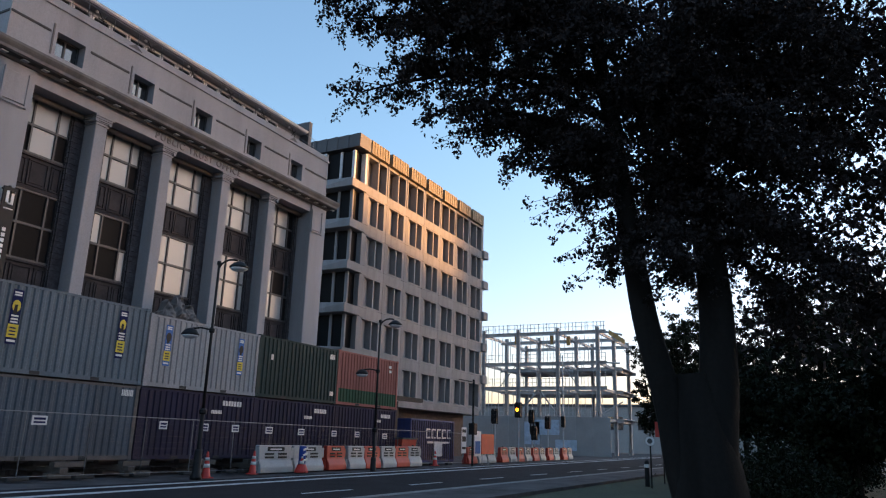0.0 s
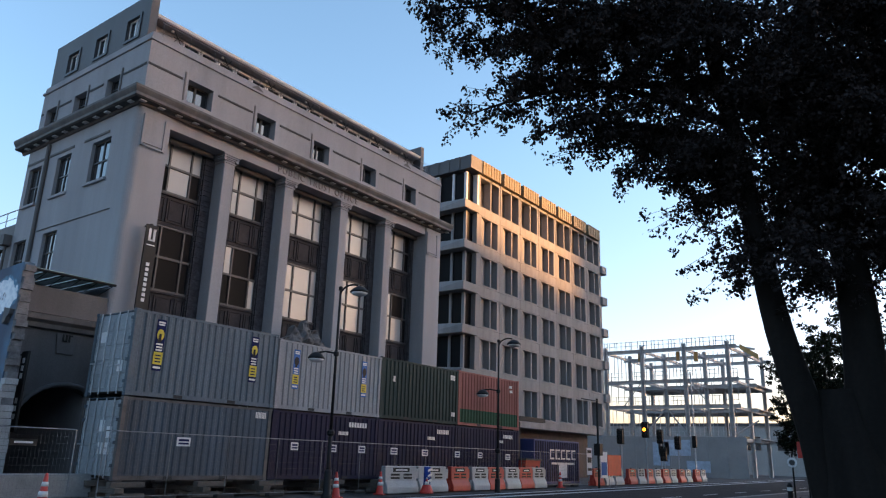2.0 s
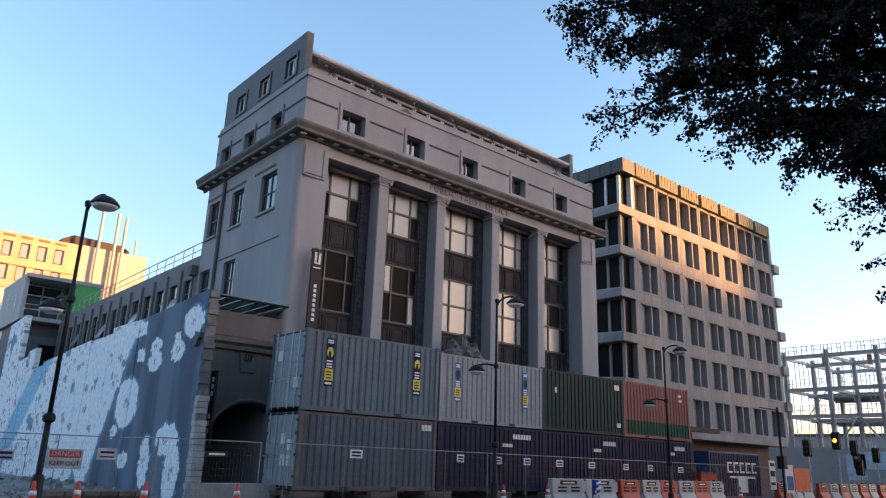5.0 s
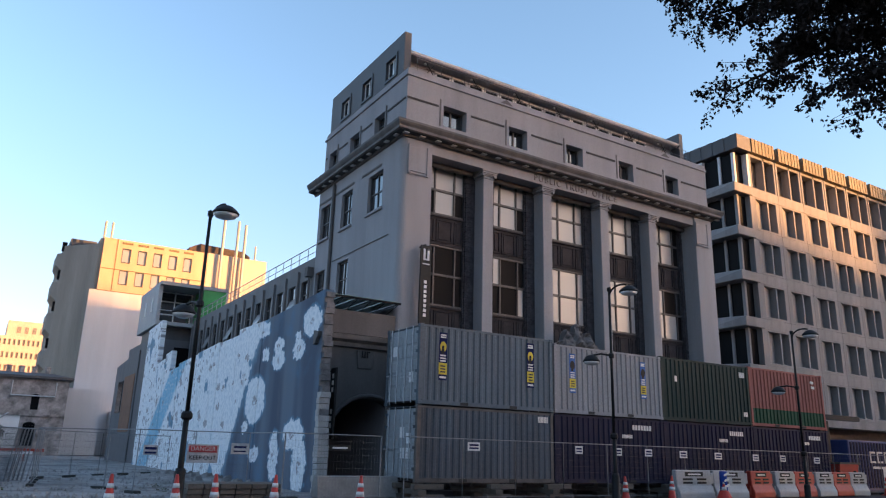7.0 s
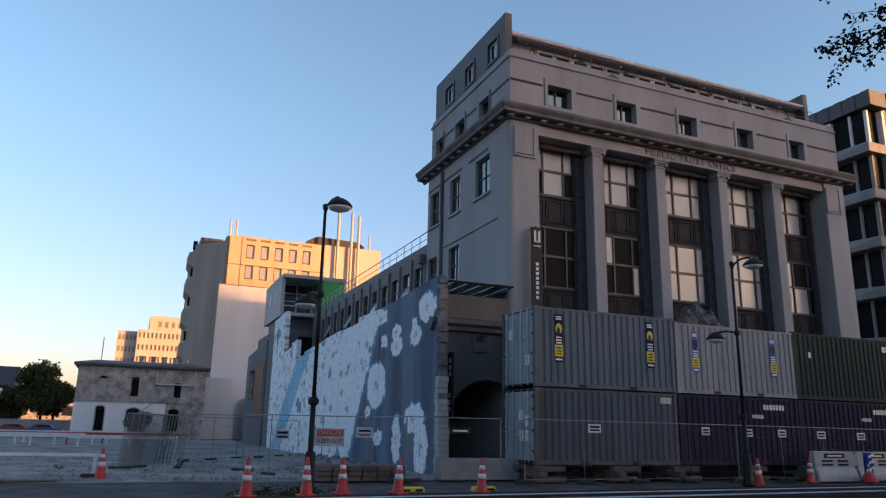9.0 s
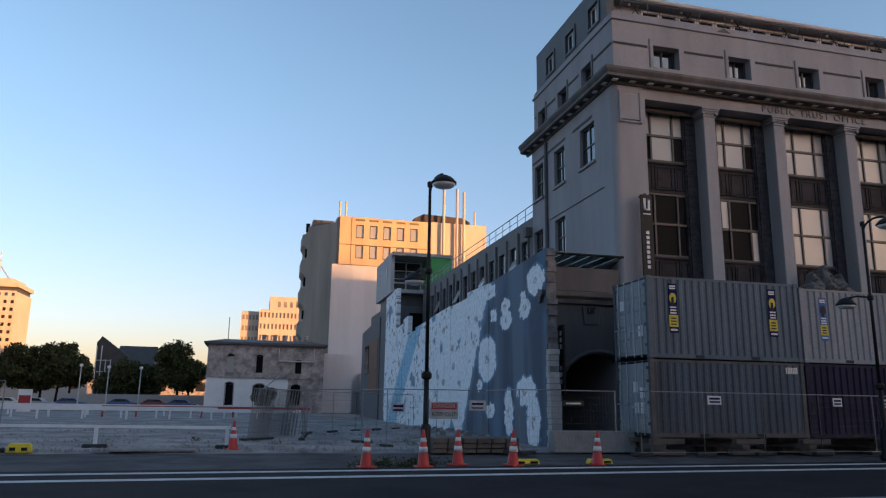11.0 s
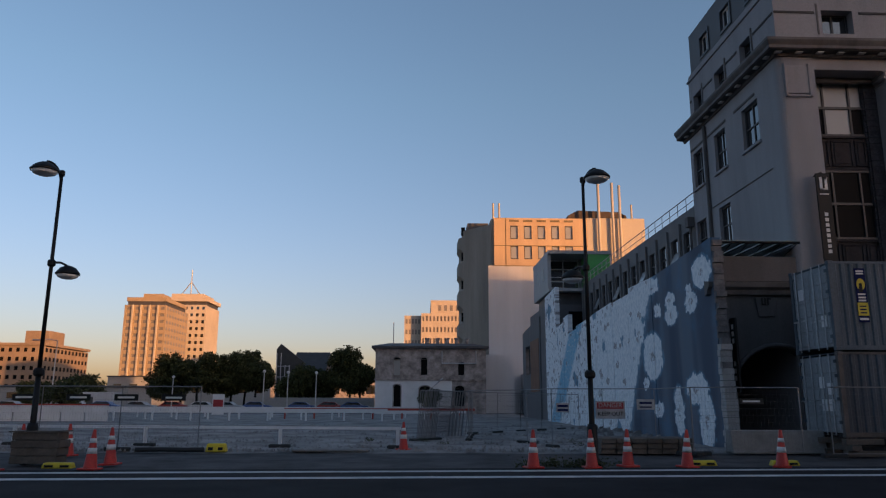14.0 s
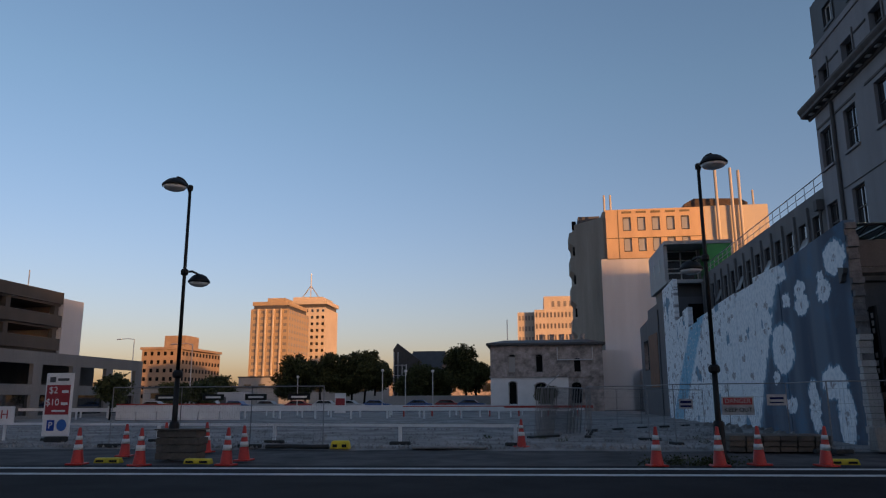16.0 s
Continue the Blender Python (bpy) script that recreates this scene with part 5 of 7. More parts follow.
# ---- water-filled road barriers ----
def barrier(m, label, L=1.5):
    ob = thing("road_barrier", label, "road barrier", group="road barriers")
    prof = [(-0.28, 0), (0.28, 0), (0.28, 0.22), (0.14, 0.5), (0.11, 1.05), (-0.11, 1.05), (-0.14, 0.5), (-0.28, 0.22)]
    body = Shape()
    body.extrude(prof, "x", 0.06, L - 0.06)
    part("body", body, m, ob, bevel=0.025)
    part("tongue", Shape().box(-0.04, -0.1, 0.1, 0.06, 0.1, 0.45).box(L - 0.06, -0.1, 0.55, L + 0.05, 0.1, 0.95), m, ob)
    for x in (0.3, 0.85):
        for z in (0.55, 0.68):
            part("slot", B(x, -0.152, z, x + 0.36, -0.12, z + 0.07), BLACK, ob, "dark moulded slot")
    part("label_plate", B(0.4, -0.135, 0.82, 1.1, -0.1, 0.98), BLACK, ob, "dark name plate")
    part("lettering_bar", B(0.5, -0.139, 0.87, 1.0, -0.136, 0.92), REFLECT, ob)
    part("filler_cap", Shape().lathe([(0.07, 1.05), (0.07, 1.1), (0.05, 1.12)], (L * 0.5, 0, 0), 10), BLACK, ob)
    return ob


bw = barrier(WHITE_PL, "dirty white plastic water-filled road barrier")
br = barrier(RED_PL, "red plastic water-filled road barrier")
seq = [("w", 24.0), ("w", 26.4), ("r", 29.1), ("w", 31.0), ("r", 32.6), ("w", 34.4), ("r", 36.0), ("w", 37.6), ("r", 46.5), ("w", 48.4), ("w", 50.3), ("r", 53.2), ("w", 55.2), ("r", 57.2), ("w", 59.2), ("r", 61.4), ("w", 63.4), ("r", 66), ("w", 68), ("r", 71.0), ("w", 73)]
done = set()
for kind, x in seq:
    src = bw if kind == "w" else br
    m = pose(x, 20.85 + 0.05 * (x - 24), 0, 0, 0, 2.5) @ Matrix.Diagonal((1.62 if x < 28 else 1.12, 1, 1.06, 1))
    if kind not in done:
        done.add(kind)
        src.matrix_basis = m
    else:
        c = copy_thing(src, Matrix())
        c.matrix_basis = m
chev = thing("chevron_tube", "blue and white striped tube marker on a cone foot", "marker", (26.35, 20.25, 0))
part("tube", Shape().tube((26.35, 20.25, 0.3), (26.35, 20.25, 1.1), 0.15, seg=14), BLUE_SIGN, chev, smooth=True)
for z in (0.45, 0.68, 0.9):
    part("stripe", Shape().hexa([(26.2, 20.08, z), (26.5, 20.08, z + 0.08), (26.5, 20.1, z + 0.08), (26.2, 20.1, z)], [(26.2, 20.08, z + 0.08), (26.5, 20.08, z + 0.16), (26.5, 20.1, z + 0.16), (26.2, 20.1, z + 0.08)]), REFLECT, chev)
part("foot", Shape().lathe([(0.3, 0), (0.3, 0.06), (0.17, 0.34)], (26.35, 20.25, 0), 14), ORANGE, chev)
osign = thing("orange_road_sign", "blank orange temporary road sign on a stand", "road sign", (46.8, 20.6, 0))
part("board", B(46.0, 20.55, 0.7, 48.1, 20.59, 2.0), ORANGE, osign)
part("legs", Shape().box(46.3, 20.62, 0, 46.36, 20.66, 0.95).box(47.3, 20.62, 0, 47.36, 20.66, 0.95), STEEL, osign)


# ---- temporary mesh fencing ----
FENCE_TUBE = mat("dull_fence_tube", (0.2, 0.205, 0.215), 0.5, 0.25, 4, 20, 0.05, metal=0.4)
FENCE_MESH = mat("thin_fence_wire", (0.12, 0.12, 0.13), 0.45, 0.15, 3, 10, 0, metal=0.5)


def fence_panel(L=2.3, H=2.0, label="galvanised temporary mesh fence panel"):
    ob = thing("temporary_fence", label, "fence panel", group="temporary fencing")
    part("panel_frame", Shape().tube((0, 0, 0.1), (0, 0, H), 0.017).tube((L, 0, 0.1), (L, 0, H), 0.017).tube((0, 0, H), (L, 0, H), 0.017).tube((0, 0, 0.12), (L, 0, 0.12), 0.009), FENCE_TUBE, ob)
    w = Shape()
    n = int(L / 0.075)
    for i in range(1, n):
        x = L * i / n
        w.poly([(x - 0.0015, 0, 0.12), (x + 0.0015, 0, 0.12), (x + 0.0015, 0, H), (x - 0.0015, 0, H)])
    for i in range(1, 9):
        z = 0.12 + (H - 0.12) * i / 9
        w.poly([(0, 0, z - 0.0018), (L, 0, z - 0.0018), (L, 0, z + 0.0018), (0, 0, z + 0.0018)])
    part("mesh_infill", w, FENCE_MESH, ob, "fine welded wire mesh", kind="stuff")
    part("foot_block", Shape().box(-0.35, -0.12, 0, 0.35, 0.12, 0.12), RUBBER, ob, bevel=0.02)
    return ob


fp = fence_panel()
first = [True]


def run_fence(pts, zoff=0.0):
    for (xa, ya), (xb, yb) in zip(pts, pts[1:]):
        d = math.hypot(xb - xa, yb - ya)
        n = max(1, round(d / 2.3))
        ang = math.degrees(math.atan2(yb - ya, xb - xa))
        for i in range(n):
            m = pose(xa + (xb - xa) * i / n, ya + (yb - ya) * i / n, zoff, 0, 0, ang) @ Matrix.Diagonal((d / n / 2.3, 1, 1, 1))
            if first[0]:
                first[0] = False
                fp.matrix_basis = m
            else:
                copy_thing(fp, Matrix()).matrix_basis = m


run_fence([(11.9, 21.2), (46.0, 21.9)])
run_fence([(8.25, 22.3), (11.6, 22.3)])
run_fence([(8.25, 22.3), (8.0, 25.0), (4.6, 25.7), (4.1, 28.2), (2.0, 30.1)])
run_fence([(-14.5, 24.0), (-7.0, 24.0)])
run_fence([(2.0, 30.1), (2.6, 36.0), (9.5, 44.0)])
for k in range(16):
    copy_thing(fp, pose(-0.1 + 0.05 * k, 29.6 + 0.07 * k, 0, 6 + k % 4, 0, 54 + 2 * (k % 3)))


def plate(name, label, x, y, z, w, h, m, bars=(), bar_m=None, rz=0, cat="sign"):
    ob = thing(name, label, cat, (x, y, z))
    p = part("board", Shape().box(x, y, z, x + w, y + 0.02, z + h), m, ob)
    s = Shape()
    for bx, bz, bw_, bh in bars:
        s.box(x + w * bx, y - 0.006, z + h * bz, x + w * (bx + bw_), y - 0.001, z + h * (bz + bh))
    if bars:
        part("lettering_bar", s, bar_m, ob)
    ob.rotation_euler = (0, 0, radians(rz))
    return ob


for x, z, wd in ((14.35, 1.62, 0.5), (19.3, 1.62, 0.36), (21.3, 1.6, 0.45), (23.1, 1.6, 0.4), (25.2, 1.58, 0.45), (27.5, 1.56, 0.45), (30.2, 1.54, 0.4), (32.3, 1.54, 0.4), (35.1, 1.5, 0.45)):
    plate("fence_notice", "small white notice fixed to the fence", x, 21.16 + 0.02 * (x - 12), z, wd, 0.28, WHITE, [(0.12, 0.2, 0.76, 0.2), (0.12, 0.55, 0.76, 0.25)], NAVY_SIGN)
DULL_SIGN = mat("weathered_sign_board", (0.36, 0.36, 0.37), 0.7, 0.3, 4)
danger = thing("danger_sign", "white sign with DANGER KEEP OUT in black and red", "sign", (6.6, 24.5, 1.0))
part("board", B(5.95, 24.9, 1.0, 6.95, 24.92, 1.58), DULL_SIGN, danger)
part("red_band", B(6.0, 24.885, 1.33, 6.9, 24.895, 1.54), RED_SIGN, danger)
for txt, zz, sz, mm in (("DANGER", 1.44, 0.2, DULL_SIGN), ("KEEP OUT", 1.16, 0.19, BLACK)):
    lt = lettering(txt, sz, mm, danger, "lettering", 0.004)
    lt.location = Vector((6.45, 24.878, zz)) - Vector((6.6, 24.5, 1.0))
    lt.rotation_euler = (math.pi / 2, 0, 0)
plate("fence_notice", "small white notice fixed to the fence", 7.35, 24.86, 1.3, 0.6, 0.35, DULL_SIGN, [(0.15, 0.2, 0.7, 0.12), (0.15, 0.55, 0.7, 0.2)], NAVY_SIGN)
plate("fence_notice", "small white notice fixed to the fence", 4.75, 25.62, 1.2, 0.45, 0.32, DULL_SIGN, [(0.1, 0.15, 0.8, 0.2), (0.1, 0.55, 0.8, 0.25)], NAVY_SIGN)
plate("gate_plate", "black gate plate with a pale bar", 9.7, 22.2, 1.5, 0.75, 0.18, BLACK, [(0.15, 0.35, 0.7, 0.3)], REFLECT)
for x in (-12.9, -11.2, -9.7, -8.2):
    plate("fence_plate", "small black plate with a pale bar on the fence", x, 23.9, 1.55, 0.75, 0.2, BLACK, [(0.15, 0.35, 0.7, 0.3)], REFLECT)
plate("site_notice", "white safety notice board by the site gate", 45.5, 21.8, 0.7, 0.75, 1.7, WHITE, [(0.1, 0.8, 0.8, 0.12), (0.1, 0.45, 0.8, 0.2), (0.1, 0.15, 0.8, 0.1)], BLACK)
plate("site_notice", "white and blue safety notice board by the site gate", 47.6, 21.8, 0.5, 1.1, 1.7, WHITE, [(0.1, 0.1, 0.8, 0.5)], SKY_SIGN)

# ---- near edge of the lot: low white rails, block, edging ----
lr = thing("low_rail", "low white painted timber rail on short posts", "rail", (-10, 25, 0))
part("rail", Shape().hexa([(-60, 32.5, 0.63), (-0.6, 24.75, 0.63), (-0.6, 24.79, 0.63), (-60, 32.54, 0.63)], [(-60, 32.5, 0.72), (-0.6, 24.75, 0.72), (-0.6, 24.79, 0.72), (-60, 32.54, 0.72)]), WHITE, lr)
for x in (-0.7, -4.66, -9.36, -14.1, -18.9, -23.7, -28.5, -33.3):
    y = 24.8 + (-0.6 - x) * 7.75 / 59.4
    p = part("post", B(x - 0.055, y - 0.05, 0, x + 0.055, y + 0.05, 0.71), WHITE, lr)
    part("foot", B(x - 0.35, y - 0.14, 0, x + 0.35, y + 0.14, 0.14), RUBBER, p, bevel=0.03)
for yy, x0, x1, gap, h, m in ((59, -75, -2.5, 3.0, 0.95, WHITE), (63, -75, 4, 2.6, 0.8, WHITE), (66.5, -12, 5, 2.6, 0.95, RED_PL), (72, -75, 3, 3.2, 1.0, WHITE)):
    ob = thing("car_park_rail", "long low white car-park rail" if m is WHITE else "red plastic site rail", "rail", (x0, yy, 0), group="car-park rails")
    part("rail", B(x0, yy, h - 0.22, x1, yy + 0.05, h), m, ob)
    x = x0
    while x < x1:
        part("post", B(x, yy + 0.052, 0, x + 0.14, yy + 0.15, h), m, ob)
        x += gap
for k in range(6):
    x = -33.5 + k * 1.75
    ob = thing("white_site_panel", "low white site panel with a red top rail across the lot", "site panel", (x, 56, 0), group="white site panels")
    part("panel", B(x, 56, 0.04, x + 1.66, 56.05, 1.2), WHITE, ob, bevel=0.01)
    part("top_rail", B(x - 0.02, 55.98, 1.202, x + 1.7, 56.07, 1.3), RED_PL, ob)
    part("foot", B(x + 0.1, 55.8, 0, x + 0.3, 56.25, 0.039), RUBBER, ob)
yb = thing("yellow_foot_block", "yellow plastic fence foot lying on the ground", "fence foot", (-6.3, 23.5, 0), group="yellow fence feet")
part("body", Shape().hexa([(-6.6, 23.4, 0), (-5.95, 23.4, 0), (-5.95, 23.7, 0), (-6.6, 23.7, 0)], [(-6.55, 23.44, 0.26), (-6.0, 23.44, 0.26), (-6.0, 23.66, 0.26), (-6.55, 23.66, 0.26)]), YELLOW, yb, bevel=0.03)
for q in (-6.5, -6.2):
    part("slot", B(q, 23.39, 0.06, q + 0.15, 23.41, 0.15), BLACK, yb)
for x, y in ((-10.85, 18.0), (-8.4, 17.9), (7.1, 18.7), (9.2, 18.7)):
    ob = thing("yellow_foot_block", "yellow plastic fence foot beside the cones", "fence foot", (x, y, 0), group="yellow fence feet")
    part("body", Shape().hexa([(x - 0.36, y - 0.12, 0), (x + 0.36, y - 0.12, 0), (x + 0.36, y + 0.12, 0), (x - 0.36, y + 0.12, 0)], [(x - 0.32, y - 0.09, 0.13), (x + 0.32, y - 0.09, 0.13), (x + 0.32, y + 0.09, 0.13), (x - 0.32, y + 0.09, 0.13)]), YELLOW, ob, bevel=0.02)
    for q in (x - 0.28, x + 0.08):
        part("slot", B(q, y - 0.125, 0.03, q + 0.2, y - 0.1, 0.08), BLACK, ob)
cb = thing("lamp_footing", "rough square timber-boxed footing round the lamp post", "footing", (-9.75, 19.2, 0))
for k in range(4):
    part("board", B(-10.05 + 0.02 * (k % 2), 18.8, 0.02 + k * 0.19, -8.92 + 0.03 * (k % 3), 19.4, 0.2 + k * 0.19), TIMBER, cb, bevel=0.015)
part("top_board", B(-10.1, 18.76, 0.775, -8.86, 19.44, 0.81), TIMBER, cb)
tp = thing("timber_pallets", "low stack of weathered timber beside the fence", "timber stack", (7.5, 22.6, 0))
for k in range(3):
    for j in range(6):
        part("board", B(5.6 + j * 0.48, 22.9 - 0.05 * k, k * 0.16, 5.6 + j * 0.48 + 0.44, 24.2, k * 0.16 + 0.14), TIMBER, tp)
lowb = thing("concrete_barrier", "low pale concrete barrier in front of the arcade", "barrier", (11.5, 23, 0))
part("body", Shape().extrude([(22.9, 0), (23.5, 0), (23.35, 0.7), (23.05, 0.7)], "x", 9.7, 12.7), KERB, lowb, bevel=0.03)
carpet = thing("edge_slab", "pale slab lying at the edge of the lot", "slab", (-3, 24, 0))
part("slab", B(-4.0, 23.7, 0, -1.6, 24.1, 0.08), KERB, carpet, bevel=0.02)
part("dark_hose", Shape().path([(-8.8, 23.6, 0.06), (-8.0, 23.75, 0.06), (-7.2, 23.55, 0.06), (-6.7, 23.7, 0.06)], 0.07), RUBBER, carpet)
ps = thing("parking_sign", "tall white and red car-park price sign", "sign", (-18.0, 26.1, 0))
part("board", B(-18.55, 26.1, 0.25, -17.45, 26.2, 2.6), WHITE, ps, bevel=0.02)
part("red_panel", B(-18.48, 26.085, 1.05, -17.52, 26.098, 2.15), RED_SIGN, ps)
part("blue_square", B(-18.35, 26.085, 0.45, -18.05, 26.098, 0.85), BLUE_SIGN, ps)
part("blue_disc", Shape().extrude([(-17.75 + 0.2 * math.cos(g), 0.66 + 0.22 * math.sin(g)) for g in [2 * math.pi * i / 16 for i in range(16)]], "y", 26.085, 26.098), SKY_SIGN, ps)
lp = lettering("P", 0.34, WHITE, ps, "letter", 0.003)
lp.location = Vector((-18.2, 26.08, 0.65)) - Vector((-18.0, 26.1, 0))
lp.rotation_euler = (math.pi / 2, 0, 0)
for txt, zz in (("$2", 1.95), ("$10", 1.5)):
    lp = lettering(txt, 0.36, WHITE, ps, "price", 0.003)
    lp.location = Vector((-18.2, 26.08, zz)) - Vector((-18.0, 26.1, 0))
    lp.rotation_euler = (math.pi / 2, 0, 0)
part("lettering_bar", Shape().box(-17.85, 26.08, 1.85, -17.58, 26.084, 1.95).box(-17.85, 26.08, 1.4, -17.58, 26.084, 1.5).box(-18.2, 26.08, 1.15, -17.65, 26.084, 1.22), WHITE, ps)
part("logo_shape", Shape().box(-18.38, 26.08, 2.25, -18.15, 26.097, 2.45).box(-18.05, 26.08, 2.3, -17.6, 26.097, 2.4), SLATE, ps)
part("foot", B(-18.3, 25.9, 0, -17.6, 26.4, 0.25), RUBBER, ps, bevel=0.04)
hs = thing("small_sign", "small white sign with a red letter H", "sign", (-21.2, 27.5, 0))
part("board", B(-21.6, 27.5, 0.7, -20.8, 27.55, 1.35), WHITE, hs)
part("post", B(-21.25, 27.56, 0, -21.15, 27.62, 1.3), WHITE, hs)
lh = lettering("H", 0.5, RED_SIGN, hs, "letter", 0.003)
lh.location = Vector((-21.2, 27.48, 1.02)) - Vector((-21.2, 27.5, 0))
lh.rotation_euler = (math.pi / 2, 0, 0)


# ---- traffic signals at the far crossing ----
AMBER = glow_mat("lit_amber_signal", (1.0, 0.22, 0.01), 4.0)


def traffic_signal(x, y, top, lit):
    ob = thing("traffic_signal", "black traffic signal on a grey pole" + (" showing amber" if lit else ""), "traffic signal", (x, y, 0), group="traffic signals")
    part("pole", Shape().tube((x, y, 0), (x, y, top + 0.3), 0.06, seg=10), STEEL, ob)
    hd = part("signal_head", B(x - 0.3, y - 0.25, top - 1.1, x - 0.06, y + 0.25, top), BLACK, ob, bevel=0.03)
    part("backing_board", B(x - 0.058, y - 0.28, top - 1.16, x - 0.02, y + 0.28, top + 0.06), BLACK, hd)
    for k in range(3):
        z = top - 0.18 - k * 0.36
        on = lit and k == 1
        part("signal_lens", Shape().tube((x - 0.32, y, z), (x - 0.3, y, z), 0.13, seg=14), AMBER if on else RUBBER, hd, "glowing amber lens" if on else "dark lens")
        part("visor", Shape().extrude([(y - 0.16, z + 0.06), (y - 0.1, z + 0.15), (y + 0.1, z + 0.15), (y + 0.16, z + 0.06), (y + 0.1, z + 0.13), (y - 0.1, z + 0.13)], "x", x - 0.52, x - 0.3), BLACK, hd)


for x, y, top, lit in ((56.5, 22.0, 4.6, True), (65, 24, 4.4, False), (69.5, 24, 4.0, False), (56.8, 24.2, 4.1, False), (63.0, 23.0, 2.9, False)):
    traffic_signal(x, y, top, lit)
lp2 = thing("lamp_column", "slim grey lamp column by the hoarding", "lamp post", (78, 25, 0))
part("pole", Shape().tube((78, 25.2, 0), (78, 25.2, 11), 0.08), STEEL, lp2)
part("control_box", B(77.8, 25.0, 3.2, 78.1, 25.4, 4.4), BLACK, lp2)

# signs beside the footpath under the tree
for az, tan, d, kind in ((79.3, 0.02, 34, "orange"), (78.4, 0.006, 30, "round")):
    a = radians(az)
    x, y, z = d * math.sin(a), d * math.cos(a), EYE + tan * d
    ob = thing("footpath_sign", "orange temporary sign board on a post" if kind == "orange" else "small round white sign on a post", "sign", (x, y, 0), group="footpath signs")
    part("post", Shape().tube((x, y, 0), (x, y, z + 0.3), 0.03), BLACK, ob)
    if kind == "orange":
        part("board", B(x - 0.06, y - 0.3, z - 0.3, x - 0.035, y + 0.3, z + 0.35), ORANGE, ob)
    else:
        part("disc", Shape().tube((x - 0.06, y, z), (x - 0.035, y, z), 0.17, seg=18), WHITE, ob)
        part("ring_mark", Shape().tube((x - 0.075, y, z), (x - 0.061, y, z), 0.1, seg=14), SLATE, ob)
bol = thing("bollard", "short black and white bollard on the footpath", "bollard", (29.4, 6.2, 0))
part("post", Shape().lathe([(0.09, 0.05), (0.09, 0.95), (0.05, 1.02)], (29.4, 6.2, 0), 12), BLACK, bol)
part("band", Shape().lathe([(0.094, 0.75), (0.094, 0.87)], (29.4, 6.2, 0), 12), REFLECT, bol)


# ---- tall pale building beyond the lot ----
PEACH = mat("peach_painted_panels", (0.5, 0.345, 0.22), 0.75, 0.15, 0.3, 20, 0.05, streak=True)
CREAM = mat("cream_render", (0.48, 0.42, 0.35), 0.8, 0.12, 0.3, 20, 0.05, streak=True)
WHITEWALL = mat("white_rendered_wall", (0.52, 0.51, 0.52), 0.8, 0.15, 0.25, 20, 0.05, streak=True)
GREYSTONE = mat("brown_grey_concrete", (0.31, 0.27, 0.23), 0.85, 0.25, 0.4, 12, 0.1, streak=True)
TERRACOTTA = mat("terracotta_panel", (0.2, 0.09, 0.05), 0.8, 0.2, 1)
BY = 105.0
pale = thing("pale_building", "tall pale rendered building with peach upper storeys", "building", (20, BY, 0))
PWIN = [(13.4 + i * 2.05, 14.4 + i * 2.05) for i in range(5)]
holes = [(a, b, z, z + 1.8) for a, b in PWIN for z in (22.35, 25.4)]
part("peach_wall", wall_with_holes("y", BY, BY + 0.5, 10.9, 24.9, 21.2, 28.5, holes), PEACH, pale, "peach panelled upper wall")
part("white_wall", Shape().box(10.0, BY, 0, 24.9, BY + 0.5, 21.2), WHITEWALL, pale, "white rendered lower wall")
part("cream_wall", B(24.9, BY + 0.01, 0, 33.6, BY + 0.5, 28.6), CREAM, pale, "cream right-hand wall")
part("panel_joint", Shape().box(10.9, BY - 0.05, 24.2, 24.9, BY - 0.003, 24.3).box(10.9, BY - 0.05, 21.15, 24.9, BY - 0.003, 21.25).box(12.6, BY - 0.05, 21.25, 12.68, BY - 0.003, 28.5), COPPER, pale)
for a, b in PWIN:
    for z in (22.35, 25.4):
        f = part("window", Shape().box(a - 0.07, BY - 0.03, z - 0.12, a, BY + 0.2, z + 1.92).box(b, BY - 0.03, z - 0.12, b + 0.07, BY + 0.2, z + 1.92).box(a, BY - 0.03, z - 0.12, b, BY + 0.2, z).box(a, BY - 0.03, z + 1.8, b, BY + 0.2, z + 1.92), SLATE, pale)
        part("pane", B(a, BY + 0.15, z, b, BY + 0.18, z + 1.8), PALE_PANE, f)
    part("vent", B(a - 0.2, BY - 0.04, 27.9, b + 0.2, BY - 0.003, 28.2), COPPER, pale)
part("rear", Shape().box(10.5, BY + 0.5, 0, 33.6, BY + 22, 28.4), GREYSTONE, pale)
part("roof_plant", Shape().box(22.5, BY + 2, 28.4, 31.5, BY + 12, 29.5).extrude([(22.5, 29.5), (31.5, 29.5), (30.4, 30.1), (24.0, 30.3)], "y", BY + 2, BY + 12), BRICK_DARK, pale, "brown roof plant room")
for x, h in ((26.6, 33.9), (28.7, 34.0), (29.8, 33.6)):
    part("flue", Shape().tube((x, BY - 0.5, 17.5), (x, BY - 0.5, h), 0.21, seg=12), CREAM, pale, "tall exposed flue pipe", smooth=True)
for x in (10.9, 11.8, 32.0):
    part("roof_pole", Shape().tube((x, BY + 1, 28.3), (x, BY + 1, 31), 0.15), CREAM, pale)
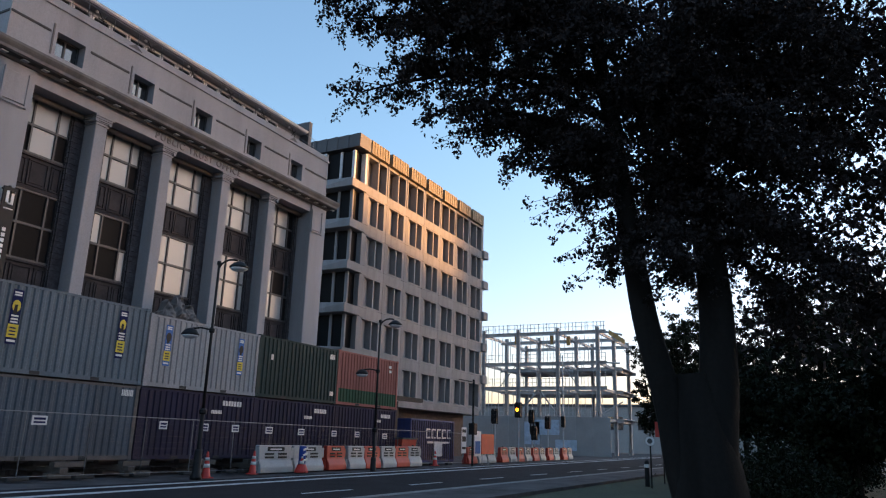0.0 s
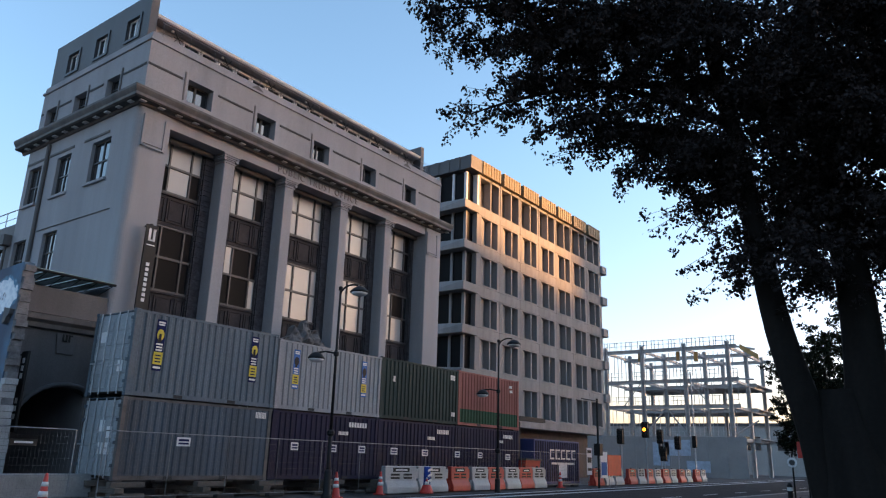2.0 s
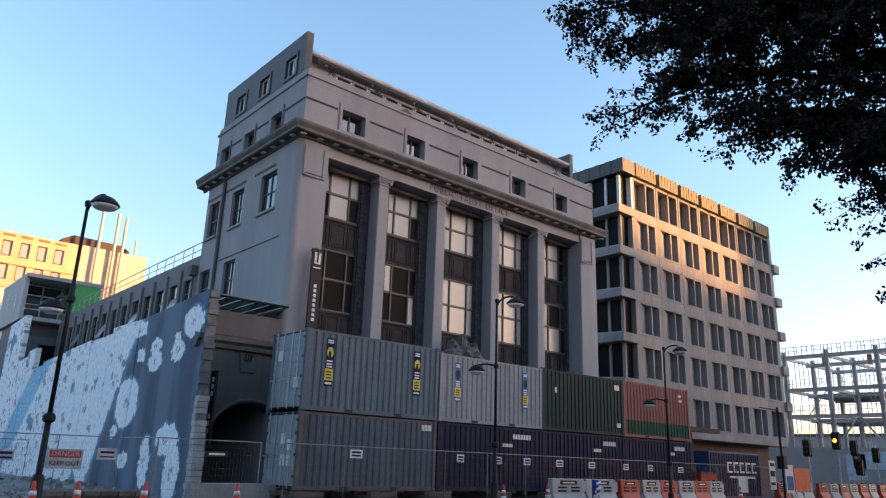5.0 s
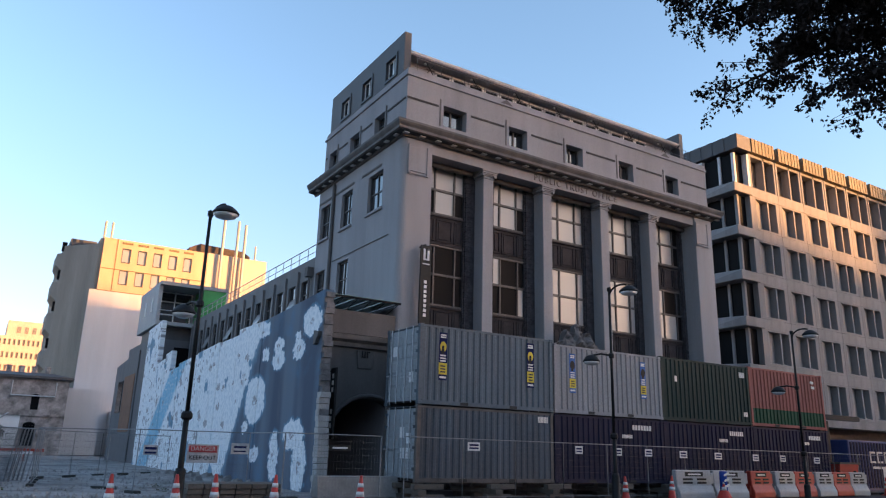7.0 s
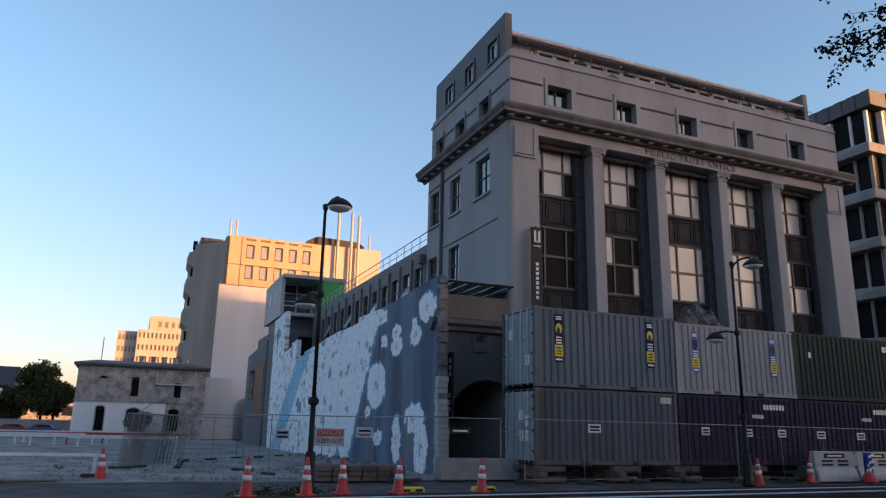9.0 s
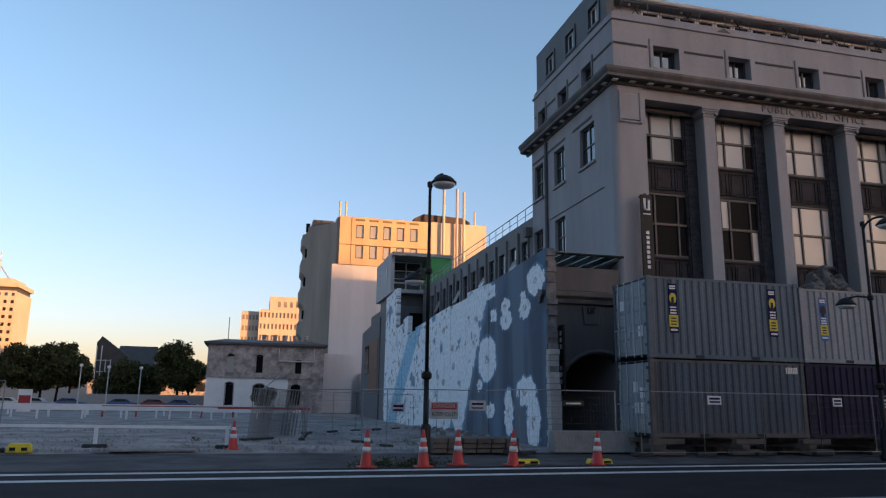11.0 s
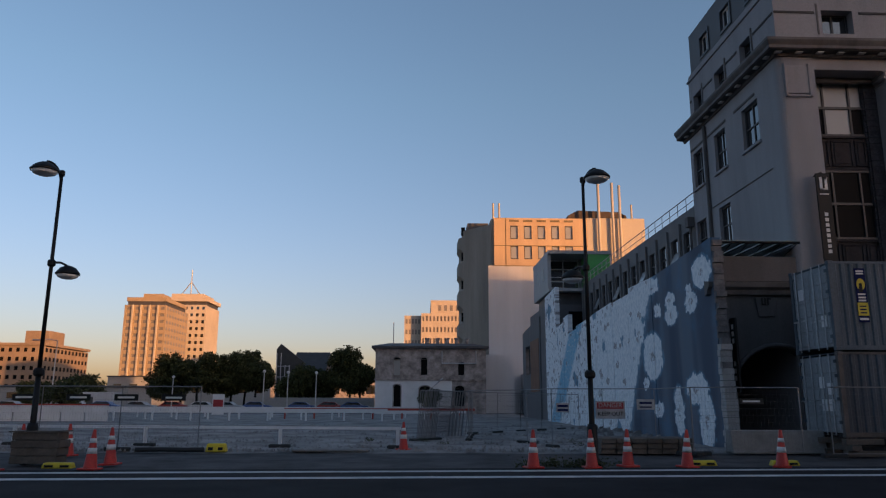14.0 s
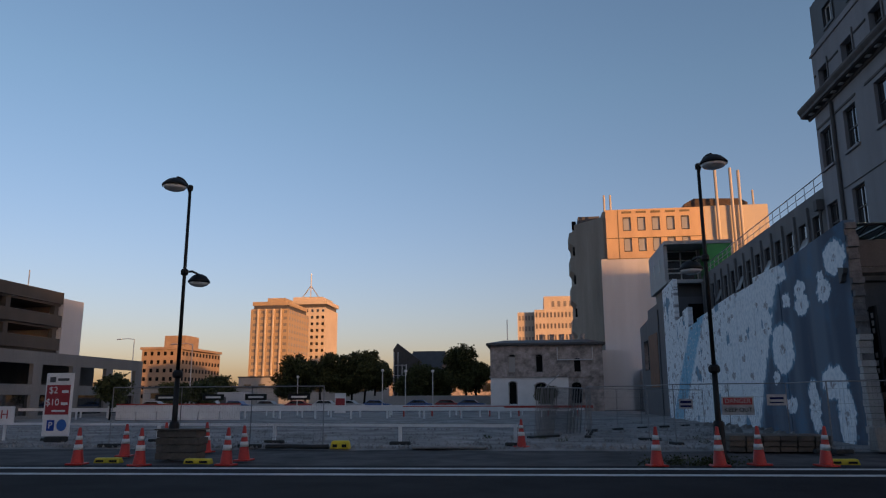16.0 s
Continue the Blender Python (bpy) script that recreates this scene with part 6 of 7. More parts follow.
# stepped grey left flank with oriels
part("flank", Shape().hexa([(6.6, BY + 5, 0), (10.48, BY + 0.4, 0), (10.48, BY + 18, 0), (6.6, BY + 18, 0)], [(6.6, BY + 5, 27.6), (10.48, BY + 0.4, 27.6), (10.48, BY + 18, 27.6), (6.6, BY + 18, 27.6)]), GREYSTONE, pale, "brown-grey concrete flank")
part("flank_cap", B(7.2, BY + 4, 27.6, 10.4, BY + 16, 28.6), SLATE, pale)
for k, (z0, z1) in enumerate(((6.0, 8.4), (10.6, 13.2), (15.3, 18.2), (19.9, 22.6), (24.2, 26.6))):
    part("oriel", Shape().hexa([(5.9, BY + 6, z0 + 0.8), (6.62, BY + 5.0, z0), (6.62, BY + 12, z0), (5.9, BY + 11, z0 + 0.8)], [(5.9, BY + 6, z1), (6.62, BY + 5.0, z1), (6.62, BY + 12, z1), (5.9, BY + 11, z1)]), GREYSTONE, pale, "projecting concrete oriel")
    part("oriel_window", B(6.3, BY + 5.15, z1 - 1.9 + 2.2, 6.9, BY + 5.6, z1 + 1.6), GLASS_DARK, pale)
part("annex", Shape().box(9.0, BY - 3, 0, 13.2, BY - 0.05, 8.0).box(14.5, BY - 4, 0, 19, BY - 0.05, 5.4).box(14.5, BY - 4.2, 4.2, 19.2, BY - 4, 4.5), WHITEWALL, pale, "low rendered annex")

# ---- old two-storey stone house, half painted ----
OLDSTONE = mat("weathered_mauve_stone", (0.32, 0.275, 0.26), 0.9, 0.6, 1.3, 10, 0.3)
HY = 95.0
LIMEWASH = mat("bright_white_house_paint", (0.66, 0.65, 0.65), 0.8, 0.12, 0.6, 12, 0.1)
old = thing("old_house", "derelict two-storey stone house painted white below", "house", (0, HY, 0))
HW1 = [(-3.3, -2.5, 4.9, 6.9), (0.2, 1.0, 4.9, 6.9), (5.0, 5.8, 4.9, 6.4)]
HW0 = [(-3.3, -2.4, 0.9, 3.4), (0.0, 1.4, 1.6, 3.1), (4.6, 5.8, 1.0, 3.2)]
part("upper_wall", wall_with_holes("y", HY, HY + 0.5, -5.7, 8.6, 4.3, 8.3, HW1), OLDSTONE, old, "weathered mauve stone upper storey")
part("lower_wall", wall_with_holes("y", HY, HY + 0.5, -5.7, 4.2, 0, 4.3, HW0[:2]), LIMEWASH, old, "white painted lower storey")
part("lower_wall", wall_with_holes("y", HY, HY + 0.5, 4.2, 8.6, 0, 4.3, HW0[2:]), OLDSTONE, old)
part("string_course", B(-5.85, HY - 0.15, 4.2, 8.6, HY - 0.003, 4.4), OLDSTONE, old)
part("side_wall", B(-5.7, HY + 0.5, 0, -5.2, HY + 12, 8.3), OLDSTONE, old)
part("eaves_slab", Shape().box(-6.2, HY - 0.5, 8.3, 9.0, HY + 12, 8.6), SLATE, old, bevel=0.04)
part("roof", Shape().hexa([(-6.2, HY - 0.5, 8.6), (9, HY - 0.5, 8.6), (9, HY + 12, 8.6), (-6.2, HY + 12, 8.6)], [(-4, HY + 3, 9.2), (7, HY + 3, 9.2), (7, HY + 9, 9.2), (-4, HY + 9, 9.2)]), SLATE, old, "low grey roof")
for x in (1.0, 2.4, 3.7, 5.0, 6.4):
    part("chimney_pot", Shape().lathe([(0.28, 9.0), (0.28, 9.8), (0.34, 9.85), (0.34, 10.0)], (x, HY + 4, 0), 10), OLDSTONE, old)
for a, b, c, d in HW1 + HW0:
    w = part("window", B(a, HY + 0.3, c, b, HY + 0.33, d), GLASS_DARK if c < 2 or a > 0 else PALE_PANE, old)
    fr = Shape().box(a - 0.12, HY - 0.06, c - 0.1, a, HY - 0.003, d).box(b, HY - 0.06, c - 0.1, b + 0.12, HY - 0.003, d)
    n = 8
    for i in range(n):
        g0, g1 = math.pi * i / n, math.pi * (i + 1) / n
        cx, r = (a + b) / 2, (b - a) / 2 + 0.1
        fr.tube((cx - r * math.cos(g0), HY - 0.03, d + r * 0.6 * math.sin(g0)), (cx - r * math.cos(g1), HY - 0.03, d + r * 0.6 * math.sin(g1)), 0.08, seg=5)
    part("window_surround", fr, OLDSTONE, w)
    part("arched_head", Shape().extrude([(cx_, z_) for cx_, z_ in [((a + b) / 2 - (b - a) / 2 * math.cos(math.pi * i / 10), d + (b - a) / 2 * 0.6 * math.sin(math.pi * i / 10)) for i in range(11)]], "y", HY - 0.012, HY - 0.004), GLASS_DARK, w)
part("pipes", Shape().path([(2.9, HY - 0.2, 8.0), (2.9, HY - 0.2, 6.4), (7.3, HY - 0.2, 6.4), (7.3, HY - 0.2, 8.0)], 0.09).path([(1.2, HY - 0.3, 2.9), (3.0, HY - 0.3, 4.5)], 0.07), STEEL, old)
part("flagpole", Shape().tube((-3.6, HY + 5, 9), (-3.6, HY + 5, 12.2), 0.06), STEEL, old)

# ---- small modern building with a green-sided roof box ----
GY = 62.0
modern = thing("modern_annex", "grey modern building with a green-sided roof box", "building", (13, GY, 0))
ANNEX = mat("mid_grey_cladding", (0.26, 0.28, 0.3), 0.6, 0.15, 0.5, streak=True)
ANNEX_D = mat("charcoal_render", (0.1, 0.1, 0.11), 0.75, 0.25, 0.6, streak=True)
part("body", Shape().box(11.0, GY, 0, 17.5, GY + 10, 9.8), ANNEX_D, modern)
part("lower_body", Shape().hexa([(10.9, GY + 4, 0), (11.0, GY + 4, 0), (11.0, GY + 15, 0), (10.9, GY + 15, 0)], [(10.9, GY + 4, 9.2), (11.0, GY + 4, 9.2), (11.0, GY + 15, 8.6), (10.9, GY + 15, 8.6)]).box(11.0, GY + 10, 0, 17, GY + 15, 8.5), ANNEX_D, modern)
part("terracotta", B(10.85, GY + 4.6, 2.5, 10.89, GY + 9.5, 7.3), TERRACOTTA, modern)
part("side_window", B(10.83, GY + 10, 4.2, 10.89, GY + 12.5, 7.0), GLASS, modern)
part("dark_opening", B(12.8, GY - 0.03, 7.2, 14.4, GY - 0.003, 9.2), GLASS_DARK, modern)
box = part("roof_box", Shape().box(11.1, GY + 0.1, 11.2, 11.4, GY + 8, 14.2).box(11.1, GY - 0.4, 14.2, 16.6, GY + 8.2, 14.5).box(11.1, GY - 0.4, 10.9, 16.6, GY + 8, 11.2).box(11.4, GY + 2.5, 11.2, 16.4, GY + 2.7, 14.2), ANNEX, modern, "grey roof-top box")
part("green_side", B(14.6, GY - 0.3, 11.2, 16.5, GY + 2.5, 14.2), GREEN, box, "bright green side panel")
part("support", Shape().box(11.4, GY + 0.5, 9.8, 16.2, GY + 7, 10.9), SLATE, box)
fr = Shape()
for x in (11.5, 12.9, 14.3):
    fr.box(x - 0.05, GY + 2.35, 11.2, x + 0.05, GY + 2.45, 14.2)
for z in (12.2, 13.3, 14.1):
    fr.box(11.5, GY + 2.35, z - 0.05, 14.3, GY + 2.45, z + 0.05)
part("glazing_bars", fr, FRAME_PALE, box)
part("pane", B(11.5, GY + 2.46, 11.2, 14.4, GY + 2.49, 14.2), GLASS, box)
part("balcony_rail", Shape().tube((11.2, GY - 0.35, 12.1), (14.6, GY - 0.35, 12.1), 0.03).tube((11.2, GY - 0.35, 11.7), (14.6, GY - 0.35, 11.7), 0.02), STEEL, box)
for y in (GY + 2.2, GY + 5.0):
    part("slot_window", B(11.06, y, 12.2, 11.099, y + 0.35, 13.4), PALE_PANE, box)


def slab_tower(name, label, x0, x1, y, depth, H, m, floors, cols, m2=None, base=0.0, side=0, win=None, z0=3.0):
    """A far building whose windows are recessed panes in rows."""
    ob = thing(name, label, "building", (x0, y, 0))
    fh = (H - z0) / floors
    cw = (x1 - x0) / cols
    hs = [(x0 + i * cw + cw * 0.25, x0 + i * cw + cw * 0.75, z0 + k * fh + fh * 0.3, z0 + k * fh + fh * 0.75) for i in range(cols) for k in range(floors)]
    part("front_wall", wall_with_holes("y", y, y + 0.4, x0, x1, 0, H, hs), m, ob)
    sh = Shape().box(x0, y + 0.4, 0, x1, y + depth, H - 0.3)
    part("body", sh, m2 or m, ob)
    pane = Shape().box(0, 0, 0, cw * 0.5, 0.03, fh * 0.45).mesh("pane", win or GLASS)
    for a, b, c, d in hs:
        share("pane", pane, ob, (a, y + 0.3, c))
    if side:
        n = max(2, int(depth / cw))
        spane = Shape().box(0, 0, 0, 0.06, depth / n * 0.5, fh * 0.45).mesh("pane", win or GLASS)
        for i in range(n):
            for k in range(floors):
                share("pane", spane, ob, ((x1 - 0.02 if side > 0 else x0 - 0.04), y + depth * (i + 0.25) / n, z0 + (k + 0.3) * fh))
    return ob


TOWER = mat("tan_tower_concrete", (0.35, 0.265, 0.18), 0.8, 0.15, 0.1, 5, 0, streak=True)
TOWER2 = mat("pale_tower_concrete", (0.47, 0.4, 0.33), 0.8, 0.12, 0.1, 5, 0)
FARGREY = mat("far_grey_concrete", (0.3, 0.29, 0.28), 0.85, 0.15, 0.1, 5, 0)
PALEWIN = mat("curtained_far_window", (0.2, 0.18, 0.165), 0.4, 0.3, 0.5, 4, 0)
tw = slab_tower("hotel_tower", "tan hotel tower with rows of pale windows", -121, -104, 300, 28, 40, TOWER, 12, 5, side=1, win=PALEWIN, z0=7)
part("crown", Shape().box(-120.5, 300.4, 41.6, -104.5, 327, 43.2).box(-116, 306, 43.2, -108, 316, 45.5), TOWER, tw)
part("crown_band", B(-120, 300.6, 40, -105, 327, 41.6), SLATE, tw, "dark recessed top storey")
part("fin", Shape().box(-117.9, 299.3, 7, -117.3, 299.99, 40).box(-114.5, 299.3, 7, -113.9, 299.99, 40).box(-111.1, 299.3, 7, -110.5, 299.99, 40).box(-107.7, 299.3, 7, -107.1, 299.99, 40), TOWER2, tw)
part("podium", B(-126, 296, 0, -98, 299.2, 7), TOWER2, tw)
t2 = slab_tower("pale_tower", "pale office tower with a roof mast", -120, -101, 345, 22, 46, TOWER2, 13, 7, z0=4)
part("crown", Shape().box(-120.6, 344.4, 47.6, -100.4, 367, 49.4).box(-118, 346, 49.4, -103, 364, 51.4), TOWER2, t2)
part("crown_band", B(-119.6, 345.5, 46, -101.5, 366, 47.6), SLATE, t2)
part("roof_mast", Shape().tube((-111, 352, 51), (-111, 352, 64), 0.28).tube((-116, 352, 51), (-111, 352, 58), 0.25).tube((-106, 352, 51), (-111, 352, 58), 0.25), STEEL, t2, "pyramid roof mast")
BROWN = mat("brown_office_concrete", (0.27, 0.195, 0.14), 0.8, 0.2, 0.2, 5, 0)
of = slab_tower("brown_office", "five-storey brown office block with a roof house", -130, -116, 230, 30, 18.2, BROWN, 6, 6, BROWN, side=1, win=GLASS_DARK, z0=1.5)
part("eaves_slab", B(-130.5, 229.5, 18.2, -115.5, 260.5, 19.0), BROWN, of)
part("roof_house", B(-125.5, 236, 19.0, -118, 246, 23.3), BROWN, of)
f2 = slab_tower("far_office", "pale seven-storey office behind the old house", 0.4, 28, 230, 26, 29, TOWER2, 8, 24, z0=1.0, win=PALEWIN)
part("left_wing", B(-5, 233, 0, 0.35, 256, 28.6), TOWER2, f2)
wing_pane = Shape().box(0, 0, 0, 0.62, 0.05, 1.5).mesh("pane", PALEWIN)
for k in range(8):
    for i in range(5):
        share("pane", wing_pane, f2, (-4.6 + i * 1.0, 232.95, 2.2 + k * 3.4))
part("upper_storey", B(3.5, 236, 29, 28, 254, 34), TOWER2, f2)
for i in range(9):
    part("pane", B(6 + i * 1.9, 235.9, 30.6, 6.9 + i * 1.9, 235.99, 32.4), PALEWIN, f2)

# church with a broken gable
SHINGLE = mat("dark_slate_roof", (0.045, 0.043, 0.044), 0.7, 0.25, 1.0, 8, 0.1)
ch = thing("church", "damaged stone church with a steep slate roof", "church", (-22, 140, 0))
part("nave", B(-25.5, 142.2, 0, -18.3, 160, 5), OLDSTONE, ch)
part("roof", Shape().extrude([(139.5, 5), (160.5, 5), (150, 11.3)], "x", -25, -18.2), SHINGLE, ch, "steep slate roof")
part("broken_gable", Shape().extrude([(-27.2, 0), (-22.0, 0), (-22.0, 8.9), (-26.6, 12.3), (-27.4, 11.2)], "y", 141, 142), SHINGLE, ch, "tall broken gable in dark slate")
sc = Shape()
for x in (-27.0, -26.2, -25.4, -24.6):
    sc.tube((x, 139.6, 0), (x, 139.6, 10.5 if x < -25.5 else 8.2), 0.09)
for z in (2, 4, 6, 8):
    sc.tube((-27, 139.6, z), (-24.6, 139.6, z), 0.07)
part("scaffold", sc, STEEL, ch, "steel props against the gable")

# multi-storey car park and its low front range
CP = mat("brown_car_park_concrete", (0.075, 0.066, 0.058), 0.85, 0.25, 0.3, 8, 0.1, streak=True)
cp = thing("car_park", "dark multi-storey car park with open decks", "car park", (-60, 60, 0))
for k in range(4):
    z = 4.6 + k * 2.7
    part("deck_wall", Shape().box(-55.3, 20, z, -55, 79, z + 1.35).box(-85, 20, z - 0.25, -55.31, 79, z), CP, cp, "brown concrete deck parapet")
for y in range(22, 80, 8):
    part("column", B(-55.9, y, 0, -55.32, y + 0.7, 13.2), CP, cp)
part("end_wall", B(-62, 79, 0, -54.9, 82.8, 13.4), WHITEWALL, cp, "pale blank stair tower")
part("back_wall", B(-86, 20, 0, -85, 79, 13), CP, cp)
part("roof_pole", Shape().tube((-56, 74, 13), (-56, 74, 16), 0.06), STEEL, cp)
PALECON = mat("pale_painted_concrete", (0.19, 0.19, 0.19), 0.8, 0.2, 0.4, 8, 0.1, streak=True)
shop = thing("low_range", "low pale concrete shop range with dark bays", "building", (-44, 60, 0))
shops = [(22 + i * 5.6, 26.4 + i * 5.6) for i in range(10)]
part("front", wall_with_holes("x", -44.4, -44, 20, 78.2, 0, 5.9, [(a, b, z, z + 1.8) for a, b in shops for z in (0.3, 3.0)]), PALECON, shop)
part("roof", B(-54, 20, 5.6, -44.41, 78, 5.85), PALECON, shop)
part("interior", B(-50, 20, 0, -49.7, 78, 5.6), SLATE, shop)
for a, b in shops:
    part("pane", B(-44.3, a, 0.3, -44.27, b, 2.1), GLASS, shop)
part("floor_slab", B(-49.7, 20, 2.2, -44.41, 78, 2.6), PALECON, shop)


# ---- foliage ----
def leaf_material(name, color, rough=0.6):
    m = bpy.data.materials.new(name)
    m.use_nodes = True
    t = m.node_tree
    b = t.nodes["Principled BSDF"]
    b.inputs["Roughness"].default_value = rough
    b.inputs["Specular IOR Level"].default_value = 0.08
    g = t.nodes.new("ShaderNodeNewGeometry")
    r = t.nodes.new("ShaderNodeValToRGB")
    r.color_ramp.elements[0].color = (*[c * 0.5 for c in color], 1)
    r.color_ramp.elements[1].color = (*[c * 1.5 for c in color], 1)
    t.links.new(g.outputs["Random Per Island"], r.inputs[0])
    t.links.new(r.outputs[0], b.inputs["Base Color"])
    return m


def leaves_mesh(name, centres, size, material, seed, per=1, spread=0.0, droop=0.0):
    """Pointed leaves, four-cornered and slightly folded, scattered round given centres."""
    rs = np.random.RandomState(seed)
    c = np.repeat(np.asarray(centres, float), per, axis=0)
    n = len(c)
    c = c + rs.normal(0, 1, (n, 3)) * np.array([spread, spread, spread * (0.6 + droop)])
    d = rs.normal(0, 1, (n, 3)) + np.array([0, 0, -0.5])
    d /= np.linalg.norm(d, axis=1)[:, None]
    s = np.cross(d, rs.normal(0, 1, (n, 3)))
    s /= np.linalg.norm(s, axis=1)[:, None]
    L = (size * rs.uniform(0.6, 1.3, n))[:, None]
    v = np.stack([c, c + d * L * 0.45 + s * L * 0.32, c + d * L, c + d * L * 0.45 - s * L * 0.32], 1).reshape(-1, 3)
    me = bpy.data.meshes.new(name)
    me.vertices.add(len(v))
    me.vertices.foreach_set("co", v.ravel())
    me.loops.add(4 * n)
    me.loops.foreach_set("vertex_index", np.arange(4 * n))
    me.polygons.add(n)
    me.polygons.foreach_set("loop_start", np.arange(n) * 4)
    me.polygons.foreach_set("loop_total", np.full(n, 4))
    me.update()
    me.validate()
    me.materials.append(material)
    return me


BARK = mat("dark_smooth_bark", (0.012, 0.010, 0.009), 0.9, 0.4, 2.5, 14, 0.5, streak=True, spec=0.15)
BEECH = leaf_material("copper_beech_leaf", (0.022, 0.017, 0.017))
OAK = leaf_material("dark_green_leaf", (0.05, 0.056, 0.024))


def away(az, tan, d):
    """A place by bearing from the street's cross direction, rise and distance from the viewer's spot."""
    a = radians(az)
    return Vector((d * math.sin(a), d * math.cos(a), EYE + tan * d))


beech = thing("beech_tree", "large dark copper beech with two leaning trunks", "tree", (13.8, 1.9, 0))
t_left = [Vector((13.7, 1.95, -0.1)), away(80.6, -0.03, 13.7), away(79.9, 0.05, 13.6), away(78.4, 0.165, 13.4), away(77.4, 0.3, 13.2), away(76.6, 0.42, 13.0), away(75, 0.62, 12.6)]
t_right = [Vector((13.85, 1.55, -0.1)), away(82.9, -0.02, 13.8), away(83.4, 0.08, 13.8), away(83.5, 0.2, 13.9), away(82.9, 0.36, 14), away(82.4, 0.55, 14.1), away(83, 0.9, 14.2)]


def smooth_line(p, n=6):
    """Points along a soft curve through the given ones."""
    q = [p[0] * 2 - p[1], *p, p[-1] * 2 - p[-2]]
    res = []
    for i in range(1, len(q) - 2):
        for k in range(n):
            u = k / n
            res.append(0.5 * (2 * q[i] + (q[i + 1] - q[i - 1]) * u + (2 * q[i - 1] - 5 * q[i] + 4 * q[i + 1] - q[i + 2]) * u * u + (3 * q[i] - q[i - 1] - 3 * q[i + 1] + q[i + 2]) * u ** 3))
    return res + [p[-1]]


t_left, t_right = smooth_line(t_left), smooth_line(t_right)
part("trunk", Shape().path(t_left, 0.33, 0.12, 14), BARK, beech, "leaning dark trunk", smooth=True)
part("trunk", Shape().path(t_right, 0.43, 0.15, 14), BARK, beech, "upright dark trunk", smooth=True)
part("trunk", Shape().path(smooth_line([Vector((13.75, 1.8, -0.1)), Vector((13.68, 1.88, 1.2)), Vector((13.58, 2.0, 2.2)), Vector((13.55, 2.03, 2.8))]), 0.74, 0.3, 16), BARK, beech, "thick fused base of the two trunks", smooth=True)
part("root_flare", Shape().lathe([(1.0, -0.1), (0.78, 0.1), (0.6, 0.4), (0.45, 0.9)], (13.8, 1.75, 0), 16), BARK, beech, smooth=True)
BOUGHS = [(77, 0.55, 13, 72.5, 0.54, 12.3), (76.5, 0.5, 13, 74, 0.49, 12.2), (76, 0.62, 12.6, 59, 0.62, 11), (76, 0.6, 12.6, 61, 0.58, 11.2),
         (82, 0.5, 14, 79, 0.43, 13.0), (82, 0.45, 14, 80.2, 0.35, 13.2), (82.5, 0.4, 14, 79.6, 0.29, 13.4), (82, 0.55, 14, 77.5, 0.52, 13.2), (82.5, 0.36, 14, 81, 0.23, 13.5), 
         (75, 0.6, 12.6, 51.2, 0.68, 11.0), (75, 0.6, 12.6, 53.6, 0.62, 11.2), (76.6, 0.5, 13, 55.2, 0.5, 11.2), (76.6, 0.45, 13, 59.8, 0.565, 11.5), (76.6, 0.42, 13, 62.8, 0.485, 11.6), (77, 0.4, 13, 65.5, 0.455, 12.0),
         (77, 0.35, 13.1, 69, 0.445, 12.2), (77.2, 0.33, 13.1, 72, 0.385, 12.4), (77.5, 0.33, 13.2, 73.6, 0.34, 12.5), (77.5, 0.3, 13.2, 76.6, 0.25, 12.7), (78.5, 0.3, 13.2, 80.5, 0.26, 12.0), (76, 0.6, 12.6, 57.3, 0.72, 10.6),
         (76, 0.62, 12.6, 62, 0.645, 10.8), (76, 0.6, 12.6, 66, 0.605, 11.5), (76, 0.62, 12.6, 70, 0.565, 11.5), (76, 0.7, 12.6, 61.3, 0.9, 10.6), (76, 0.7, 12.6, 68, 0.8, 11.2), (78, 0.6, 13, 74, 0.6, 11.3),
         (82, 0.5, 14, 78, 0.5, 11.6), (82.5, 0.5, 14, 86, 0.45, 12.2), (82.5, 0.4, 14, 90, 0.36, 13.0), (83, 0.35, 14, 87, 0.28, 13.0), (83, 0.3, 14, 92, 0.22, 13.4), (83, 0.6, 14, 84, 0.62, 11.5),
         (83, 0.6, 14, 93, 0.55, 12.5), (83, 0.5, 14, 97, 0.42, 13.5), (83, 0.4, 14, 98, 0.28, 14), (83, 0.35, 14, 95, 0.15, 15), (83, 0.8, 14, 80, 0.9, 11.5), (83, 0.8, 14, 90, 0.85, 12),
         (83, 0.28, 14, 88.5, 0.16, 14.5), (83, 0.6, 14, 100, 0.7, 14), (76.5, 0.36, 13.1, 74, 0.42, 11.8), (83, 0.6, 14, 105, 0.4, 16), (83, 0.5, 14.2, 84, 0.4, 18), (83, 0.5, 14.2, 92, 0.6, 19),
         (76, 0.6, 12.6, 70, 0.7, 17), (83, 0.6, 14, 88, 0.75, 13), (83, 0.5, 14, 91, 0.5, 16), (83, 0.6, 14, 95, 0.75, 14), (83, 0.6, 14, 86, 0.55, 17), (83, 0.7, 14, 98, 0.6, 16),
         (83, 0.45, 14, 94, 0.38, 16), (83, 0.5, 14, 101, 0.5, 17), (82, 0.7, 14, 78, 0.75, 16), (82, 0.6, 14, 80, 0.45, 17), (83, 0.4, 14, 88, 0.4, 12), (76, 0.6, 13, 72, 0.62, 14.5),
         (76, 0.6, 13, 66, 0.72, 13.5)]
twig_pts = []
rng = random.Random(11)
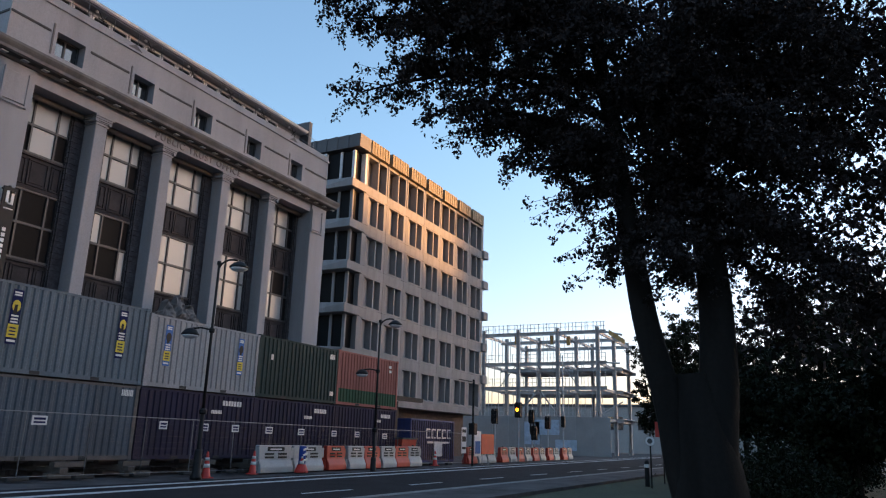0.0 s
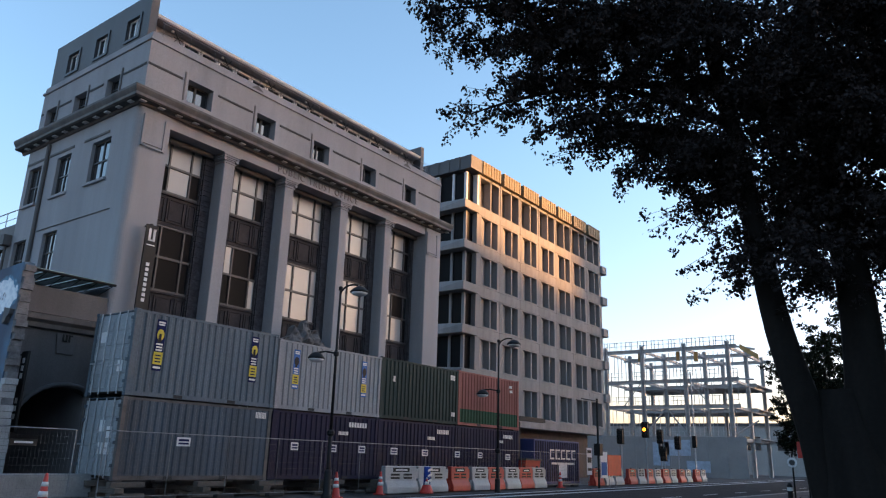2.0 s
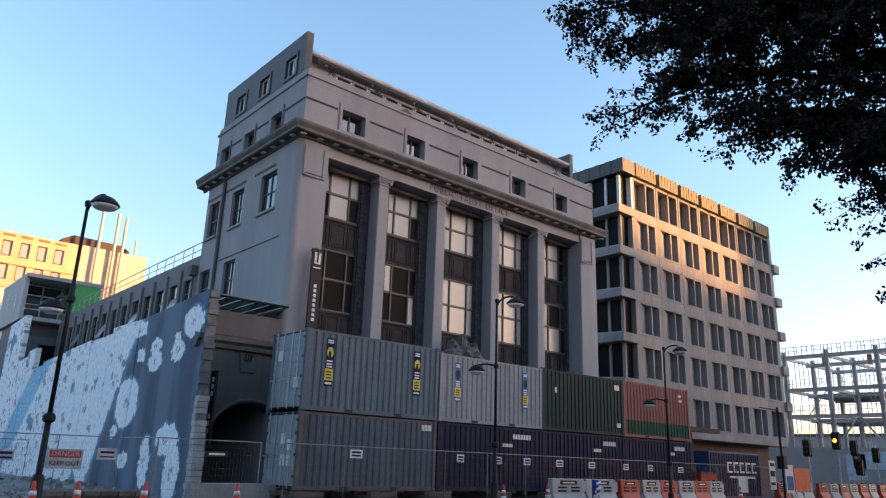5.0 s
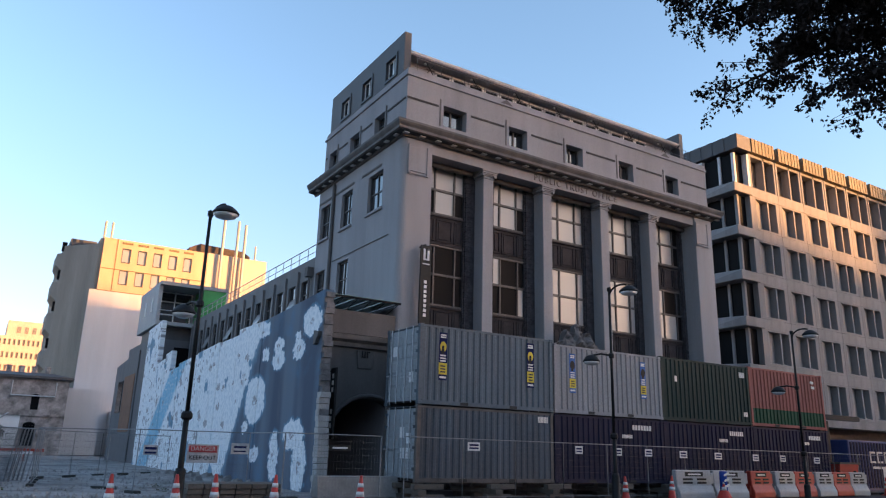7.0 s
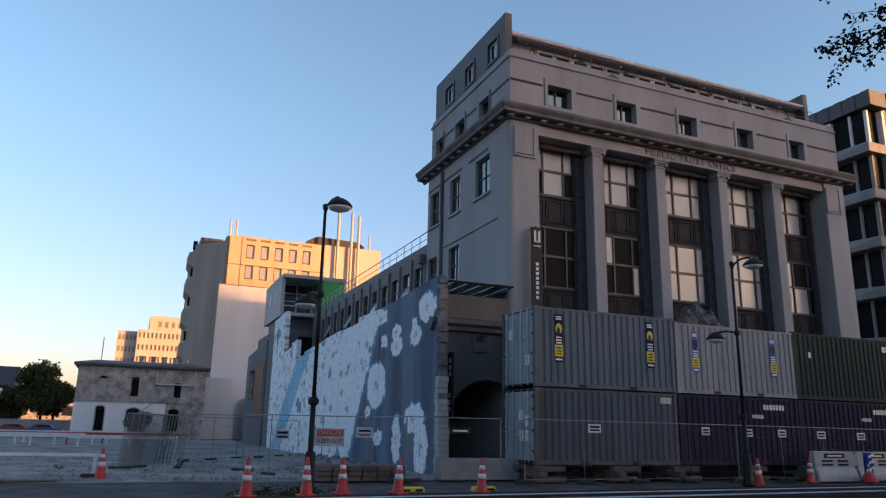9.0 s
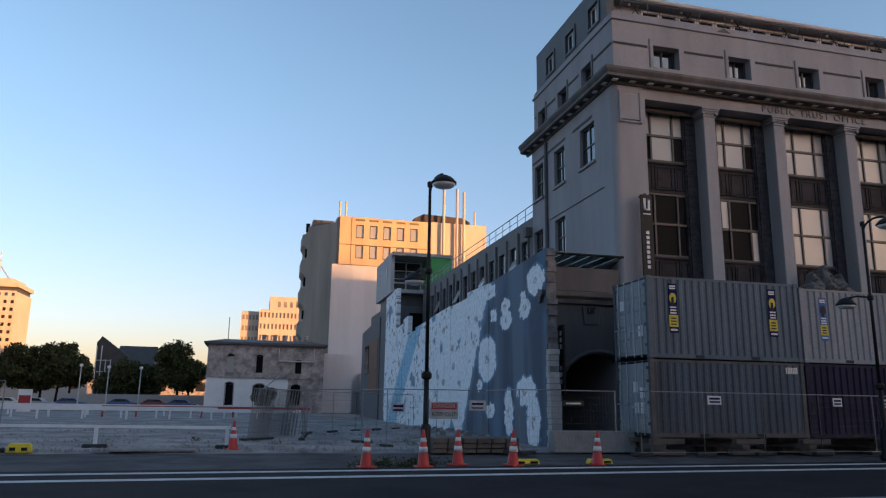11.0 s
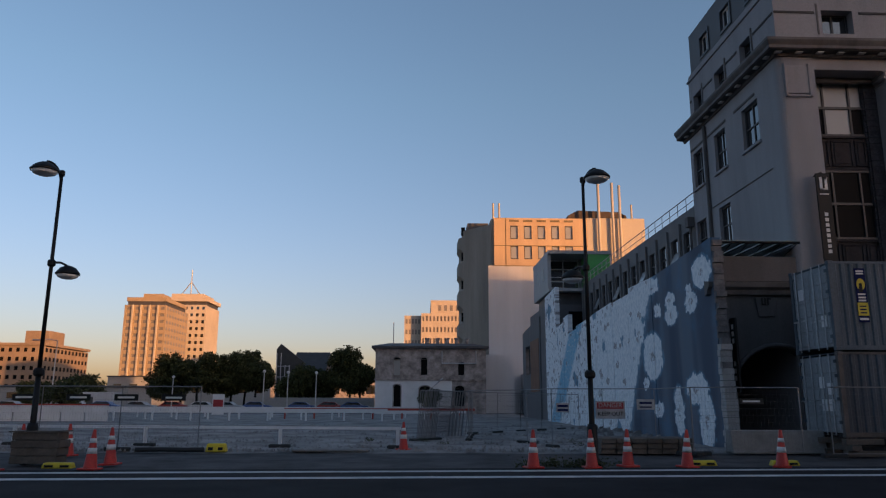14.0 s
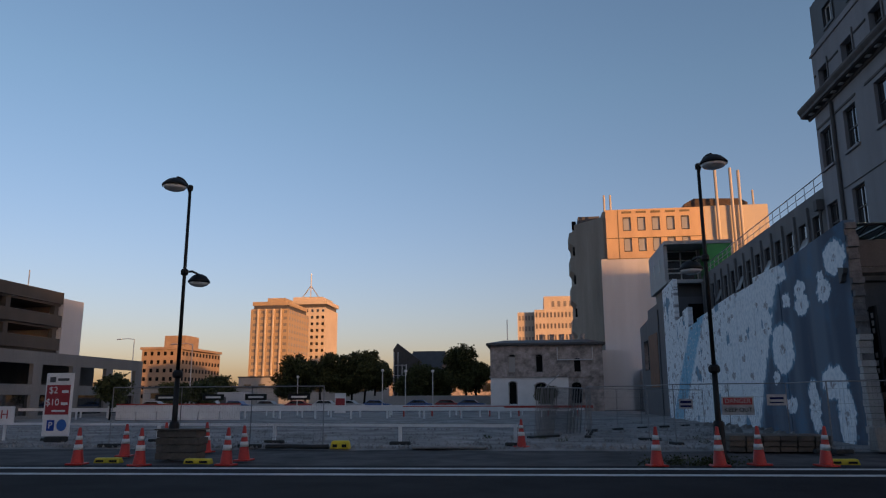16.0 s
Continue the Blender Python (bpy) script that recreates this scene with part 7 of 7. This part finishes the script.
for k, (a0, t0, d0, a1, t1, d1) in enumerate(BOUGHS):
    A, E = away(a0, t0, d0), away(a1, t1, d1)
    mid = (A + E) / 2 + Vector((0, 0, 0.5)) + Vector([rng.uniform(-0.4, 0.4) for _ in range(3)])
    pts = [(1 - s) ** 2 * A + 2 * s * (1 - s) * mid + s * s * E for s in [i / 8 for i in range(9)]]
    part("limb", Shape().path(pts, 0.1, 0.012, 7), BARK, beech, smooth=True)
    tw = Shape()
    span = (E - A).length
    for j in range(int((30 + 10 * span) * (0.62 if a1 < 77 else 0.85))):
        s = rng.uniform(0.12, 1.0) ** 0.75
        p = (1 - s) ** 2 * A + 2 * s * (1 - s) * mid + s * s * E
        wdt = 0.35 + 0.45 * math.sin(math.pi * min(s * 0.9 + 0.1, 1.0))
        out_v = Vector((rng.gauss(0, 1), rng.gauss(0, 1), rng.gauss(0, 0.6))).normalized() + (E - A).normalized() * 0.5 * s
        q = p + out_v * wdt * rng.uniform(0.4, 1.8) + Vector((0, 0, -0.15 * s))
        tw.tube(p, q, 0.009, 0.003, 4, False)
        for i in range(7):
            f = 0.25 + 0.125 * i
            twig_pts.append(p.lerp(q, f) + Vector((rng.gauss(0, 0.05), rng.gauss(0, 0.05), rng.gauss(0, 0.05) - 0.06 * f)))
    part("twig_spray", tw, BARK, beech, kind="stuff")
crown = new("crown", leaves_mesh("crown", twig_pts, 0.078, BEECH, 3, per=14, spread=0.055, droop=0.2))
crown.parent = beech
inner = []
rs = random.Random(77)
for _ in range(3200):
    az, tn = rs.uniform(77, 106), rs.uniform(0.45, 1.25)
    if tn < 0.4 + 0.02 * max(0, 78 - az):
        continue
    inner.append(tuple(away(az, tn, rs.uniform(13.5, 18.5))))
for _ in range(260):
    inner.append(tuple(away(rs.uniform(77.5, 84), rs.uniform(0.3, 0.55), rs.uniform(13.6, 17))))
for _ in range(900):
    inner.append(tuple(away(rs.uniform(85, 108), rs.uniform(0.12, 0.5), rs.uniform(14, 18))))
deep = new("inner_crown", leaves_mesh("inner_crown", inner, 0.15, BEECH, 13, per=14, spread=0.32))
deep.parent = beech
deep.location = -Vector(beech.location)
tagged(deep, "dense dark leaves deep in the crown", kind="stuff")
crown.location = -Vector(beech.location)
tagged(crown, "dark purple leaves hanging in ragged sprays", kind="stuff")


def round_tree(name, label, x, y, h, r, seed, m=OAK, trunk=0.25, leaf=0.5, n=160, per=40):
    rg = random.Random(seed)
    ob = thing(name, label, "tree", (x, y, 0))
    lim = Shape().path([(x, y, -0.1), (x + rg.uniform(-0.2, 0.2), y, h * 0.3), (x + rg.uniform(-0.4, 0.4), y, h * 0.7)], trunk, trunk * 0.4, 9)
    cs = []
    lobes = [(rg.uniform(-0.6, 0.6) * r, rg.uniform(-0.6, 0.6) * r, h * rg.uniform(0.42, 0.8), r * rg.uniform(0.35, 0.6)) for _ in range(11)]
    for lx, ly, lz, lr in lobes:
        lim.tube((x, y, h * 0.35), (x + lx, y + ly, lz), trunk * 0.3, trunk * 0.08, 6, False)
        for _ in range(n // 11):
            v = Vector((rg.gauss(0, 1), rg.gauss(0, 1), rg.gauss(0, 1))).normalized() * lr * rg.uniform(0.6, 1.05)
            cs.append((x + lx + v.x, y + ly + v.y, min(max(lz + v.z * 0.8, h * 0.12), h)))
    part("trunk", lim, BARK, ob)
    cr = new("crown", leaves_mesh("crown", cs, leaf, m, seed, per=per, spread=leaf * 0.8))
    cr.parent = ob
    cr.location = -Vector(ob.location)
    tagged(cr, kind="stuff")
    return ob


FAR_TREES = [(-41.5, 130, 11.4, 4.6), (-38, 128, 11.0, 4.2), (-35.8, 130, 8.8, 3.0), (-30.5, 130, 11.6, 3.7), (-28.2, 128, 9.6, 2.6), (-33, 131, 8, 3), (-20.8, 127, 8.0, 3.3), (-18, 128, 7.2, 3.0), (-11.5, 124, 11.4, 3.6), (-9.8, 122, 9, 3), (-46, 136, 6.5, 3), (-62, 140, 6, 4), (-70, 138, 5, 3)]
for i, (x, y, h, r) in enumerate(FAR_TREES):
    round_tree("broadleaf_tree", "dense dark green broadleaf tree beyond the lot", x, y, h, r, 20 + i, leaf=0.42, n=320, per=46)
for i, (x, y, h, r) in enumerate([(-34, 56, 4.0, 1.3), (-28.5, 60, 3.4, 1.1), (1.2, 92, 3.0, 1.3), (-40, 66, 3.8, 1.2)]):
    round_tree("young_tree", "small young street tree", x, y, h, r, 50 + i, leaf=0.35, n=110, per=14, trunk=0.08)
# darker copy of the leaf green, with the shade under the trees in it
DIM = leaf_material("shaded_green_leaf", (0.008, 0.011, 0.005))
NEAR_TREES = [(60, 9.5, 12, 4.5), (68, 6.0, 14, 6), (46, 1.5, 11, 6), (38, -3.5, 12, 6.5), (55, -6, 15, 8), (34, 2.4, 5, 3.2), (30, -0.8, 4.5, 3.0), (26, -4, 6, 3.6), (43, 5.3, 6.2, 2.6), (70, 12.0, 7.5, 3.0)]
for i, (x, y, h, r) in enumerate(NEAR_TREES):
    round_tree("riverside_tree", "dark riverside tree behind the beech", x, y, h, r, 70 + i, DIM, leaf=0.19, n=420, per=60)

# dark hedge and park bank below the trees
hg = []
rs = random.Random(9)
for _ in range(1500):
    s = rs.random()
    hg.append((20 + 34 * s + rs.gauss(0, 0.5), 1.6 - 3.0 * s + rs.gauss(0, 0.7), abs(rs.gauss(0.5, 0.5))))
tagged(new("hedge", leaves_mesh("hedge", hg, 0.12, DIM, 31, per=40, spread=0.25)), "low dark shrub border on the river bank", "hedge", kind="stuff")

# loose stones over the cleared lot
st = Shape()
rs = random.Random(14)
for _ in range(5200):
    y = 23.8 + 26 * rs.random() ** 1.8
    x = rs.uniform(-30, 9.5)
    r = rs.uniform(0.015, 0.06) * (1.6 if rs.random() < 0.06 else 1)
    n = len(st.v)
    st.v += [(x - r, y - r * 0.7, 0.0), (x + r, y - r, 0.0), (x + r * 0.8, y + r, 0.0), (x - r, y + r * 0.8, 0.0), (x + rs.uniform(-r, r) * 0.4, y, 0.05 + r * rs.uniform(0.6, 1.2))]
    st.f += [(n, n + 1, n + 4), (n + 1, n + 2, n + 4), (n + 2, n + 3, n + 4), (n + 3, n, n + 4)]
tagged(new("loose_stones", st.mesh("loose_stones", GRAVEL)), "loose stones scattered on the gravel lot", "stones", kind="stuff")
weeds = [(rs.gauss(3.9, 0.9), rs.gauss(18.95, 0.2), 0.03) for _ in range(22)] + [(rs.uniform(-2, 8), rs.uniform(25, 30), 0.05) for _ in range(7)]
tagged(new("weeds", leaves_mesh("weeds", weeds, 0.06, OAK, 44, per=60, spread=0.11)), "low weeds growing at the kerb and lot edge", "weeds", kind="stuff")

# ---- far edge of the lot: parked cars, wall, lamps and low buildings ----
def parked_car(paint):
    ob = thing("parked_car", "small parked car beyond the lot", "car", group="parked cars")
    side = [(-2.1, 0.35), (2.1, 0.35), (2.15, 0.75), (1.9, 0.9), (1.05, 0.98), (0.5, 1.42), (-1.1, 1.46), (-1.85, 1.0), (-2.12, 0.85)]
    part("body", Shape().extrude(side, "y", -0.85, 0.85), paint, ob, bevel=0.06)
    glass = [(0.95, 1.0), (0.5, 1.36), (-1.05, 1.4), (-1.65, 1.02)]
    part("side_window", Shape().extrude(glass, "y", -0.862, -0.851), GLASS, ob)
    part("side_window", Shape().extrude(glass, "y", 0.851, 0.862), GLASS, ob)
    for x in (-1.3, 1.3):
        for y in (-0.8, 0.8):
            wh = part("wheel", Shape().tube((x, y - 0.1, 0.32), (x, y + 0.1, 0.32), 0.32, seg=16), RUBBER, ob)
            part("rim", Shape().tube((x, y - 0.11, 0.32), (x, y + 0.11, 0.32), 0.19, seg=12), STEEL, wh)
    return ob


CAR_PAINTS = [mat("car_paint_white", (0.5, 0.5, 0.5), 0.3, 0.1), mat("car_paint_blue", (0.04, 0.09, 0.25), 0.3, 0.1), mat("car_paint_red", (0.3, 0.03, 0.03), 0.3, 0.1), mat("car_paint_silver", (0.3, 0.31, 0.33), 0.3, 0.1)]
cars = [parked_car(m) for m in CAR_PAINTS]
spots = [(-49, 108, 0), (-44.5, 107, 1), (-40, 108, 3), (-35.5, 109, 2), (-31, 108, 0), (-27, 106, 3), (-17.5, 112, 1), (-13, 111, 2), (-9.5, 110, 1), (-56, 104, 3), (-62, 106, 0), (-68, 108, 1), (-24, 111, 1)]
used_cars = set()
for x, y, k in spots:
    m = pose(x, y, 0, 0, 0, 4 * math.sin(x))
    if k in used_cars:
        copy_thing(cars[k], m)
    else:
        used_cars.add(k)
        cars[k].matrix_basis = m
lw = thing("boundary_wall", "low grey concrete wall beyond the lot", "wall", (-16, 116, 0))
part("wall", B(-27, 116, 0, -7, 116.4, 2.1), FARGREY, lw)
kiosk = thing("site_cabin", "small white site cabin beyond the lot", "cabin", (-50, 112, 0))
part("body", B(-53, 113, 0, -46, 116, 2.8), WHITEWALL, kiosk, bevel=0.05)
part("door", B(-50, 112.97, 0, -49, 112.995, 2.1), SLATE, kiosk)
for x, y, h in ((-43, 88, 8.5), (-62.5, 108, 11), (-88, 118, 12), (-20.5, 98, 5.2), (-17, 96, 5.0), (-13.5, 97, 5.0), (-33, 100, 4.5)):
    ob = thing("distant_lamp_post", "thin grey lamp post beyond the lot", "lamp post", (x, y, 0), group="distant lamp posts")
    part("pole", Shape().tube((x, y, 0), (x, y, h), 0.09, 0.06), STEEL, ob)
    if h > 8:
        part("arm", Shape().path([(x, y, h), (x - 1.0, y, h + 0.15), (x - 2.2, y, h + 0.1)], 0.05), STEEL, ob)
        part("lantern", B(x - 2.9, y - 0.12, h, x - 2.1, y + 0.12, h + 0.14), STEEL, ob, bevel=0.03)
    else:
        part("lantern", Shape().lathe([(0.06, h), (0.2, h + 0.1), (0.22, h + 0.3), (0.05, h + 0.4)], (x, y, 0), 10), WHITE, ob)
rsgn = thing("distant_price_sign", "small red and white car-park sign far across the lot", "sign", (-22.5, 84, 0))
part("board", B(-23.2, 84, 0.0, -21.9, 84.1, 2.3), WHITE, rsgn)
part("red_panel", B(-23.1, 83.97, 0.7, -22.0, 83.99, 1.7), RED_SIGN, rsgn)
for x0, x1, y, h, m, nm in ((-180, -128, 260, 8, FARGREY, "distant_shops"), (-100, -40, 240, 9, FARGREY, "distant_shops"), (-42, 2, 210, 8, OLDSTONE, "distant_shops"), (-95, -66, 170, 4.5, FARGREY, "distant_shops")):
    ob = thing(nm, "low grey row of distant shops", "building", (x0, y, 0), group="distant shops")
    part("wall", B(x0, y, 0, x1, y + 15, h), m, ob)
    part("roof_edge", B(x0 - 0.3, y - 0.3, h, x1 + 0.3, y + 15, h + 0.4), SLATE, ob)
    k = x0 + 2
    while k < x1 - 4:
        part("window", B(k, y - 0.05, h * 0.45, k + 2.4, y - 0.003, h * 0.75), GLASS, ob)
        k += 5
eb = thing("site_building", "low grey building beyond the steel frame", "building", (150, 30, 0))
part("wall", B(150, 5, 0, 152, 95, 9), FARGREY, eb)
part("roof_edge", B(149.6, 5, 9, 153, 95, 9.5), SLATE, eb)
for k in range(12):
    part("window", B(149.9, 10 + k * 6.5, 4.5, 149.997, 13.5 + k * 6.5, 7), GLASS, eb)

# ---- unseen buildings added across the river, behind the viewer, to shade the street ----
BACK = mat("plain_rendered_shade_blocks", (0.4, 0.38, 0.35), 0.85, 0.2, 0.2, 5, 0)


def sunward(x, y, yline):
    """How far sunwards a place must go to reach a line across the sun's path."""
    d = (y - yline) / (-SUN_FROM.y / math.hypot(SUN_FROM.x, SUN_FROM.y))
    return x + d * SUN_FROM.x / math.hypot(SUN_FROM.x, SUN_FROM.y), d


T_EL = math.tan(radians(SUN_EL))
YBK = -200.0
xa, da = sunward(-20, 30, YBK)
xb, db = sunward(46, 32, YBK)
xc, dc = sunward(72, 32, YBK)
xd, dd = sunward(11, 105, YBK)
xe, de = sunward(34, 105, YBK)
# unseen dark block added to cut the low sky light on the street
back0 = thing("riverside_range", "unseen dark block added to hold back low sky light", "building", (0, -30, 0))
part("body", B(-90, -42, 0, 100, -30, 9), BRICK_DARK, back0)
back1 = thing("back_terrace", "unseen rendered block added to shade the street", "building", (xa, YBK, 0))
part("body", B(xa - 40, YBK - 12, 0, xb - 8, YBK, 21.0 + da * T_EL), BACK, back1)
back2 = thing("back_hall", "unseen rendered block whose sloping top sets the shadow edge", "building", (xb, YBK, 0))
part("body", Shape().hexa([(xb - 8, YBK - 12, 0), (xc + 6, YBK - 12, 0), (xc + 6, YBK, 0), (xb - 8, YBK, 0)], [(xb - 8, YBK - 12, 20.7 + db * T_EL), (xc + 6, YBK - 12, 15.2 + dc * T_EL), (xc + 6, YBK, 15.2 + dc * T_EL), (xb - 8, YBK, 20.7 + db * T_EL)]), BACK, back2)
back3 = thing("back_block", "unseen rendered block added to shade the pale building", "building", (xd, YBK, 0))
part("body", B(xc + 6, YBK - 12, 0, xe - 19, YBK, 20.6 + dd * T_EL), BACK, back3)
part("wing", B(xe - 19, YBK - 12, 0, xe + 40, YBK, 17.8 + dd * T_EL), BACK, back3)
